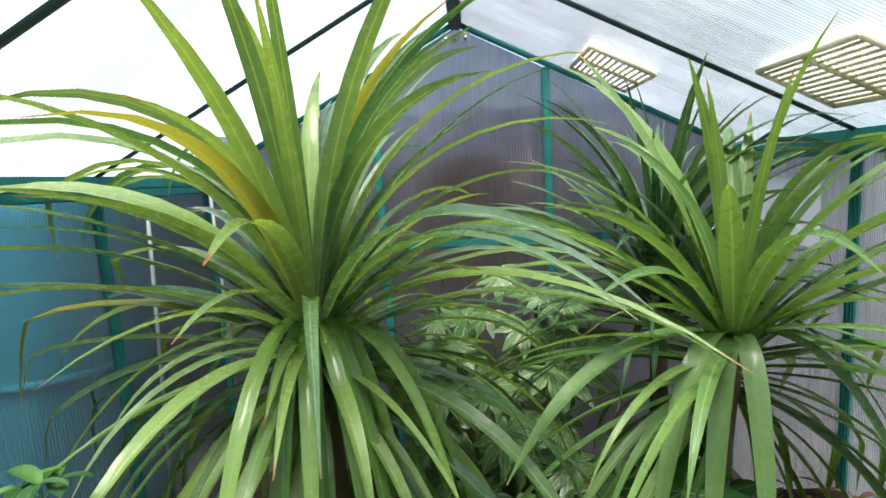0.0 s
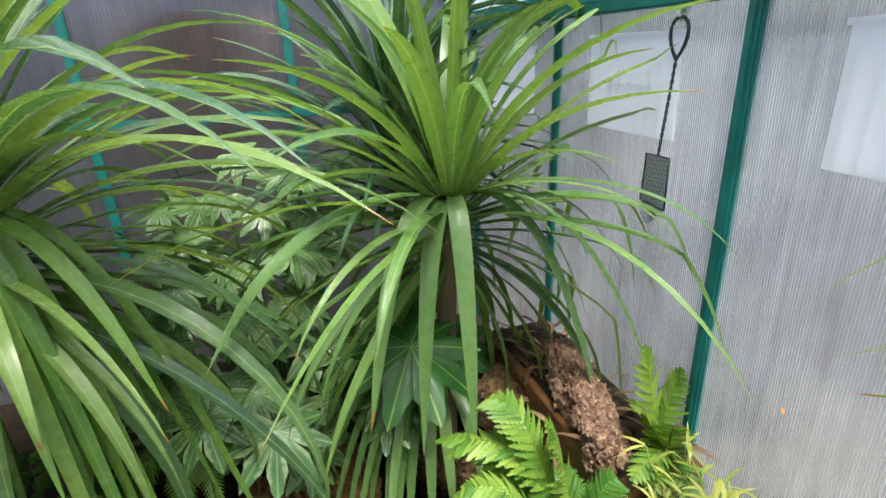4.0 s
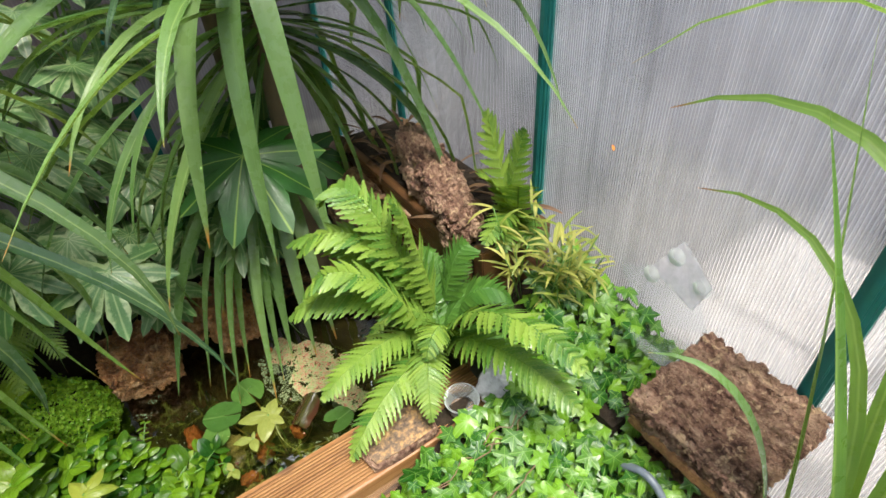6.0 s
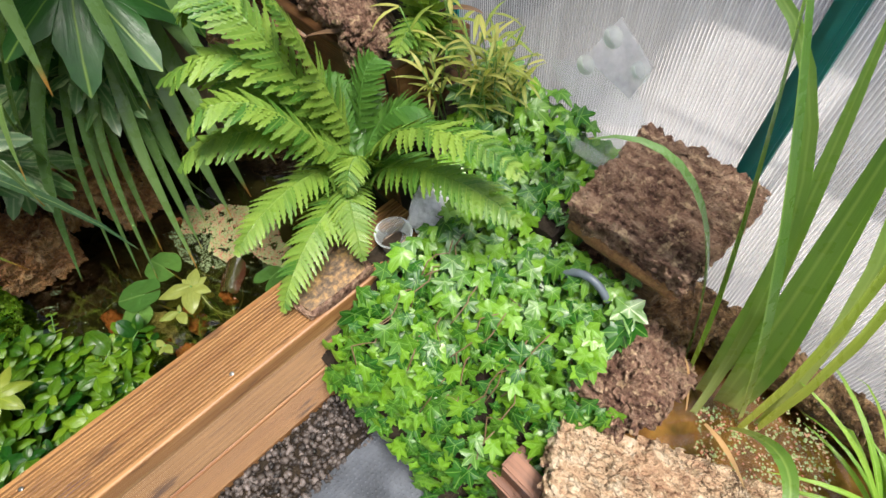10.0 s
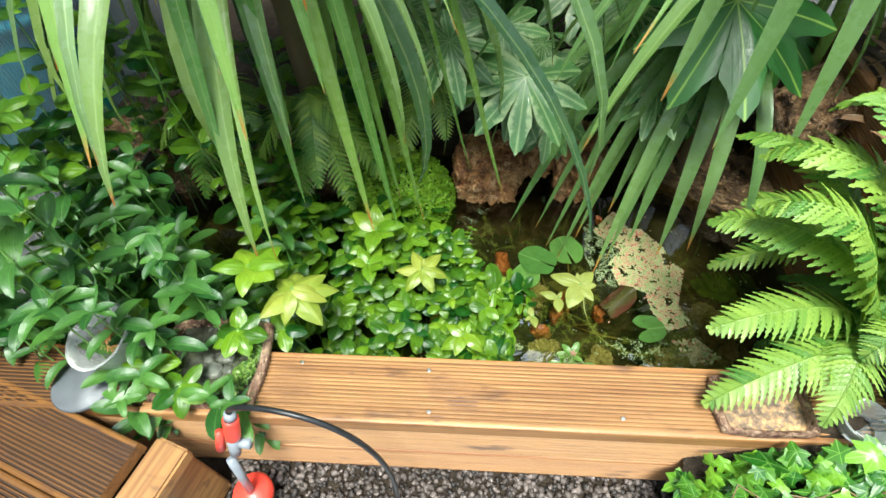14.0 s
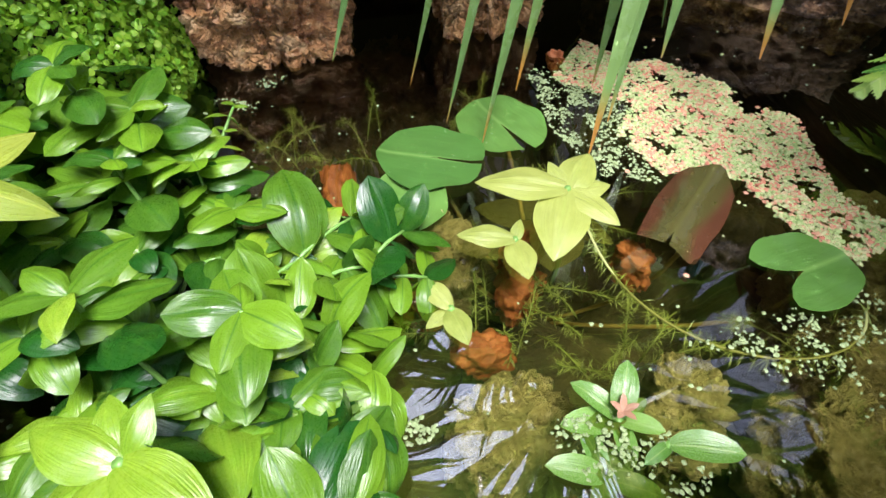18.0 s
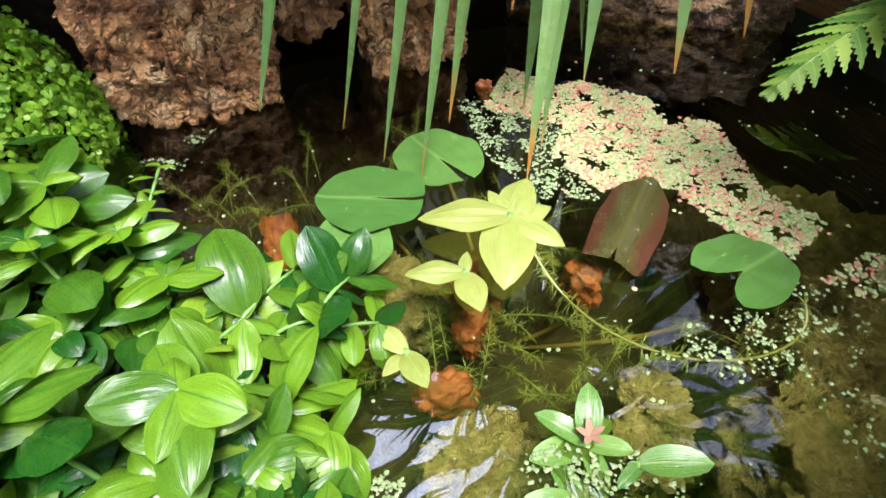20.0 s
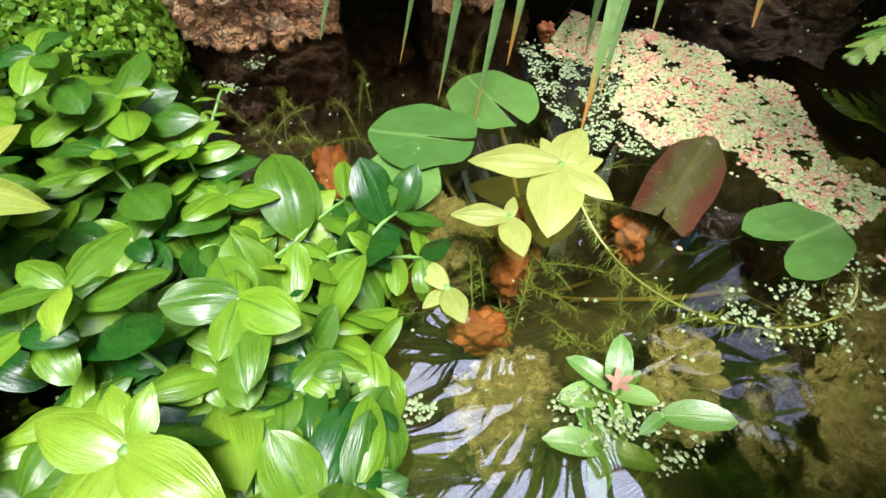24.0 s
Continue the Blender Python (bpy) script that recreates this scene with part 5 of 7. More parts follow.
def leafy_stem(plant, path, nodes, size, meshes, r, top=4, whorl=2, stem_mat=STEM, thick=0.0016, first=0.25):
    """A soft stem with leaves in pairs and a rosette at its tip."""
    n = len(path)
    st = part("stem", tube_mesh(path, [thick * (1.2 - 0.5 * i / (n - 1)) for i in range(n)], 5), stem_mat, plant)
    turn = r.uniform(0, 6.28)
    for k in range(nodes):
        s = first + (1 - first) * (k + 1) / nodes
        f = s * (n - 1)
        i = min(int(f), n - 2)
        p = path[i].lerp(path[i + 1], f - i)
        d = (path[i + 1] - path[i]).normalized()
        a = d.cross(Vector((0.6, 0.3, 0.2))).normalized()
        b = d.cross(a)
        last = k == nodes - 1
        m = top if last else whorl
        turn += 1.57
        for q in range(m):
            t = turn + 2 * math.pi * q / m + r.uniform(-0.25, 0.25)
            out = a * math.cos(t) + b * math.sin(t)
            ahead = out + d * (0.25 if last else 0.1) + spread(r, 0.3)
            ahead.z = ahead.z * 0.4 - 0.04
            up = d * 0.5 + Vector((0, 0, 1.0)) - out * 0.15 + spread(r, 0.22)
            up = up - ahead.normalized() * up.dot(ahead.normalized())
            part("leaf", meshes[r.randrange(len(meshes))], None, st, m=leaf_pose(p, ahead, up, size * r.uniform(0.6, 1.25) * (0.85 if last else 1.0)))


CLEARINGS = ((0.0, 0.808, 0.173), (0.092, 0.679, 0.127), (-0.19, 0.63, 0.36), (-0.262, 0.655, 0.385), (-0.1, 0.875, 0.22))


def creeper(name, foot, count, area, heights, size, meshes, label, seed, top=4, whorl=2, nodes=4, group="", reach=0.1, lean=(0, 0), shore=False):
    r = random.Random(seed)
    plant = thing(name, foot, label, "plant", group)
    for i in range(count):
        x, y = r.uniform(area[0], area[1]), r.uniform(area[2], area[3])
        z = r.uniform(*heights)
        if shore and y > 1.0 - 1.3 * max(0.0, x - 0.02):
            continue
        for cx, cy, cz in CLEARINGS:
            if (x - cx) ** 2 + (y - cy) ** 2 < 0.075 ** 2:
                z = min(z, cz - 0.045)
        z = max(z, foot[2] + 0.02)
        b = Vector((x + r.uniform(-reach, reach) * 0.5 - lean[0], y + r.uniform(-reach, reach) * 0.5 - lean[1], foot[2]))
        t = Vector((x, y, z))
        path = bezier([b, b.lerp(t, 0.4) + Vector((0, 0, 0.01)), Vector((t.x - lean[0] * 0.3, t.y, t.z * 0.8 + b.z * 0.2)), t], 7)
        leafy_stem(plant, path, nodes, size, meshes, r, top, whorl)
    return plant


creeper("creeping_plant", (-0.02, 0.78, 0.03), 46, (-0.18, 0.16, 0.58, 0.97), (0.07, 0.15), 0.04, OVAL + OVAL_LIME[:1], "low creeping plant with shiny green oval leaves over the water", 31, 4, 2, 5, shore=True)
creeper("creeping_plant", (-0.12, 0.72, 0.03), 30, (-0.32, 0.06, 0.57, 0.92), (0.09, 0.18), 0.044, OVAL, "low creeping plant with shiny green oval leaves beside the decking", 32, 5, 2, 4)
creeper("creeping_plant", (-0.06, 0.97, 0.03), 9, (-0.18, 0.0, 0.92, 1.0), (0.07, 0.13), 0.046, OVAL, "glossy creeping leaves in front of the moss", 36, 4, 2, 4)
creeper("creeping_plant", (-0.19, 0.92, 0.03), 36, (-0.42, -0.06, 0.78, 1.03), (0.1, 0.22), 0.046, OVAL, "glossy creeping leaves between the shrub and the moss", 46, 4, 2, 4)
creeper("leafy_shrub", (-0.74, 0.72, 0.03), 26, (-0.86, -0.6, 0.5, 1.0), (0.28, 0.7), 0.06, OVAL, "dense dark green foliage against the shaded wall", 37, 5, 2, 5, "", 0.08)
creeper("creeping_plant", (-0.2, 1.16, 0.05), 18, (-0.52, -0.1, 1.1, 1.28), (0.2, 0.48), 0.055, OVAL, "dark foliage growing up round the cordyline trunk", 38, 5, 2, 5, "", 0.08)
r7 = random.Random(40)
margin = thing("creeping_plant", (0.2, 0.88, 0.03), "single creeping shoots with pale green leaves on the pond", "plant")
shoots = [((0.192, 0.857, 0.062), (0.12, 0.80, 0.045), 0.056), ((0.092, 0.889, 0.075), (0.05, 0.86, 0.04), 0.04), ((0.235, 0.80, 0.05), (0.17, 0.8, 0.045), 0.036), ((0.155, 0.825, 0.062), (0.1, 0.78, 0.05), 0.05),
          ((0.186, 0.729, 0.052), (0.12, 0.70, 0.045), 0.052), ((0.121, 0.735, 0.089), (0.1, 0.69, 0.05), 0.056), ((0.15, 0.775, 0.065), (0.09, 0.75, 0.05), 0.05), ((0.003, 0.987, 0.08), (-0.05, 0.93, 0.05), 0.05), ((-0.003, 1.04, 0.1), (-0.04, 0.97, 0.05), 0.05), ((0.05, 0.94, 0.07), (0.0, 0.9, 0.05), 0.045)]
for i in range(22):
    x, y = r7.uniform(0.1, 0.23), r7.uniform(0.63, 0.86)
    x = min(x, 0.165 + 0.28 * (y - 0.62))
    shoots.append(((x, y, r7.uniform(0.055, 0.085)), (x - r7.uniform(0.03, 0.06), y + r7.uniform(-0.04, 0.04), 0.042), r7.uniform(0.034, 0.046)))
climber = bezier([(0.07, 0.93, 0.05), (0.088, 0.965, 0.05), (0.098, 0.985, 0.07), (0.105, 1.0, 0.075)], 7)
leafy_stem(margin, climber, 4, 0.022, OVAL_LIME, r7, 3, 2, STEM, 0.0016)
for tip, base, size in shoots:
    path = bezier([base, Vector(base).lerp(Vector(tip), 0.5) + Vector((0, 0, 0.02)), tip], 7)
    leafy_stem(margin, path, 3, size, OVAL if r7.random() < 0.75 else OVAL_LIME, r7, 4, 2, STEM, 0.0017)


def rosette(at, foot, count, size, tilt, label, seed, meshes=OVAL_YELLOW):
    r = random.Random(seed)
    plant = thing("yellow_plant", foot, label, "plant", "yellow rosettes")
    a, f = Vector(at), Vector(foot)
    part("stem", tube_mesh(bezier([f, f.lerp(a, 0.5) + Vector((0.01, 0, 0)), a], 6), 0.003, 6), STEM, plant)
    for i in range(count):
        t = i * 2.4 + r.uniform(-0.2, 0.2)
        lift = tilt + r.uniform(-0.2, 0.2) + 0.5 * (i > count - 3)
        part("leaf", meshes[i % len(meshes)], None, plant, m=leaf_pose(a + Vector((0, 0, -0.002 * i)), (math.cos(t), math.sin(t), lift), (-lift * math.cos(t), -lift * math.sin(t), 1), size * r.uniform(0.8, 1.15)))
    return plant


def spray(at, foot, leaves, label, meshes, name="yellow_plant", group="yellow rosettes"):
    """A rosette whose leaves are given by compass angle, length and rise."""
    plant = thing(name, foot, label, "plant", group)
    a, f = Vector(at), Vector(foot)
    part("stem", tube_mesh(bezier([f, f.lerp(a, 0.5) + Vector((0.012, 0, 0)), a], 6), 0.0026, 6), STEM, plant)
    for i, (deg, ln, lift) in enumerate(leaves):
        c, d = math.cos(radians(deg)), math.sin(radians(deg))
        part("leaf", meshes[i % len(meshes)], None, plant, m=leaf_pose(a + Vector((0, 0, -0.0015 * i)), (c, d, lift), (-lift * c, -lift * d, 1), ln))
    return plant


spray((0.0, 0.808, 0.173), (-0.01, 0.8, 0.03), [(-8, 0.062, -0.35), (50, 0.06, -0.1), (-62, 0.06, -0.3), (118, 0.055, 0.0), (-125, 0.062, -0.25), (178, 0.06, -0.1), (80, 0.028, 0.9)], "yellow-green rosette of pointed oval leaves", OVAL_YELLOW)
spray((0.092, 0.679, 0.127), (0.09, 0.69, 0.03), [(-40, 0.054, -0.15), (150, 0.044, 0.1), (-110, 0.05, -0.1), (62, 0.03, 0.5), (105, 0.034, 0.3), (-150, 0.055, -0.2)], "yellow-green rosette of broad oval leaves near the decking", OVAL_LIME)
rosette((-0.19, 0.63, 0.36), (-0.17, 0.70, 0.03), 9, 0.07, -0.5, "bright yellow rosette of pointed leaves above the pond margin", 3)
rosette((-0.262, 0.655, 0.385), (-0.25, 0.7, 0.03), 6, 0.065, -0.1, "yellow-green rosette of long pointed leaves", 6, OVAL_LIME)
rosette((-0.10, 0.875, 0.22), (-0.1, 0.88, 0.03), 7, 0.062, 0.1, "yellow-green rosette of pointed oval leaves", 5, OVAL_LIME)
rosette((-0.11, 0.80, 0.2), (-0.11, 0.8, 0.03), 6, 0.055, 0.1, "lime-green rosette among darker leaves", 15, OVAL_LIME)
rosette((-0.08, 1.08, 0.24), (-0.08, 1.1, 0.03), 7, 0.06, 0.2, "yellow-green rosette behind the moss", 7, OVAL_LIME)
rosette((-0.03, 1.16, 0.3), (-0.03, 1.17, 0.03), 6, 0.06, 0.2, "yellow-green leaves climbing above the moss", 17, OVAL_LIME)
spray((0.358, 0.858, 0.056), (0.37, 0.87, -0.1), [(161, 0.073, -0.05), (-118, 0.07, -0.12), (-58, 0.05, -0.08), (48, 0.05, 0.08), (100, 0.032, 0.25), (5, 0.04, 0.0)], "pale yellow leaves rising out of the water", FLAT_YELLOW)
spray((0.306, 0.825, 0.045), (0.33, 0.85, -0.1), [(165, 0.044, 0.02), (-92, 0.038, 0.0), (60, 0.02, 0.2)], "pale yellow leaves lying on the water", FLAT_YELLOW)
spray((0.246, 0.776, 0.044), (0.27, 0.8, -0.1), [(118, 0.032, 0.05), (-80, 0.03, 0.0), (-150, 0.022, 0.0)], "small pale yellow leaves lying on the water", FLAT_YELLOW)
PALE_SUB = leaf_material("floating_leaf", (0.07, 0.18, 0.03), (0.17, 0.31, 0.06), (0.2, 0.3, 0.09), None, 0.05, 9, 0.25, 0.25)
OVAL_PALE = [oval_leaf(1.0, w, b, f, 8, 5, PALE_SUB) for w, b, f in ((0.48, 0.5, 0.3), (0.42, 0.8, 0.3))]
PINK_HEART = leaf_material("pink_heart_leaf", (0.3, 0.16, 0.1), (0.45, 0.25, 0.17), (0.4, 0.25, 0.15), None, 0.05, 9, 0.4, 0.2)
floater = spray((0.325, 0.683, 0.041), (0.33, 0.7, -0.1), [(62, 0.034, 0.25), (130, 0.034, 0.15), (-35, 0.026, 0.1), (-100, 0.03, 0.0), (175, 0.036, 0.0), (20, 0.024, 0.2)], "pale green floating rosette with a reddish heart", OVAL_PALE)
for i in range(5):
    part("heart_leaf", oval_leaf(1.0, 0.4, 0.4, 0.3, 6, 3, PINK_HEART), None, floater, "pinkish young leaf", m=leaf_pose((0.326, 0.684, 0.046), (math.cos(i * 1.26), math.sin(i * 1.26), 0.5), (0, 0, 1), 0.011))
spray((0.345, 0.662, 0.043), (0.34, 0.68, -0.1), [(-25, 0.038, 0.05), (-160, 0.02, 0.0)], "single pale green leaf floating on the pond", OVAL_PALE)
spray((0.305, 0.655, 0.038), (0.31, 0.67, -0.1), [(160, 0.034, 0.0), (95, 0.03, 0.0), (-120, 0.03, -0.05), (-30, 0.034, -0.05), (30, 0.03, 0.0)], "pale green rosette just under the surface", OVAL_PALE)

# ---- tall leafy plant in the corner beside the pond ----
TALL_LEAF = leaf_material("soft_leaf", (0.02, 0.085, 0.018), (0.095, 0.23, 0.038), (0.09, 0.21, 0.045), None, 0.05, 6, 0.34, 0.25, None, 0.6)
OVAL_SOFT = [oval_leaf(1.0, w, b, f, 8, 5, TALL_LEAF) for w, b, f in ((0.4, 0.9, 0.3), (0.44, 0.5, 0.25), (0.36, 1.2, 0.35))]
creeper("leafy_shrub", (-0.45, 0.66, 0.03), 34, (-0.68, -0.26, 0.48, 0.86), (0.28, 0.52), 0.056, OVAL_SOFT, "leafy shrub with whorls of soft green oval leaves", 51, 6, 2, 4, "", 0.12)
creeper("creeping_plant", (-0.46, 0.72, 0.03), 30, (-0.7, -0.22, 0.56, 0.92), (0.12, 0.3), 0.052, OVAL, "dark glossy creeping plant under the shrub", 55, 4, 2, 4)
creeper("leafy_shrub", (-0.36, 0.54, 0.03), 7, (-0.46, -0.24, 0.44, 0.52), (0.27, 0.36), 0.055, OVAL_SOFT, "trailing green shoots hanging over the decking boards", 52, 5, 3, 4, "", 0.06)
creeper("leafy_shrub", (-0.5, 0.6, 0.1), 3, (-0.52, -0.44, 0.52, 0.58), (0.92, 1.06), 0.06, OVAL_SOFT, "tall thin stems with green leaves", 53, 4, 2, 8)
creeper("creeping_plant", (-0.55, 1.0, 0.03), 26, (-0.86, -0.3, 0.85, 1.2), (0.25, 0.66), 0.06, OVAL, "dark green creeping plant behind the shrub", 54, 4, 2, 5)

# ---- moss cushion ----
MOSS = leaf_material("baby_tears", (0.15, 0.4, 0.02), (0.43, 0.64, 0.06), (0.3, 0.5, 0.03), None, 0.05, 4, 0.4, 0.42, None, 0.7)
DISC = mesh_of([(0, 0, 0.12)] + [(math.cos(k * 0.785), math.sin(k * 0.785), 0.0) for k in range(8)], [(0, 1 + k, 1 + (k + 1) % 8) for k in range(8)], [(0.5, 0.2)] + [(0.5 + 0.4 * math.cos(k * 0.785), 0.8) for k in range(8)])
moss = thing("moss_cushion", (-0.05, 1.06, 0.03), "cushion of tiny bright green round leaves at the bark log", "moss")
r8 = random.Random(9)
lump(-0.16, 1.05, 0.02, 0.0, 1.19, 0.15, 0.008, 12, SOIL, moss, "root_ball", 10, "dark roots under the leaves", None, 0.6)
tiny = []
for i in range(15000):
    d = Vector((r8.gauss(0, 1), r8.gauss(0, 1) - 0.3, abs(r8.gauss(0, 1)))).normalized()
    k = r8.uniform(0.92, 1.06) * (1 + 0.09 * noise.noise(d * 7.0))
    at = Vector((-0.075 + d.x * 0.125 * k, 1.115 + d.y * 0.105 * k, 0.035 + d.z * 0.17 * k))
    tiny.append((DISC, leaf_pose(at, spread(r8, 1), d + spread(r8, 0.5), r8.uniform(0.0018, 0.0038))))
part("foliage", merged(tiny), MOSS, moss, "tiny bright green leaves", kind="stuff")

# ---- water surface ----
PAD = leaf_material("lily_pad", (0.045, 0.125, 0.024), (0.11, 0.22, 0.045), (0.13, 0.24, 0.06), None, 0.04, 5, 0.2, 0.08, None, 0.5, 0.0, 0.6)
PAD_RED = leaf_material("red_lily_pad", (0.03, 0.03, 0.009), (0.055, 0.05, 0.014), (0.06, 0.06, 0.018), (0.06, 0.024, 0.012), 0.05, 5, 0.14, 0.06, None, 0.5, 0.0, 1.0)


def lily_pad(at, rx, ry, turn, label, mat=PAD, curl=0.0, sink=0.0, notch=4.0, square=0.0, stalk=0.0):
    pad = thing("lily_pad", at, label, "lily pad", "lily pads")
    verts, faces, uvs = [Vector(at) + Vector((rx * stalk * math.cos(turn), rx * stalk * math.sin(turn), -sink * stalk))], [], [(0.5, 0)]
    n = 34
    for ring in (0.3, 0.55, 0.8, 1.0):
        gap = notch * (0.45 + 0.55 * ring ** 2) if notch > 20 else notch
        for k in range(n):
            t = radians(gap + (360 - 2 * gap) * k / (n - 1))
            wob = 1 + 0.03 * math.sin(5 * t + at[0] * 40) + 0.02 * math.sin(3 * t) + 0.1 * (ring - 0.5) * math.exp(-(min(t, 2 * math.pi - t) - 0.5) ** 2 * 6)
            wob *= 1 + square * (1 / max(abs(math.cos(t)), abs(math.sin(t))) - 1)
            x, y = rx * (stalk + (math.cos(t) * wob - stalk) * ring), ry * ring * math.sin(t) * wob
            z = curl * (y / ry) ** 2 * ry + (0.0016 if ring == 1.0 else 0.0) + 0.0012 * math.sin(7 * t + at[1] * 30) * ring ** 2 - sink * x / rx
            c, s = math.cos(turn), math.sin(turn)
            verts.append(Vector((at[0] + x * c - y * s, at[1] + x * s + y * c, at[2] + z)))
            uvs.append((0.5 + 0.5 * ring * math.sin(t), ring))
    for k in range(n - 1):
        faces.append((0, 1 + k, 2 + k))
        for q in range(3):
            faces.append((1 + q * n + k, 1 + (q + 1) * n + k, 2 + (q + 1) * n + k, 2 + q * n + k))
    part("blade", mesh_of(verts, faces, uvs), mat, pad)
    part("stalk", tube_mesh(bezier([Vector(at) - Vector((0, 0, 0.003)), (at[0] + 0.02, at[1] - 0.03, -0.02), (0.36, 0.86, -0.14)], 8), 0.0022, 5), plain_material("lily_stalk", (0.25, 0.2, 0.05), 0.5), pad)
    rd = random.Random(int(at[0] * 1000))
    drops(pad, [(verts[rd.randrange(1, len(verts))].lerp(verts[rd.randrange(1, len(verts))], rd.random()) + Vector((0, 0, 0.0006)), Vector((0, 0, 1))) for k in range(44)], 0.0017, rd)
    return pad


lily_pad((0.263, 0.931, WZ + 0.005), 0.046, 0.042, -0.42, "round green lily pad floating on the pond")
lily_pad((0.233, 0.884, WZ + 0.002), 0.037, 0.034, 0.9, "green lily pad partly under another pad")
lily_pad((0.337, 0.967, WZ + 0.002), 0.043, 0.041, -1.24, "green lily pad with a deep notch", notch=7.0)
lily_pad((0.497, 0.754, WZ + 0.002), 0.038, 0.034, 3.3, "small kidney-shaped green lily pad on a long stalk", notch=42.0)
lily_pad((0.441, 0.819, WZ + 0.017), 0.042, 0.026, -2.45, "bent reddish-brown lily pad standing out of the water", PAD_RED, -0.6, 0.008, 5.0, 0.5, 0.68)

AZOLLA, an, al, ab = material("azolla")
geo = an.new("ShaderNodeNewGeometry")
azc = an.new("ShaderNodeTexCoord")
azf = math_node(an, al, "ADD", math_node(an, al, "MULTIPLY", geo.outputs["Random Per Island"], 0.55), math_node(an, al, "MULTIPLY", noise_tex(an, al, 55, 3, azc.outputs["Object"]), 0.8))
al.new(ramp(an, al, azf, [(0.25, (0.15, 0.24, 0.065)), (0.5, (0.27, 0.35, 0.13)), (0.72, (0.37, 0.37, 0.19)), (0.82, (0.44, 0.23, 0.14)), (1.0, (0.4, 0.13, 0.08))]), ab.inputs["Base Color"])
ab.inputs["Roughness"].default_value = 0.7


DUCKWEED = plain_material("duckweed", (0.19, 0.25, 0.11), 0.6, 0.0, 0.3, 200)


def floating_fern(name, label, poly, count, seed, z, small=False):
    r = random.Random(seed)
    xs, ys = [p[0] for p in poly], [p[1] for p in poly]
    verts, faces = [], []
    done = 0
    while done < count:
        x, y = r.uniform(min(xs), max(xs)), r.uniform(min(ys), max(ys))
        x += 0.012 * noise.noise(Vector((x * 40, y * 40, 1)))
        inside = False
        for (xa, ya), (xb, yb) in zip(poly, poly[1:] + poly[:1]):
            if (ya > y) != (yb > y) and x < (xb - xa) * (y - ya) / (yb - ya) + xa:
                inside = not inside
        if not inside or noise.noise(Vector((x * 55, y * 55, 4))) + 0.7 * noise.noise(Vector((x * 170, y * 170, 9))) < (-0.1 if small else -0.36):
            if r.random() > (0.012 if small else 0.002):
                continue
        done += 1
        rad = r.uniform(0.0006, 0.0018) if small else r.uniform(0.001, 0.0026)
        zz, t0 = z + (r.uniform(0.0003, 0.001) if small else r.uniform(0.0005, 0.003)), r.uniform(0, 6)
        o = len(verts)
        for k in range(7):
            t = t0 + k * 2 * math.pi / 7
            q = rad * r.uniform(0.7, 1.15)
            verts.append((x + q * math.cos(t), y + q * math.sin(t), zz + r.uniform(-0.0004, 0.0008)))
        verts.append((x, y, zz + 0.0012))
        faces += [(o + k, o + (k + 1) % 7, o + 7) for k in range(7)]
    ob = part(name, mesh_of(verts, faces, smooth=False), DUCKWEED if small else AZOLLA, None)
    return tagged(ob, label, "floating fern", kind="stuff")


floating_fern("floating_fern", "mat of pale green and pink floating fern on the water", [(0.41, 1.03), (0.47, 1.1), (0.5, 1.04), (0.53, 1.04), (0.575, 0.98), (0.57, 0.95), (0.61, 0.915), (0.59, 0.86), (0.575, 0.82), (0.595, 0.77), (0.54, 0.75), (0.513, 0.80), (0.508, 0.85), (0.45, 0.87), (0.435, 0.93), (0.47, 0.97)], 11500, 3, WZ)
r9 = random.Random(12)
floating_fern("duckweed", "scattered pale duckweed specks on dark water", [(-0.1, 0.95), (0.1, 1.05), (0.9, 1.1), (0.95, 0.8), (0.62, 0.6), (0.3, 0.58), (0.2, 0.75), (0.1, 0.98)], 170, 5, WZ, True)
floating_fern("duckweed", "clump of grey-green duckweed in the pond margin", [(0.38, 0.705), (0.46, 0.70), (0.53, 0.69), (0.53, 0.715), (0.45, 0.725), (0.38, 0.72)], 110, 6, WZ, True)
floating_fern("duckweed", "clump of pale duckweed at the pond edge", [(0.54, 0.728), (0.595, 0.735), (0.64, 0.69), (0.6, 0.67), (0.56, 0.70)], 420, 7, WZ)
floating_fern("duckweed", "pale duckweed and weed over the sand mound", [(0.44, 0.70), (0.53, 0.74), (0.6, 0.7), (0.6, 0.6), (0.47, 0.6)], 260, 17, WZ, True)
floating_fern("duckweed", "drift of pale duckweed between the lily pads and the floating fern", [(0.38, 1.06), (0.45, 1.04), (0.47, 0.97), (0.44, 0.9), (0.45, 0.86), (0.40, 0.88), (0.38, 0.95), (0.385, 1.0)], 1500, 8, WZ, True)
floating_fern("duckweed", "pale duckweed caught between the creeping leaves", [(0.0, 0.6), (0.2, 0.62), (0.24, 0.85), (0.12, 1.0), (-0.1, 0.95)], 260, 9, WZ + 0.004, True)

WEED = plain_material("olive_water_weed", (0.15, 0.2, 0.04), 0.6, 0.0, 0.5, 60)
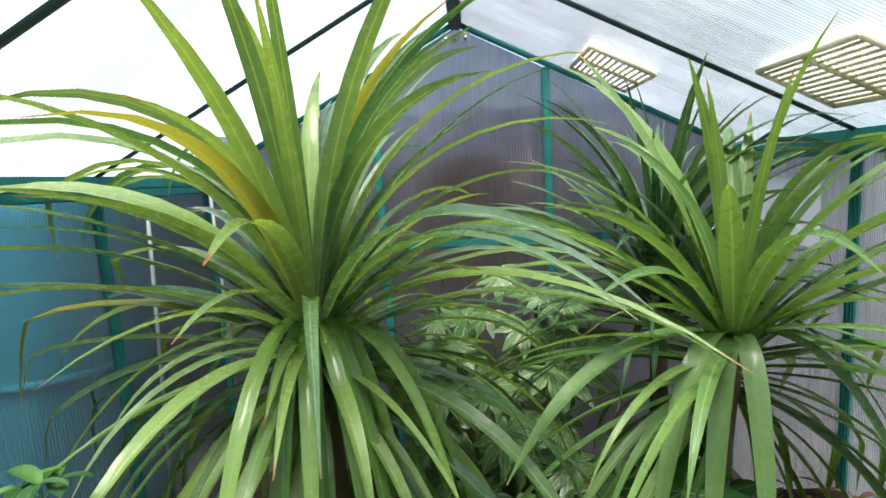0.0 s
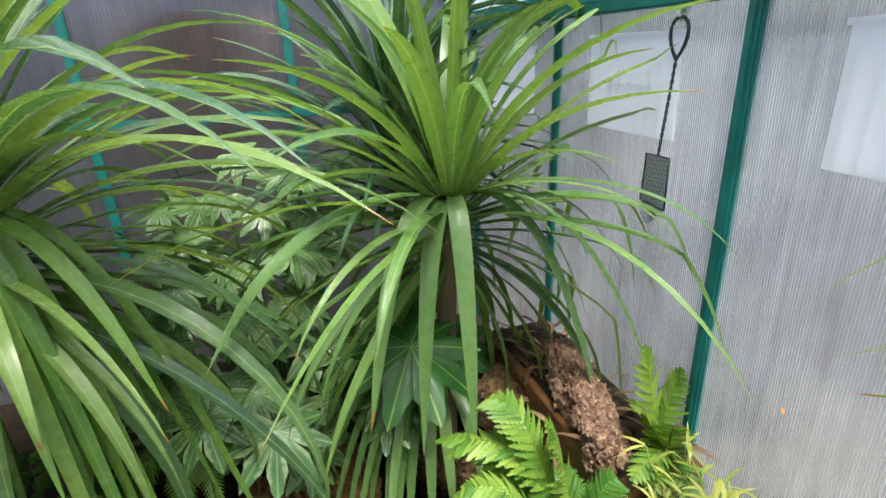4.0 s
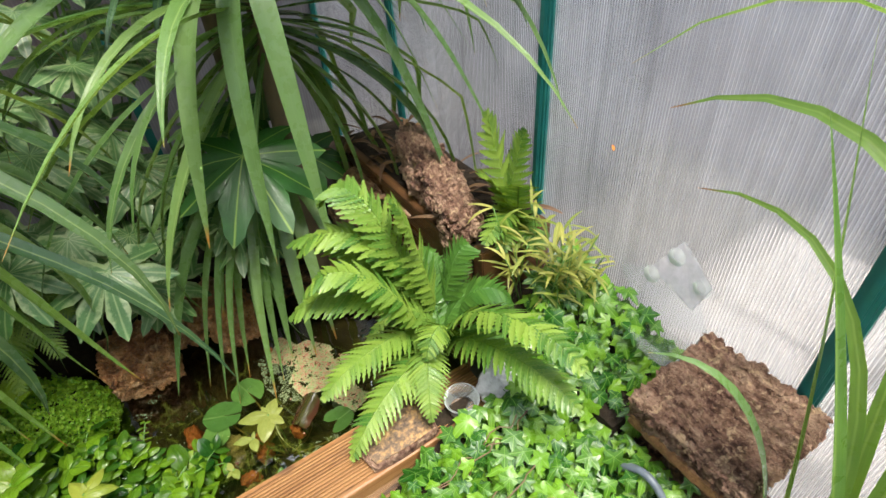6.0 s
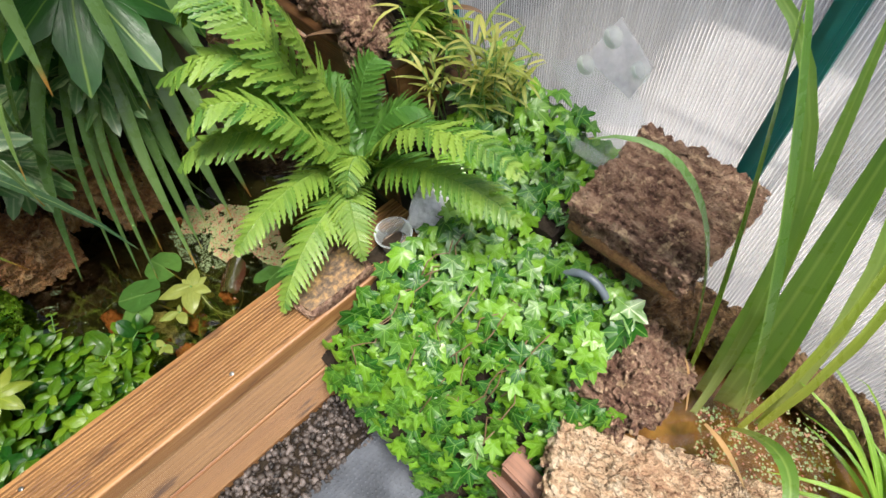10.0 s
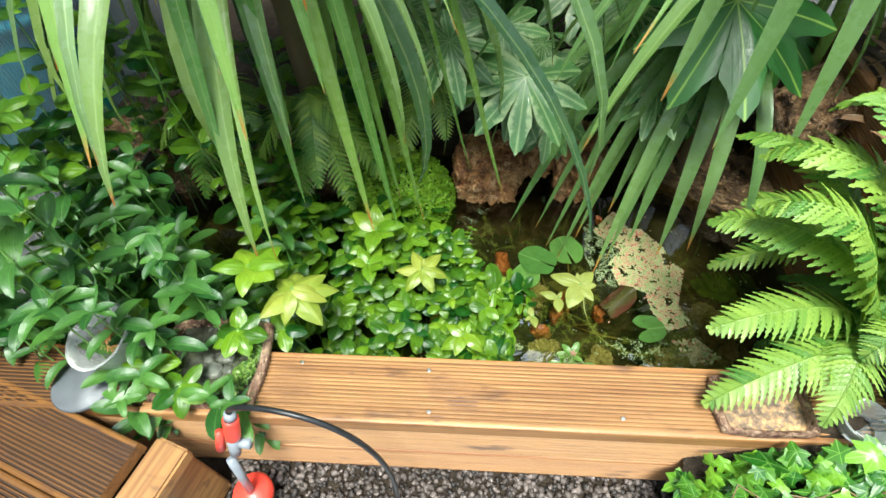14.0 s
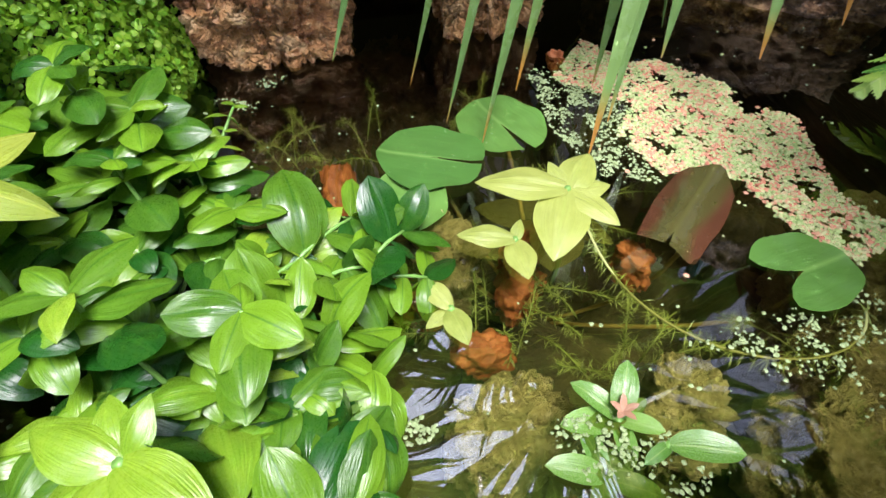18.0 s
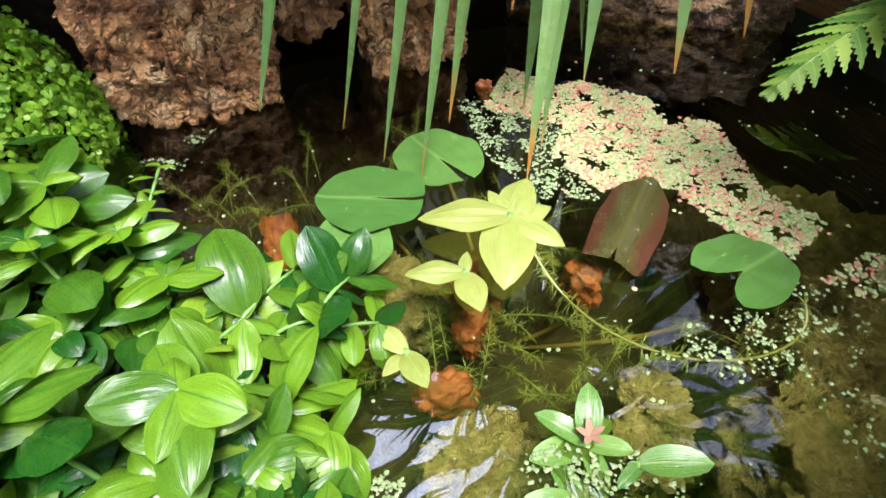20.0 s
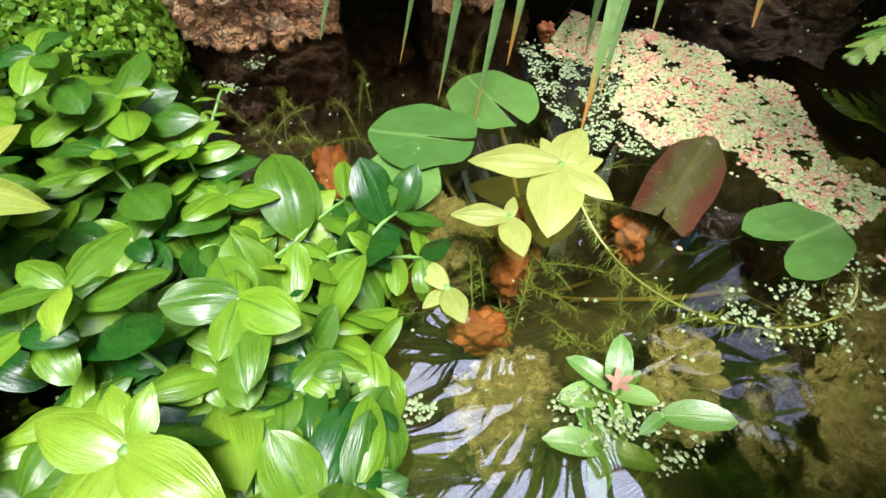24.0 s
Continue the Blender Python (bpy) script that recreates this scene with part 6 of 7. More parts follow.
for cx, cy, rad, many, where in ((0.305, 0.672, 0.03, 130, "among the floating rosettes"), (0.335, 0.65, 0.03, 130, "beside a floating leaf"), (0.21, 0.70, 0.012, 60, "in a small clump on the water"), (0.19, 0.685, 0.012, 50, "at the creeping leaves"), (0.195, 0.775, 0.016, 60, "caught on a creeping shoot"), (0.45, 0.705, 0.04, 90, "along the trailing water plant"), (0.09, 1.05, 0.03, 50, "below the bark log"), (0.13, 1.09, 0.02, 40, "at the foot of the bark log")):
    floating_fern("duckweed", "pale grey-green duckweed " + where, [(cx + rad * math.cos(k * 1.05), cy + 0.7 * rad * math.sin(k * 1.05)) for k in range(6)], many, int(cx * 1000), WZ + 0.001, True)
feather = thing("water_milfoil", (0.36, 0.83, -0.1), "feathery green water plant trailing under the surface", "water plant")
line = bezier([(0.365, 0.85, 0.045), (0.363, 0.80, 0.039), (0.352, 0.74, 0.036), (0.40, 0.69, 0.036), (0.49, 0.67, 0.037), (0.515, 0.715, 0.041)], 40)
part("stem", tube_mesh(line, 0.001, 5), plain_material("milfoil_stem", (0.24, 0.26, 0.09), 0.5), feather)
hairs = []
for i, p in enumerate(line):
    for k in range(9):
        d = Vector((r9.uniform(-1, 1), r9.uniform(-1, 1), r9.uniform(-0.4, 0.1))).normalized()
        hairs.append(strap([p, p + d * 0.006, p + d * 0.011 + Vector((0, 0, -0.002))], 0.0009, 0.1, "taper"))
part("foliage", mesh_of(*joined(hairs)), WEED, feather, "fine feathery leaflets", kind="stuff")

r15 = random.Random(33)
for cx, cy, cz, label in ((0.22, 1.04, 0.02, "green water weed below the bark log"), (0.33, 1.05, 0.025, "green water weed in the shade of the log"), (0.30, 0.84, 0.015, "green water weed round the lily stalks"), (0.62, 0.98, 0.01, "thin olive water weed in dark water"), (0.5, 0.73, 0.02, "green water weed by the small pad"), (0.285, 0.79, 0.02, "yellow-green water weed below the pale leaves"), (0.6, 0.72, 0.02, "olive water weed over the sand mound"), (0.12, 1.03, 0.02, "olive water weed at the bark log"), (0.4, 0.9, 0.025, "green water weed under the floating fern"), (0.38, 0.76, 0.01, "thin green water weed trailing in the pond")):
    cz -= 0.025
    weed = thing("water_weed", (cx, cy, cz - 0.1), label, "water plant", "water weed")
    pieces = []
    for i in range(7):
        a, ln = r15.uniform(0, 6.28), r15.uniform(0.04, 0.09)
        c = Vector((cx + r15.gauss(0, 0.02), cy + r15.gauss(0, 0.02), cz))
        d = Vector((math.cos(a), math.sin(a), 0)) * ln
        pts = bezier([c - Vector((0, 0, 0.03)), c + d * 0.3, c + d * 0.7 + Vector((0, 0, 0.004)), c + d + spread(r15, 0.006)], 14)
        pieces.append(tube(pts, 0.0009, 3))
        for p in pts[2:]:
            for k in range(7):
                w = (spread(r15, 1.0) + d.normalized() * 0.8).normalized()
                pieces.append(strap([p, p + w * 0.005, p + w * 0.009], 0.001, 0.1, "taper"))
    part("foliage", mesh_of(*joined(pieces)), WEED, weed)

TERRA = rough_material("wet_terracotta", [(0.3, (0.1, 0.035, 0.015)), (0.5, (0.3, 0.095, 0.035)), (0.7, (0.46, 0.17, 0.07))], 70, 0.6, 0.6, 0.004)
for x, y, z, s in ((0.267, 0.765, -0.01, 0.019), (0.182, 0.955, -0.012, 0.027), (0.225, 0.85, -0.045, 0.026), (0.325, 0.855, -0.015, 0.026), (0.315, 0.825, -0.03, 0.022), (0.40, 0.81, 0.008, 0.017), (0.432, 1.07, 0.035, 0.01)):
    lump_ob = lump(x - s, y - s, z - s * 0.6, x + s * 1.15, y + s, z + s * 0.4, 0.013, 45, TERRA, None, "terracotta_shard", 14, "", Euler((x * 3, y * 2, x * 20)).to_matrix().to_4x4(), 0.65, x * 9)
    tagged(lump_ob, "orange terracotta shard lying under the water", "terracotta shard", "terracotta shards")
PEBBLE = rough_material("pond_pebbles", [(0.3, (0.22, 0.2, 0.07)), (0.5, (0.56, 0.5, 0.22)), (0.7, (0.82, 0.74, 0.45))], 90, 0.8, 1.0, 0.03)
for x0, y0, x1, y1, z in ((0.44, 0.585, 0.55, 0.68, 0.022), (0.52, 0.65, 0.66, 0.74, 0.022), (0.375, 0.685, 0.42, 0.72, 0.01), (0.24, 0.69, 0.30, 0.74, 0.01), (0.235, 0.85, 0.275, 0.885, 0.018), (0.6, 0.74, 0.72, 0.86, -0.02)):
    ob = lump(x0, y0, z - 0.12, x1, y1, z, 0.035, 30, PEBBLE, None, "silt_mound", 22, "", None, 0.95, x0 * 5)
    tagged(ob, "mound of brown gravel and algae under the water", "gravel", kind="structure")

# ---- cork bark logs round the pond ----
def bark_log(x0, y0, z0, x1, y1, z1, amp, mat, label, turn=(0, 0, 0), div=26, seed=0.0, scale=14, name="cork_bark_log", round_=0.35, chips=220, grain=(1, 0.2, 0.2), facing=(0.0, -0.8, 0.6), plates=None):
    m = Euler([radians(a) for a in turn]).to_matrix().to_4x4()
    ob = lump(x0, y0, z0, x1, y1, z1, amp, scale, mat, None, name, div, "", m, round_, seed, 0.3, plates)
    if chips:
        flakes(ob, chips, 0.008, mat, int(seed * 10), Vector(grain), Vector(facing), 0.1)
    return tagged(ob, label, "bark log", "cork bark")


bark_log(0.055, 1.112, 0.036, 0.222, 1.25, 0.185, 0.016, BARK_WET, "wet brown cork bark log at the pond's back edge", (0, 0, 3), 70, 1.0, 22, "cork_bark_log", 0.35, 160, plates=(0.006, 60, 50, 22))
bark_log(0.228, 1.155, 0.088, 0.305, 1.27, 0.25, 0.022, BARK_WET, "knobbly brown cork bark piece over the water", (0, 8, 14), 52, 2.0, 22, "cork_bark_log", 0.4, 120, plates=(0.007, 60, 50, 30))
bark_log(0.318, 1.128, 0.035, 0.435, 1.26, 0.215, 0.02, BARK_WET, "furrowed cork bark piece at the pond's back edge", (0, -6, -8), 52, 3.0, 22, "cork_bark_log", 0.4, 120, plates=(0.007, 60, 50, 26))
bark_log(0.54, 1.14, 0.0, 0.90, 1.25, 0.15, 0.02, BARK_DARK, "long dark cork bark log along the far bank", (0, 0, -38), 56, 4.0, 22)
bark_log(-0.5, 1.13, 0.02, -0.16, 1.26, 0.17, 0.03, BARK_DARK, "dark cork bark log in the shade of the leaves", (0, 0, 4), 24, 5.0)
bark_log(-0.86, 1.14, 0.0, -0.52, 1.28, 0.24, 0.03, BARK_DARK, "upright dark cork bark in the corner", (0, 0, 4), 20, 5.5)

# ---- planted bank and tub along the right wall ----
bank = part("side_bed", box(0.845, 0.26, -0.004, 1.035, 0.66, 0.33), SOIL, None)
bank_high = part("side_bed", box(0.845, 0.661, -0.004, 1.035, 1.3, 0.46), SOIL, None)
tagged(bank_high, "raised earth bed behind wet boards", "soil", kind="structure")
tagged(bank, "raised earth bed along the side wall", "soil", kind="structure")
retaining = thing("retaining_boards", (0.8, 0.9, 0.1), "wet brown boards holding the raised bed behind the fern", "boards")
for i in range(4):
    part("board", deck_board(0.62, 0.1, 0.022, 14, 0.0015), OLD_WOOD, retaining, m=Matrix.Translation((0.843, 0.66, 0.07 + 0.102 * i)) @ Matrix.Rotation(radians(90), 4, "Z") @ Matrix.Rotation(radians(90), 4, "X") @ Matrix.Scale(-1, 4, (0, 0, 1)))
part("end_board", box(0.846, 0.625, 0.335, 1.03, 0.66, 0.47, 0.003), OLD_WOOD, retaining)
bark_log(0.845, 0.68, 0.47, 0.93, 1.04, 0.56, 0.034, BARK, "slanting cork bark log beside the side wall", (12, 0, -10), 50, 6.0, 20, "cork_bark_log", 0.6, plates=(0.0035, 50, 34, 50))
bark_log(0.72, 1.02, 0.3, 0.84, 1.14, 0.44, 0.02, BARK_DARK, "broken dark bark under the cordyline", (10, 0, 30), 20, 6.5)

block = thing("cork_bark_block", (0.93, 0.14, 0.36), "thick square slab of reddish-brown cork bark lying tilted", "bark slab")
tilt = Euler((radians(-3), radians(-8), radians(-2))).to_matrix().to_4x4()
slab_ob = lump(0.852, 0.048, 0.385, 1.042, 0.248, 0.443, 0.008, 26, BARK, block, "slab", 90, "", tilt, 0.04, 7.0, 0.3, (0.0042, 34, 80, 80))
WOODY = wood_material("split_bark_edge", (0.5, 0.27, 0.12), (0.2, 0.09, 0.04), (1.2, 60, 60), 0.7, 0.5)
flakes(slab_ob, 700, 0.0055, BARK, 71, Vector((0.15, 1, 0)), Vector((0, 0, 1)), 0.3)
lump(0.856, 0.052, 0.362, 1.038, 0.244, 0.392, 0.006, 22, WOODY, block, "underside", 16, "pale split wood under the bark", tilt, 0.1, 8.0)
lump(0.89, 0.085, 0.2, 0.98, 0.185, 0.365, 0.012, 18, BARK_DARK, block, "stump", 12, "dark stump under the slab", None, 0.3, 8.0)

tub = thing("planting_tub", (0.86, -0.2, 0.0), "black plastic tub of water with floating weed", "tub")
TUB = plain_material("black_plastic", (0.015, 0.016, 0.018), 0.35)
part("wall_a", box(0.66, -0.62, -0.004, 0.675, 0.06, 0.19, 0.004), TUB, tub)
part("wall_b", box(1.008, -0.62, -0.004, 1.023, 0.06, 0.2, 0.004), TUB, tub)
part("wall_c", box(0.6755, -0.62, -0.004, 1.0075, -0.605, 0.19, 0.004), TUB, tub)
part("wall_d", box(0.6755, 0.045, -0.004, 1.0075, 0.06, 0.19, 0.004), TUB, tub)
part("fill", box(0.6755, -0.604, 0.0, 1.0075, 0.0445, 0.12), rough_material("orange_silt", [(0.3, (0.05, 0.025, 0.01)), (0.55, (0.3, 0.15, 0.04)), (0.8, (0.5, 0.3, 0.1))], 20, 0.8), tub, "orange-brown silt")
tub_water = part("tub_water", mesh_of([(0.6755, -0.604, 0.168), (1.0075, -0.604, 0.168), (1.0075, 0.0445, 0.168), (0.6755, 0.0445, 0.168)], [(0, 1, 2, 3)], smooth=False), TUB_WATER, None)
tub_water.visible_shadow = False
tagged(tub_water, "shallow brown water in the tub", "water", kind="structure")
floating_fern("floating_fern", "patch of pink and green floating fern in the tub", [(0.77, -0.10), (0.84, -0.06), (0.93, -0.12), (0.96, -0.22), (0.88, -0.26), (0.80, -0.2)], 900, 14, 0.168)

bark_log(0.575, -0.30, 0.165, 0.755, 0.06, 0.235, 0.014, BARK_PALE, "broad pale cork bark slab in front of the tub", (3, 6, 28), 90, 9.0, 20, "cork_bark_slab", 0.18, 420, (0.5, 1, 0), (0, 0, 1), (0.006, 60, 26, 60))
bark_log(0.70, -0.02, 0.165, 0.87, 0.115, 0.265, 0.03, BARK, "rough reddish cork bark piece beside the ivy", (0, 0, -12), 60, 10.0, 20, "cork_bark_log", 0.4, 320, (1, 0.6, 0.2), (-0.4, -0.3, 0.9), (0.006, 40, 70, 60))
bark_log(0.94, -0.13, 0.165, 1.0, 0.03, 0.235, 0.02, BARK_DARK, "wet dark bark behind the iris stems", (0, 0, 8), 28, 10.5, 20, "cork_bark_log", 0.4, 150, (0.3, 1, 0), (-0.5, 0, 0.9))
bark_log(0.86, 0.0, 0.18, 1.0, 0.08, 0.25, 0.02, BARK_DARK, "dark bark piece at the back of the tub", (0, 0, -20), 22, 11.0)
bark_log(0.955, -0.42, 0.165, 1.005, -0.03, 0.215, 0.016, BARK_DARK, "thin dark bark strip along the tub's rim", (0, 0, 0), 24, 12.0)
bark_log(0.88, 0.05, 0.05, 1.03, 0.275, 0.25, 0.03, BARK, "rough brown bark under the tilted slab", (0, 0, 6), 44, 13.0, 20, "cork_bark_log", 0.4, 300, (1, 0.3, 0.2), (-0.6, -0.6, 0.5))
crate = thing("timber_crate", (0.6, -0.1, 0.0), "red-brown rough timber crate under the bark", "crate")
RED_WOOD = wood_material("red_rough_wood", (0.36, 0.17, 0.1), (0.12, 0.05, 0.03), (40, 1.4, 40), 0.55, 0.4, 0.3)
for i, (z, dx) in enumerate(((0.002, 0.0), (0.062, -0.006), (0.122, 0.003))):
    part("plank", box(0.55 + dx, -0.62, z, 0.585 + dx, 0.10, z + 0.056, 0.004), RED_WOOD, crate)
part("end_plank", box(0.586, 0.075, 0.002, 0.655, 0.10, 0.16, 0.004), RED_WOOD, crate)
part("post", box(0.536, 0.06, 0.0, 0.5485, 0.115, 0.13, 0.003), RED_WOOD, crate)
hose = thing("grey_hose", (0.86, 0.17, 0.3), "grey plastic hose end among the ivy", "hose")
part("tube", tube_mesh(bezier([(0.812, 0.215, 0.30), (0.82, 0.19, 0.345), (0.826, 0.165, 0.345), (0.822, 0.13, 0.312)], 12), 0.0065, 10), plain_material("grey_rubber_hose", (0.13, 0.16, 0.19), 0.4), hose)

# tall water iris
IRIS = leaf_material("iris_leaf", (0.12, 0.28, 0.05), (0.28, 0.48, 0.1), (0.34, 0.52, 0.14), None, 0.12, 14, 0.3, 0.45, (0.35, 0.15, 0.04), 0.5, 0.0, 0.22, (0.5, 0.56, 0.2))
iris = thing("water_iris", (0.875, -0.12, 0.13), "tall iris with broad upright green sword leaves in the tub", "plant")
r11 = random.Random(77)
for base, c1, c2, tip, w in (
        ((0.872, -0.115, 0.165), (0.875, -0.05, 0.42), (0.88, 0.05, 0.68), (0.87, 0.155, 0.93), 0.042),
        ((0.851, -0.021, 0.165), (0.866, 0.0, 0.36), (0.885, 0.05, 0.6), (0.9, 0.16, 1.0), 0.034),
        ((0.862, -0.01, 0.165), (0.872, 0.03, 0.48), (0.85, 0.10, 0.68), (0.80, 0.212, 0.61), 0.024),
        ((0.875, -0.05, 0.165), (0.91, -0.045, 0.28), (0.95, -0.03, 0.40), (0.985, 0.06, 0.8), 0.036),
        ((0.885, -0.10, 0.165), (0.92, -0.10, 0.25), (0.955, -0.09, 0.33), (1.02, -0.03, 0.62), 0.038),
        ((0.88, -0.08, 0.165), (0.915, -0.07, 0.29), (0.95, -0.05, 0.45), (0.97, 0.02, 0.95), 0.038),
        ((0.885, -0.14, 0.165), (0.97, -0.16, 0.75), (0.97, 0.1, 1.2), (0.888, 0.377, 0.909), 0.032),
        ((0.89, -0.14, 0.165), (1.02, -0.12, 0.7), (1.02, 0.12, 1.0), (1.03, 0.408, 0.80), 0.026),
        ((0.835, -0.06, 0.165), (0.92, -0.04, 0.45), (1.0, 0.04, 0.85), (1.03, 0.334, 0.70), 0.02),
        ((0.86, -0.12, 0.165), (0.95, -0.12, 0.85), (0.93, 0.15, 1.35), (0.822, 0.36, 1.02), 0.03),
        ((0.85, -0.11, 0.165), (0.82, -0.16, 0.33), (0.76, -0.2, 0.33), (0.68, -0.21, 0.25), 0.024)):
    path = bezier([base, c1, c2, tip], 14)
    part("leaf", mesh_of(*strap([Vector((min(p.x, XR - 0.025), p.y, p.z)) for p in path], w, 0.3, "strap", r11.uniform(-0.3, 0.3))), CORD_STRAP if tip == (0.80, 0.212, 0.61) else IRIS, iris)
DRY = plain_material("dry_leaf", (0.5, 0.3, 0.13), 0.7)
part("dead_leaf", mesh_of(*strap(bezier([(0.828, -0.05, 0.17), (0.84, -0.02, 0.26), (0.83, 0.0, 0.3)], 8), 0.006, 0.3)), DRY, iris, "dry orange dead leaf")
part("dead_leaf", mesh_of(*strap(bezier([(0.82, -0.08, 0.19), (0.80, -0.12, 0.22), (0.76, -0.16, 0.23)], 8), 0.01, 0.3)), DRY, iris, "dry orange dead leaf")
grass = thing("grass_clump", (0.88, -0.33, 0.13), "clump of bright green arching grass leaves in the tub", "grass")
GRASSY = leaf_material("bright_grass", (0.16, 0.36, 0.03), (0.34, 0.56, 0.08), (0.4, 0.6, 0.14), None, 0.08, 10, 0.3, 0.35, None, 0.6)
for i in range(46):
    az = r11.uniform(0, 6.28)
    path = arching((0.87, -0.33, 0.17), az, radians(r11.uniform(25, 75)), r11.uniform(0.14, 0.26), radians(r11.uniform(50, 110)), 9, 0.008)
    part("blade", mesh_of(*strap([Vector((p.x, p.y, max(p.z, 0.175))) for p in path], r11.uniform(0.007, 0.012), 0.4)), GRASSY, grass)

bamboo = thing("dwarf_bamboo", (0.97, 0.52, 0.32), "small yellowing bamboo grass with dry brown tips", "grass")
BAMBOO = leaf_material("yellow_bamboo", (0.22, 0.32, 0.05), (0.52, 0.5, 0.14), (0.6, 0.56, 0.2), None, 0.08, 8, 0.4, 0.35, (0.3, 0.12, 0.05), 0.7)
for i in range(24):
    b = Vector((r11.uniform(0.9, 1.0), r11.uniform(0.46, 0.60), 0.34))
    t = b + Vector((r11.uniform(-0.06, 0.03), r11.uniform(-0.06, 0.05), r11.uniform(0.1, 0.24)))
    cane = bezier([b, b.lerp(t, 0.5) + Vector((0, 0, 0.02)), t], 6)
    cn = part("cane", tube_mesh(cane, 0.0014, 4), STEM, bamboo)
    for k in range(8):
        p = cane[2 + k % 4]
        az = r11.uniform(0, 6.28)
        path = arching(p, az, radians(r11.uniform(0, 60)), r11.uniform(0.035, 0.07), radians(r11.uniform(20, 70)), 6, 0.002)
        part("leaf", mesh_of(*strap(path, r11.uniform(0.006, 0.011), 0.3)), BAMBOO, cn)

# ---- small objects at the pond's rim ----
CLEAR = clear_material("clear_acrylic")
SHEER = milky_material("sheer_acrylic", 0.9, 0.12)
tray = thing("clear_bird_feeder", (1.03, 0.32, 0.33), "clear plastic tray with suction cups against the wall", "plastic tray")
def slab(name, corners, thick, mat, parent, label=""):
    c = [Vector(p) for p in corners]
    nrm = (c[1] - c[0]).cross(c[2] - c[0]).normalized() * thick
    v = c + [p + nrm for p in c]
    n = len(c)
    f = [tuple(range(n - 1, -1, -1)), tuple(range(n, 2 * n))] + [(i, (i + 1) % n, n + (i + 1) % n, n + i) for i in range(n)]
    return part(name, mesh_of(v, f, smooth=False), mat, parent, label)
back = slab("back_plate", [(1.04, 0.45, 0.47), (1.04, 0.30, 0.53), (1.04, 0.25, 0.44), (1.04, 0.36, 0.38)], 0.003, SHEER, tray)
back.visible_shadow = False
plate = slab("front_plate", [(1.03, 0.375, 0.515), (1.03, 0.33, 0.60), (1.012, 0.256, 0.562), (1.0, 0.27, 0.51)], 0.003, milky_material("frosted_acrylic", 0.95, 0.5), tray, "frosted plate with suction cups")
slab("floor_plate", [(1.035, 0.345, 0.40), (1.035, 0.25, 0.40), (0.965, 0.25, 0.395), (0.965, 0.345, 0.395)], 0.003, SHEER, tray)
slab("lip", [(0.965, 0.345, 0.395), (0.965, 0.25, 0.395), (0.960, 0.25, 0.43), (0.960, 0.345, 0.43)], 0.003, SHEER, tray)
slab("side_plate", [(1.035, 0.249, 0.40), (0.965, 0.249, 0.396), (0.965, 0.249, 0.425), (1.035, 0.249, 0.44)], 0.003, CLEAR, tray)
for y, z in ((0.36, 0.518), (0.325, 0.58), (0.272, 0.548)):
    part("suction_cup", lathe([(0.0, 0.004), (0.006, 0.004), (0.012, 0.001), (0.016, 0.0)], 18), clear_material("cup_rubber", (0.9, 0.92, 0.92), 0.7, 0.2), plate, m=Matrix.Translation((1.012, y, z)) @ Matrix.Rotation(radians(-80), 4, "Y"))

WHITE_STONE = rough_material("white_pumice", [(0.3, (0.5, 0.49, 0.52)), (0.6, (0.78, 0.77, 0.8)), (0.8, (0.86, 0.85, 0.87))], 90, 0.95, 1.0, 0.004)
ob = lump(0.722, 0.425, 0.283, 0.784, 0.487, 0.355, 0.012, 40, WHITE_STONE, None, "pumice_stone", 16, "", Euler((0.3, 0.2, 0.5)).to_matrix().to_4x4(), 0.4, 3.0)
tagged(ob, "light grey pumice stone at the end of the decking", "stone")
cup = thing("plastic_cup", (0.675, 0.465, 0.284), "clear plastic cup standing on the end of the decking", "cup")
part("body", lathe([(0.024, 0), (0.026, 0.004), (0.031, 0.032), (0.034, 0.034), (0.033, 0.037), (0.029, 0.033), (0.023, 0.005)], 28, (0.675, 0.465, 0.284)), CLEAR, cup)


def bark_tray(x0, y0, x1, y1, z, label, water_col):
    t = thing("bark_tray", (x0, y0, z), label, "tray")
    cx, cy, rx, ry = (x0 + x1) / 2, (y0 + y1) / 2, (x1 - x0) / 2, (y1 - y0) / 2
    n, verts, faces = 40, [], []
    for k in range(n):
        a = 2 * math.pi * k / n
        c, s = math.cos(a), math.sin(a)
        q = 1 / max(abs(c), abs(s)) ** 0.75
        wob = 0.03 * noise.noise(Vector((c * 3, s * 3, x0 * 7)))
        for dr, dz in ((1.0, 0.0), (1.03, 0.012), (1.0, 0.022), (0.9, 0.02), (0.87, 0.004)):
            verts.append((cx + rx * q * c * (dr + wob), cy + ry * q * s * (dr + wob), z + dz * (1 + 6 * wob)))
    for k in range(n):
        for j in range(4):
            a, b = k * 5 + j, ((k + 1) % n) * 5 + j
            faces.append((a, b, b + 1, a + 1))
    part("rim", mesh_of(verts, faces), BARK, t, "rough bark rim")
    fill = [(cx + rx * 0.9 / max(abs(math.cos(a)), abs(math.sin(a))) ** 0.75 * math.cos(a), cy + ry * 0.9 / max(abs(math.cos(a)), abs(math.sin(a))) ** 0.75 * math.sin(a), z + 0.008) for a in [2 * math.pi * k / n for k in range(n)]]
    part("filling", mesh_of(fill, [tuple(range(n))], smooth=False), water_col, t, "wet debris in the tray")
    return t


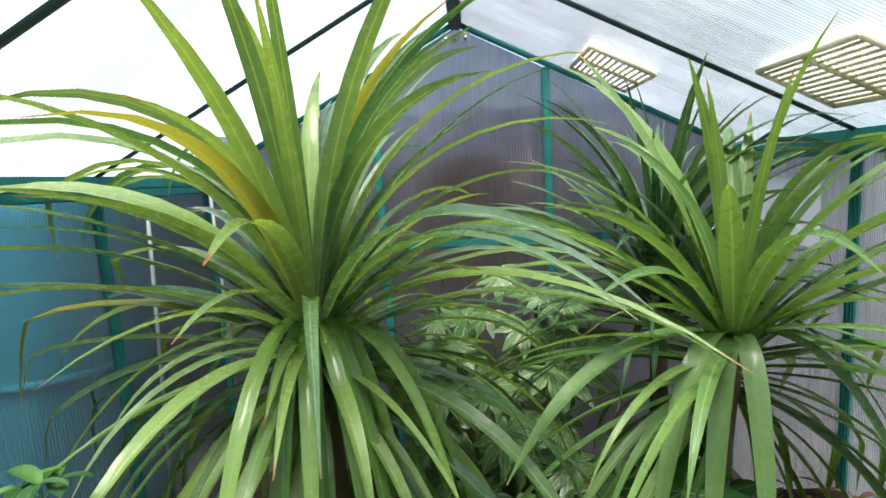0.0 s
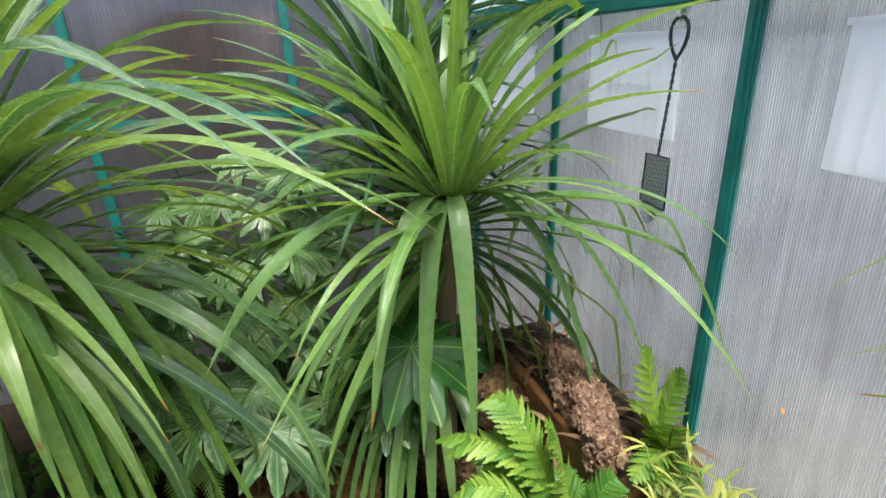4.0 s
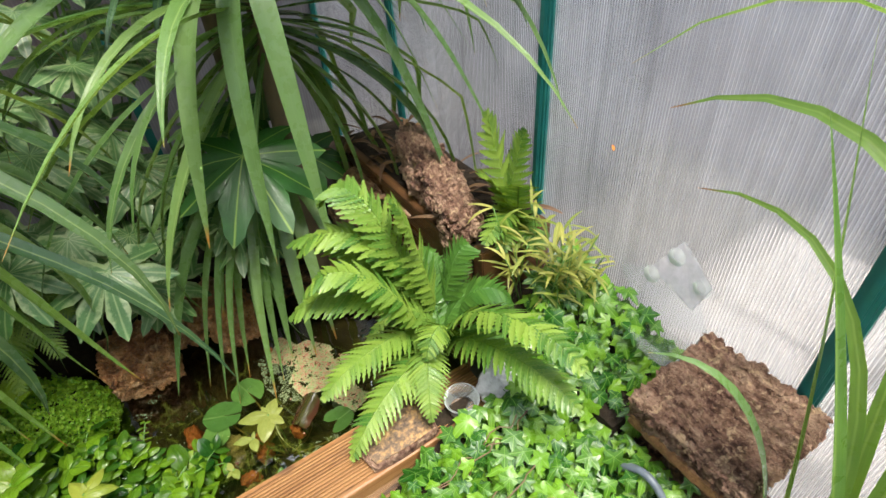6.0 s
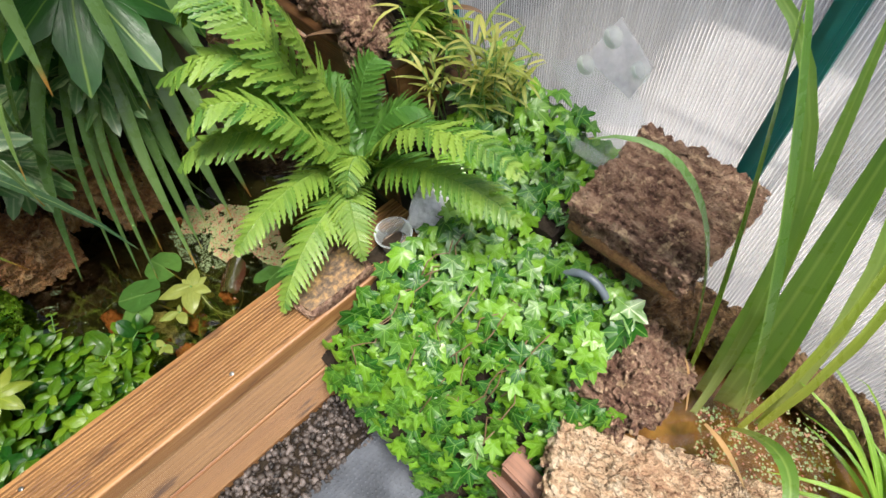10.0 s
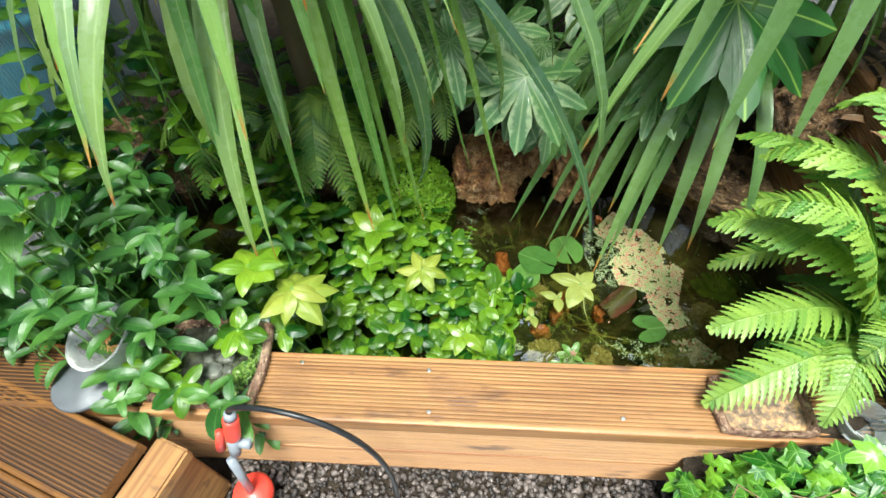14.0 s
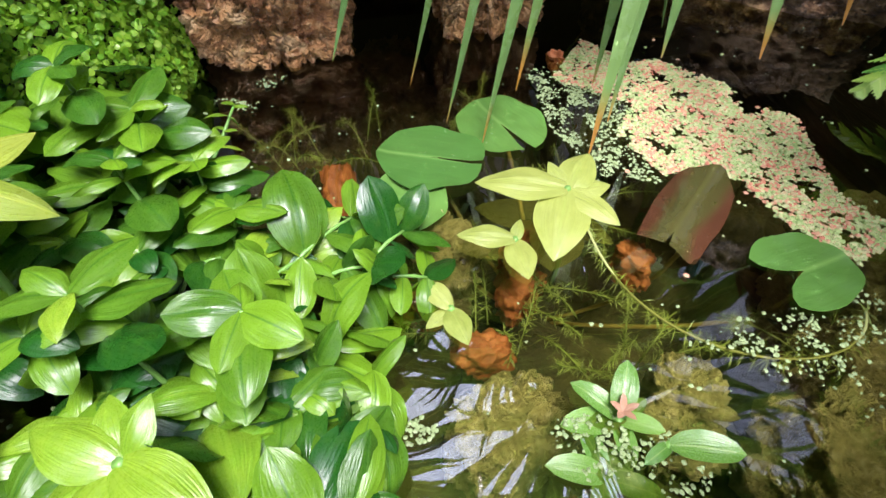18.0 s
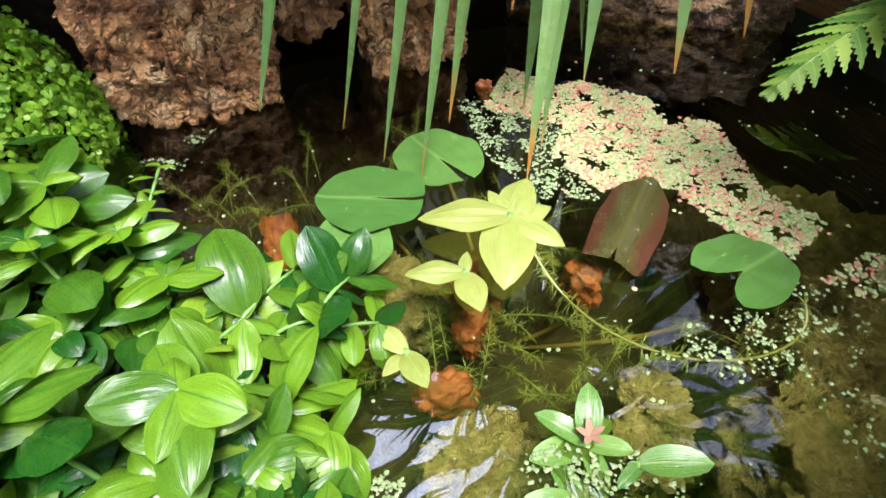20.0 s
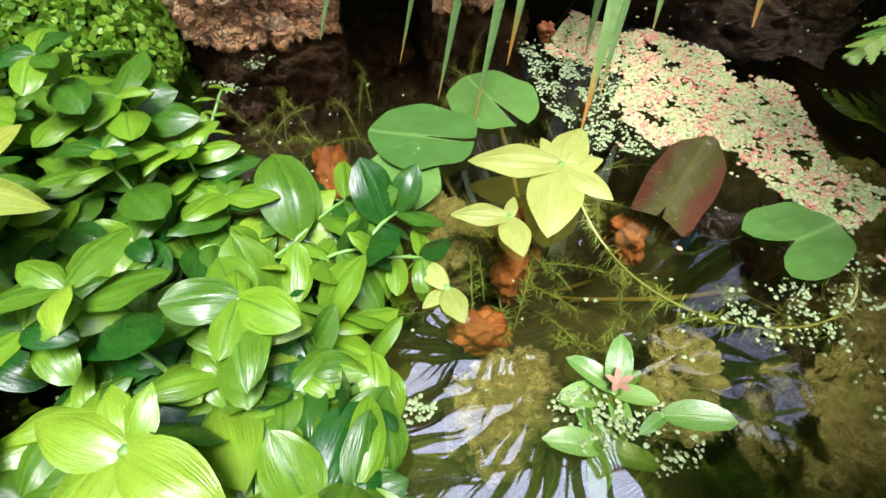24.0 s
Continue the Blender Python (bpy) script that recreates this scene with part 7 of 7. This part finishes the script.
DEBRIS = rough_material("wet_debris", [(0.35, (0.05, 0.035, 0.025)), (0.48, (0.18, 0.12, 0.08)), (0.58, (0.42, 0.25, 0.11)), (0.72, (0.6, 0.4, 0.2))], 110, 0.35, 0.6, 0.006, 0, (1, 1, 1), 0.5)
bark_tray(0.475, 0.445, 0.615, 0.535, 0.283, "bark-rimmed tray of wet debris on the decking", DEBRIS)
moss_tray = bark_tray(-0.40, 0.45, -0.225, 0.60, 0.283, "bark-rimmed tray with dark water and moss", rough_material("dark_wet_moss", [(0.35, (0.012, 0.013, 0.009)), (0.55, (0.035, 0.04, 0.02)), (0.75, (0.1, 0.11, 0.05))], 40, 0.3, 0.8, 0.01, 0, (1, 1, 1), 0.5))
r18 = random.Random(77)
clumps = []
for cx, cy, rad, many in ((-0.254, 0.508, 0.02, 300), (-0.272, 0.485, 0.02, 260), (-0.3, 0.47, 0.012, 100), (-0.245, 0.545, 0.014, 200), (-0.375, 0.5, 0.012, 120)):
    for i in range(many):
        a, d = r18.uniform(0, 6.28), rad * math.sqrt(r18.random()) * r18.uniform(0.7, 1.25)
        h = 0.009 * max(0.0, 1 - (d / rad) ** 2)
        clumps.append((DISC, leaf_pose((cx + d * math.cos(a), cy + d * math.sin(a), 0.292 + h + r18.uniform(0, 0.004)), spread(r18, 1), Vector((0, 0, 1)) + spread(r18, 0.6), r18.uniform(0.0014, 0.0036))))
part("moss", merged(clumps), leaf_material("tray_moss", (0.05, 0.13, 0.02), (0.2, 0.32, 0.05), (0.15, 0.25, 0.03), None, 0.05, 4, 0.4, 0.2, None, 0.8), moss_tray, "tiny green moss leaves", kind="stuff")
for x, y, q in ((-0.309, 0.51, 0.016), (-0.295, 0.535, 0.013), (-0.33, 0.49, 0.011), (-0.285, 0.512, 0.009), (-0.322, 0.53, 0.008)):
    lump(x - q, y - q * 0.8, 0.284, x + q, y + q * 0.8, 0.293 + q * 0.4, 0.003, 60, rough_material("wet_grey_stone", [(0.3, (0.03, 0.032, 0.026)), (0.55, (0.1, 0.105, 0.085)), (0.75, (0.22, 0.22, 0.18))], 60, 0.25, 0.5, 0.004), moss_tray, "stone", 8, "", None, 0.8, x * 40)
spray((-0.27, 0.562, 0.335), (-0.26, 0.62, 0.03), [(-100, 0.048, -0.15), (-55, 0.05, -0.2), (-10, 0.052, -0.1), (45, 0.046, 0.1), (170, 0.052, -0.25), (-150, 0.05, -0.2), (100, 0.045, 0.5)], "glossy dark green rosette leaning over the tray", OVAL, "creeping_plant", "tray shoots")
spray((-0.216, 0.593, 0.285), (-0.2, 0.63, 0.03), [(-70, 0.042, -0.3), (0, 0.045, -0.1), (120, 0.045, 0.1), (200, 0.04, 0.0)], "dark green shoot beside the decking", OVAL, "creeping_plant", "tray shoots")
spray((-0.335, 0.468, 0.325), (-0.36, 0.6, 0.05), [(-20, 0.05, -0.2), (-75, 0.05, -0.35), (-140, 0.05, -0.2), (60, 0.045, 0.1), (150, 0.045, 0.0)], "green shoot hanging over the tray's rim", OVAL, "creeping_plant", "tray shoots")
spray((-0.395, 0.5, 0.33), (-0.42, 0.6, 0.05), [(10, 0.05, -0.1), (-60, 0.05, -0.3), (100, 0.045, 0.1), (180, 0.045, 0.0)], "green shoot lying on the tray's edge", OVAL, "creeping_plant", "tray shoots")

pot = thing("clear_pot", (-0.46, 0.56, 0.283), "clear plastic pot with brown fibre inside", "pot")
part("body", lathe([(0.035, 0), (0.037, 0.003), (0.052, 0.075), (0.056, 0.077), (0.055, 0.081), (0.05, 0.077), (0.034, 0.004)], 30), clear_material("pot_plastic", (0.85, 0.82, 0.78), 0.5), pot, m=pose(-0.455, 0.545, 0.29, 12, -14, 0))
FIBRE = plain_material("coir_fibre", (0.36, 0.18, 0.06), 0.9)
fib = []
for i in range(70):
    a, b = r11.uniform(0, 6.28), r11.uniform(0, 6.28)
    c = Vector((-0.45, 0.542, 0.345))
    q = [c + Vector((0.036 * math.cos(a + k * 0.5) * r11.uniform(0.3, 1), 0.036 * math.sin(a + k * 0.5) * r11.uniform(0.3, 1), r11.uniform(-0.012, 0.012))) for k in range(4)]
    fib.append(tube(bezier(q, 6), 0.0007, 3))
part("fibre", mesh_of(*joined(fib)), FIBRE, pot, "tangled brown coir fibre", kind="stuff")
grey = thing("slate_disc", (-0.52, 0.49, 0.284), "flat grey disc lying on the boards", "disc")
part("disc", lathe([(0.05, 0), (0.053, 0.004), (0.05, 0.009), (0.0, 0.0095)], 30, (-0.515, 0.485, 0.284)), plain_material("grey_slate", (0.09, 0.1, 0.11), 0.5), grey)

# left bench of grooved boards meeting the pond edge
bench = thing("side_bench", (-0.6, 0.4, 0.0), "low bench of grooved brown decking boards beside the pond", "bench")
turn = Matrix.Translation((-0.392, 0.397, 0.252)) @ Matrix.Rotation(radians(-18.5), 4, "Z")
for i in range(4):
    part("board", deck_board(0.47, 0.106, 0.028, 15), (DECK_OLD_SHADED, OLD_GROOVE), bench, m=turn @ Matrix.Translation((-0.47 + 0.0 * i, -0.107 * (i + 1), 0)))
part("end_board", box(0.002, -0.43, -0.03, 0.062, 0.02, 0.0, 0.004), DECK_Y, bench, m=turn)
part("end_face", box(0.01, -0.43, -0.252, 0.04, 0.02, -0.031, 0.004), DECK_Y, bench, m=turn)

# hose connector with a red valve and a black cable
RED = plain_material("red_plastic", (0.75, 0.06, 0.04), 0.35)
GREYP = plain_material("grey_plastic", (0.22, 0.24, 0.27), 0.4)
valve = thing("hose_valve", (-0.25, 0.40, 0.02), "red and grey hose valve with a black hose", "hose valve")
top, low = Vector((-0.222, 0.415, 0.375)), Vector((-0.256, 0.385, 0.22))
ax = (low - top).normalized()
part("grip", tube_mesh([top + ax * t for t in (0.014, 0.018, 0.03, 0.034, 0.046, 0.05, 0.062, 0.066)], [0.0105, 0.012, 0.0112, 0.012, 0.0112, 0.012, 0.0112, 0.0115], 14), RED, valve)
part("collar", tube_mesh([top, top + ax * 0.013], [0.008, 0.0095], 14), GREYP, valve)
part("body", tube_mesh([top + ax * 0.067, top + ax * 0.10, top + ax * 0.12], [0.010, 0.0095, 0.008], 14), GREYP, valve)
part("lever", tube_mesh([top + ax * 0.055 + Vector((-0.02, 0, 0)), top + ax * 0.105 + Vector((-0.022, 0, 0))], [0.006, 0.008], 8), RED, valve)
part("knob", tube_mesh([top + ax * 0.085 + Vector((0.008, 0, 0)), top + ax * 0.083 + Vector((0.026, -0.002, 0))], 0.008, 12), GREYP, valve)
part("foot", tube_mesh([(-0.272, 0.372, 0.1), (-0.272, 0.372, 0.085), (-0.272, 0.372, 0.07)], [0.03, 0.036, 0.034], 20), RED, valve)
part("stand_pipe", tube_mesh([low + Vector((0.0, 0.0, 0.03)), (-0.272, 0.372, 0.09)], 0.007, 10), GREYP, valve)
part("stake", tube_mesh([(-0.272, 0.372, 0.075), (-0.272, 0.372, -0.003)], 0.009, 10), GREYP, valve)
part("hose", tube_mesh(bezier([top, top + Vector((-0.005, 0.0, 0.03)), (-0.15, 0.40, 0.47), (-0.03, 0.39, 0.47), (0.0, 0.385, 0.36), (0.0, 0.38, 0.2), (-0.02, 0.375, 0.02)], 28), 0.004, 8), TUB, valve, "black rubber hose")

# ---- path: rubber mat and gravel ----
mat_ob = part("rubber_mat", box(-0.6, -1.0, -0.003, 0.53, 0.335, 0.006, 0.002), MAT_FLOOR, None)
tagged(mat_ob, "grey dimpled rubber mat on the path", "mat")
dv, df = [], []
for i in range(60):
    for j in range(38):
        x, y = -0.02 + i * 0.009 + 0.0045 * (j % 2), 0.327 - j * 0.0085
        o = len(dv)
        dv += [(x + 0.0026 * math.cos(k * 1.0472), y + 0.0026 * math.sin(k * 1.0472), 0.006) for k in range(6)] + [(x, y, 0.0078)]
        df += [(o + k, o + (k + 1) % 6, o + 6) for k in range(6)]
part("dimple_pattern", mesh_of(dv, df), MAT_FLOOR, mat_ob, "raised dots on the mat", kind="stuff")
STONES = []
for s in range(3):
    bm = bmesh.new()
    bmesh.ops.create_icosphere(bm, subdivisions=1, radius=1)
    for v in bm.verts:
        v.co *= 1 + 0.35 * noise.noise(v.co * 1.3 + Vector((s * 9, 0, 0)))
        v.co.z *= 0.7
    me = bpy.data.meshes.new("gravel")
    bm.to_mesh(me)
    bm.free()
    me.uv_layers.new(name="uv")
    STONES.append(me)
r12 = random.Random(6)
items = []
for i in range(2400):
    x, y = r12.uniform(-0.35, 0.56), r12.uniform(0.325, 0.462)
    q = r12.uniform(0.0035, 0.0085)
    items.append((STONES[i % 3], Matrix.Translation((x, y, q * 0.5)) @ Euler((r12.uniform(0, 6), r12.uniform(0, 6), r12.uniform(0, 6))).to_matrix().to_4x4() @ Matrix.Diagonal((q, q, q, 1))))
gm, gn, gl_, gb = material("loose_gravel")
geo = gn.new("ShaderNodeNewGeometry")
gl_.new(ramp(gn, gl_, geo.outputs["Random Per Island"], [(0.0, (0.012, 0.01, 0.009)), (0.4, (0.045, 0.035, 0.03)), (0.75, (0.1, 0.08, 0.07)), (1.0, (0.2, 0.165, 0.15))]), gb.inputs["Base Color"])
gb.inputs["Roughness"].default_value = 0.6
ob = part("gravel", merged(items), gm, None)
tagged(ob, "strip of small brown-grey gravel beside the decking", "gravel", kind="stuff")

# ---- things on the walls and roof ----
# condensation running down the panes in uneven bands
r16 = random.Random(61)
spots = []
for y_mid, spread_y, z_lo, z_hi, many in ((0.51, 0.03, 0.55, 1.1, 420), (0.34, 0.05, 0.65, 1.1, 170), (0.62, 0.03, 0.6, 1.2, 110), (0.95, 0.08, 0.7, 1.1, 120)):
    for k in range(many):
        spots.append((Vector((XR - 0.0032, r16.gauss(y_mid, spread_y), r16.uniform(z_lo, z_hi))), Vector((-1, 0, 0))))
drops(wall_right, spots, 0.0024, r16)
petal = thing("fallen_petal", (XR - 0.005, 0.512, 0.683), "small orange petal stuck to the wet wall", "petal")
part("blade", mesh_of(*strap([Vector((XR - 0.006, 0.512 + 0.002 * k, 0.678 + 0.003 * k)) for k in range(4)], 0.008, 0.2, "oval")), plain_material("orange_petal", (0.75, 0.25, 0.04), 0.5), petal)
net = thing("aquarium_net", (1.035, 0.865, 0.93), "small black aquarium net hanging by its twisted handle", "net")
WIRE = plain_material("black_wire", (0.02, 0.02, 0.02), 0.4)
hook = Vector((1.045, 0.856, 1.315))
neck = Vector((1.04, 0.852, 1.25))
part("loop", tube_mesh(bezier([neck, neck + Vector((0, 0.045, 0.05)), hook + Vector((0, 0.03, 0.03)), hook + Vector((0, -0.03, 0.03)), neck + Vector((0, -0.045, 0.05)), neck], 20), 0.0035, 6), WIRE, net)
twist = []
for k in range(2):
    pts = []
    for i in range(40):
        s = i / 39
        a = s * 40 + k * math.pi
        pts.append(neck.lerp(Vector((1.037, 0.868, 1.064)), s) + Vector((0.002 * math.cos(a), 0.002 * math.sin(a), 0)))
    twist.append(tube(pts, 0.0017, 5))
part("handle", mesh_of(*joined(twist)), WIRE, net, "twisted wire handle")
c = Vector((1.035, 0.867, 1.008))
ring = [c + Vector((0, dy, dz)) for dy, dz in ((-0.034, 0.057), (0.034, 0.057), (0.038, -0.045), (-0.036, -0.05), (-0.034, 0.057))]
part("frame", tube_mesh(ring, 0.002, 5), WIRE, net)
mesh_lines = []
for i in range(9):
    y = -0.034 + 0.0085 * i
    mesh_lines.append(tube([c + Vector((0, y, 0.056)), c + Vector((-0.012, y, 0.0)), c + Vector((-0.014, y * 0.6, -0.06)), c + Vector((-0.008, y * 0.2, -0.088))], 0.0004, 3))
for i in range(15):
    z = 0.05 - 0.009 * i
    k = 1.0 if z > -0.045 else max(0.2, 1 - (-0.045 - z) * 18)
    mesh_lines.append(tube([c + Vector((0, -0.035 * k, z)), c + Vector((-0.012, 0, z)), c + Vector((0, 0.036 * k, z))], 0.0004, 3))
part("mesh", mesh_of(*joined(mesh_lines)), WIRE, net, "fine black netting")
part("back_mesh", slab("back_mesh", [c + Vector((0.002, -0.033, 0.056)), c + Vector((0.002, 0.033, 0.056)), c + Vector((0.002, 0.036, -0.044)), c + Vector((0.002, 0.0, -0.085)), c + Vector((0.002, -0.034, -0.048))], 0.001, clear_material("dark_gauze", (0.75, 0.75, 0.77), 0.05, 0.6), None).data, None, net, "sheer dark gauze")
for o in [o for o in scene.objects if o.name.startswith("back_mesh") and o.parent is None]:
    bpy.data.objects.remove(o)
hook_ob = thing("suction_hook", (1.052, 0.856, 1.325), "clear suction hook on the wall", "hook")
part("disc", lathe([(0.0, 0.004), (0.012, 0.003), (0.018, 0.0)], 18), CLEAR, hook_ob, m=Matrix.Translation((1.056, 0.856, 1.327)) @ Matrix.Rotation(radians(-90), 4, "Y"))
part("peg", tube_mesh([(1.053, 0.856, 1.331), (1.04, 0.856, 1.327), (1.036, 0.856, 1.337)], 0.004, 8), plain_material("white_plastic", (0.8, 0.8, 0.8), 0.4), hook_ob)

WHITE, wn_, wl_, wb_ = material("white_plastic_panel")
wb_.inputs["Base Color"].default_value, wb_.inputs["Roughness"].default_value = (0.85, 0.86, 0.88, 1), 0.4
wt_ = wn_.new("ShaderNodeBsdfTranslucent")
wt_.inputs["Color"].default_value = (0.97, 0.98, 1.0, 1)
wm_ = wn_.new("ShaderNodeMixShader")
wm_.inputs[0].default_value = 0.9
wl_.new(wb_.outputs[0], wm_.inputs[1])
wl_.new(wt_.outputs[0], wm_.inputs[2])
wl_.new(wm_.outputs[0], wn_["Material Output"].inputs["Surface"])
def white_panel(y0, y1, z0, z1, label):
    p = thing("white_panel", (XR - 0.012, y0, z0), label, "panel", "white panels")
    part("sheet", box(XR - 0.012, y0, z0, XR - 0.008, y1, z1, 0.001), WHITE, p)
    part("rim", box(XR - 0.012, y0 - 0.008, z1, XR - 0.0045, y1 + 0.008, z1 + 0.01), WHITE, p)
    n = 9
    for i in range(n):
        y = y0 + (y1 - y0) * (i + 0.5) / n
        part("rib", box(XR - 0.0078, y - 0.003, z0 + 0.01, XR - 0.0045, y + 0.003, z1 - 0.02), WHITE, p)
    part("rib", box(XR - 0.0078, y0 + (y1 - y0) * 0.25, (z0 + z1) / 2, XR - 0.004, y0 + (y1 - y0) * 0.75, (z0 + z1) / 2 + 0.006), WHITE, p)
white_panel(0.845, 1.147, 1.095, 1.293, "white ribbed plastic panel on the wall")
white_panel(1.43, 1.78, 1.09, 1.275, "white ribbed plastic panel in the far bay")
white_panel(0.24, 0.542, 1.10, 1.295, "white perforated plastic panel in the near bay")

CREAM = plain_material("cream_plastic", (0.62, 0.55, 0.4), 0.5)
def roof_vent(xa, xb, ya, yb, label):
    v = thing("roof_vent", (xa, ya, roof_z(xa)), label, "vent", "roof vents")
    def at(x, y, d):
        return Vector((x, y, roof_z(x) - d))
    def bar(p, q, name, rad=0.006):
        part(name, tube_mesh([p, q], rad, 4), CREAM, v)
    for y in (ya, (ya + yb) / 2, yb):
        bar(at(xa, y, 0.012), at(xb, y, 0.012), "frame_bar", 0.008)
    for x in (xa, xb):
        bar(at(x, ya, 0.012), at(x, yb, 0.012), "frame_bar", 0.008)
    n = 11
    for i in range(1, n):
        x = xa + (xb - xa) * i / n
        bar(at(x, ya, 0.012), at(x, yb, 0.012), "slat", 0.0042)
roof_vent(0.755, 0.925, 0.90, 1.205, "cream slatted vent under the roof sheet")
roof_vent(0.46, 0.64, 1.52, 1.80, "cream slatted vent under the far roof sheet")

DULL = plain_material("dull_aluminium", (0.2, 0.22, 0.23), 0.6, 0.3)
props = thing("aluminium_props", (-0.86, 1.5, 0.0), "two slim aluminium poles leaning in the corner", "poles")
for x0, y0, z0, x1, y1, z1 in ((-0.86, 1.45, 1.28, -0.84, 1.33, 0.2), (-0.8, 1.72, 1.35, -0.76, 1.68, 0.2)):
    part("pole", tube_mesh([(x0, y0, z1), (x1, y1, z0)] if z1 > z0 else [(x1, y1, z1), (x0, y0, z0)], 0.006, 8), DULL, props)

# fallen strap leaves on the high bed
litter = thing("dead_leaves", (0.9, 0.95, 0.46), "brown dead strap leaves lying on the raised bed", "dead leaves", kind="stuff")
r14 = random.Random(15)
BROWN = leaf_material("dead_brown_leaf", (0.08, 0.04, 0.02), (0.26, 0.15, 0.07), (0.3, 0.18, 0.08), None, 0.08, 8, 0.6, 0.1, None, 0.6)
bits = []
for i in range(60):
    x, y = r14.uniform(0.74, 1.02), r14.uniform(0.66, 1.25)
    z = 0.475 + r14.uniform(0.0, 0.03) if x > 0.85 else 0.36 + r14.uniform(0, 0.12)
    a = r14.uniform(0, 6.28)
    d = Vector((math.cos(a), math.sin(a), r14.uniform(-0.3, 0.2))) * r14.uniform(0.05, 0.13)
    p = Vector((x, y, z))
    bits.append(strap(bezier([p, p + d * 0.5 + Vector((0, 0, 0.02)), p + d], 6), r14.uniform(0.008, 0.02), 0.5, "strap", r14.uniform(-1, 1)))
part("leaf_pile", mesh_of(*joined(bits)), BROWN, litter, "dry brown leaves", kind="stuff")
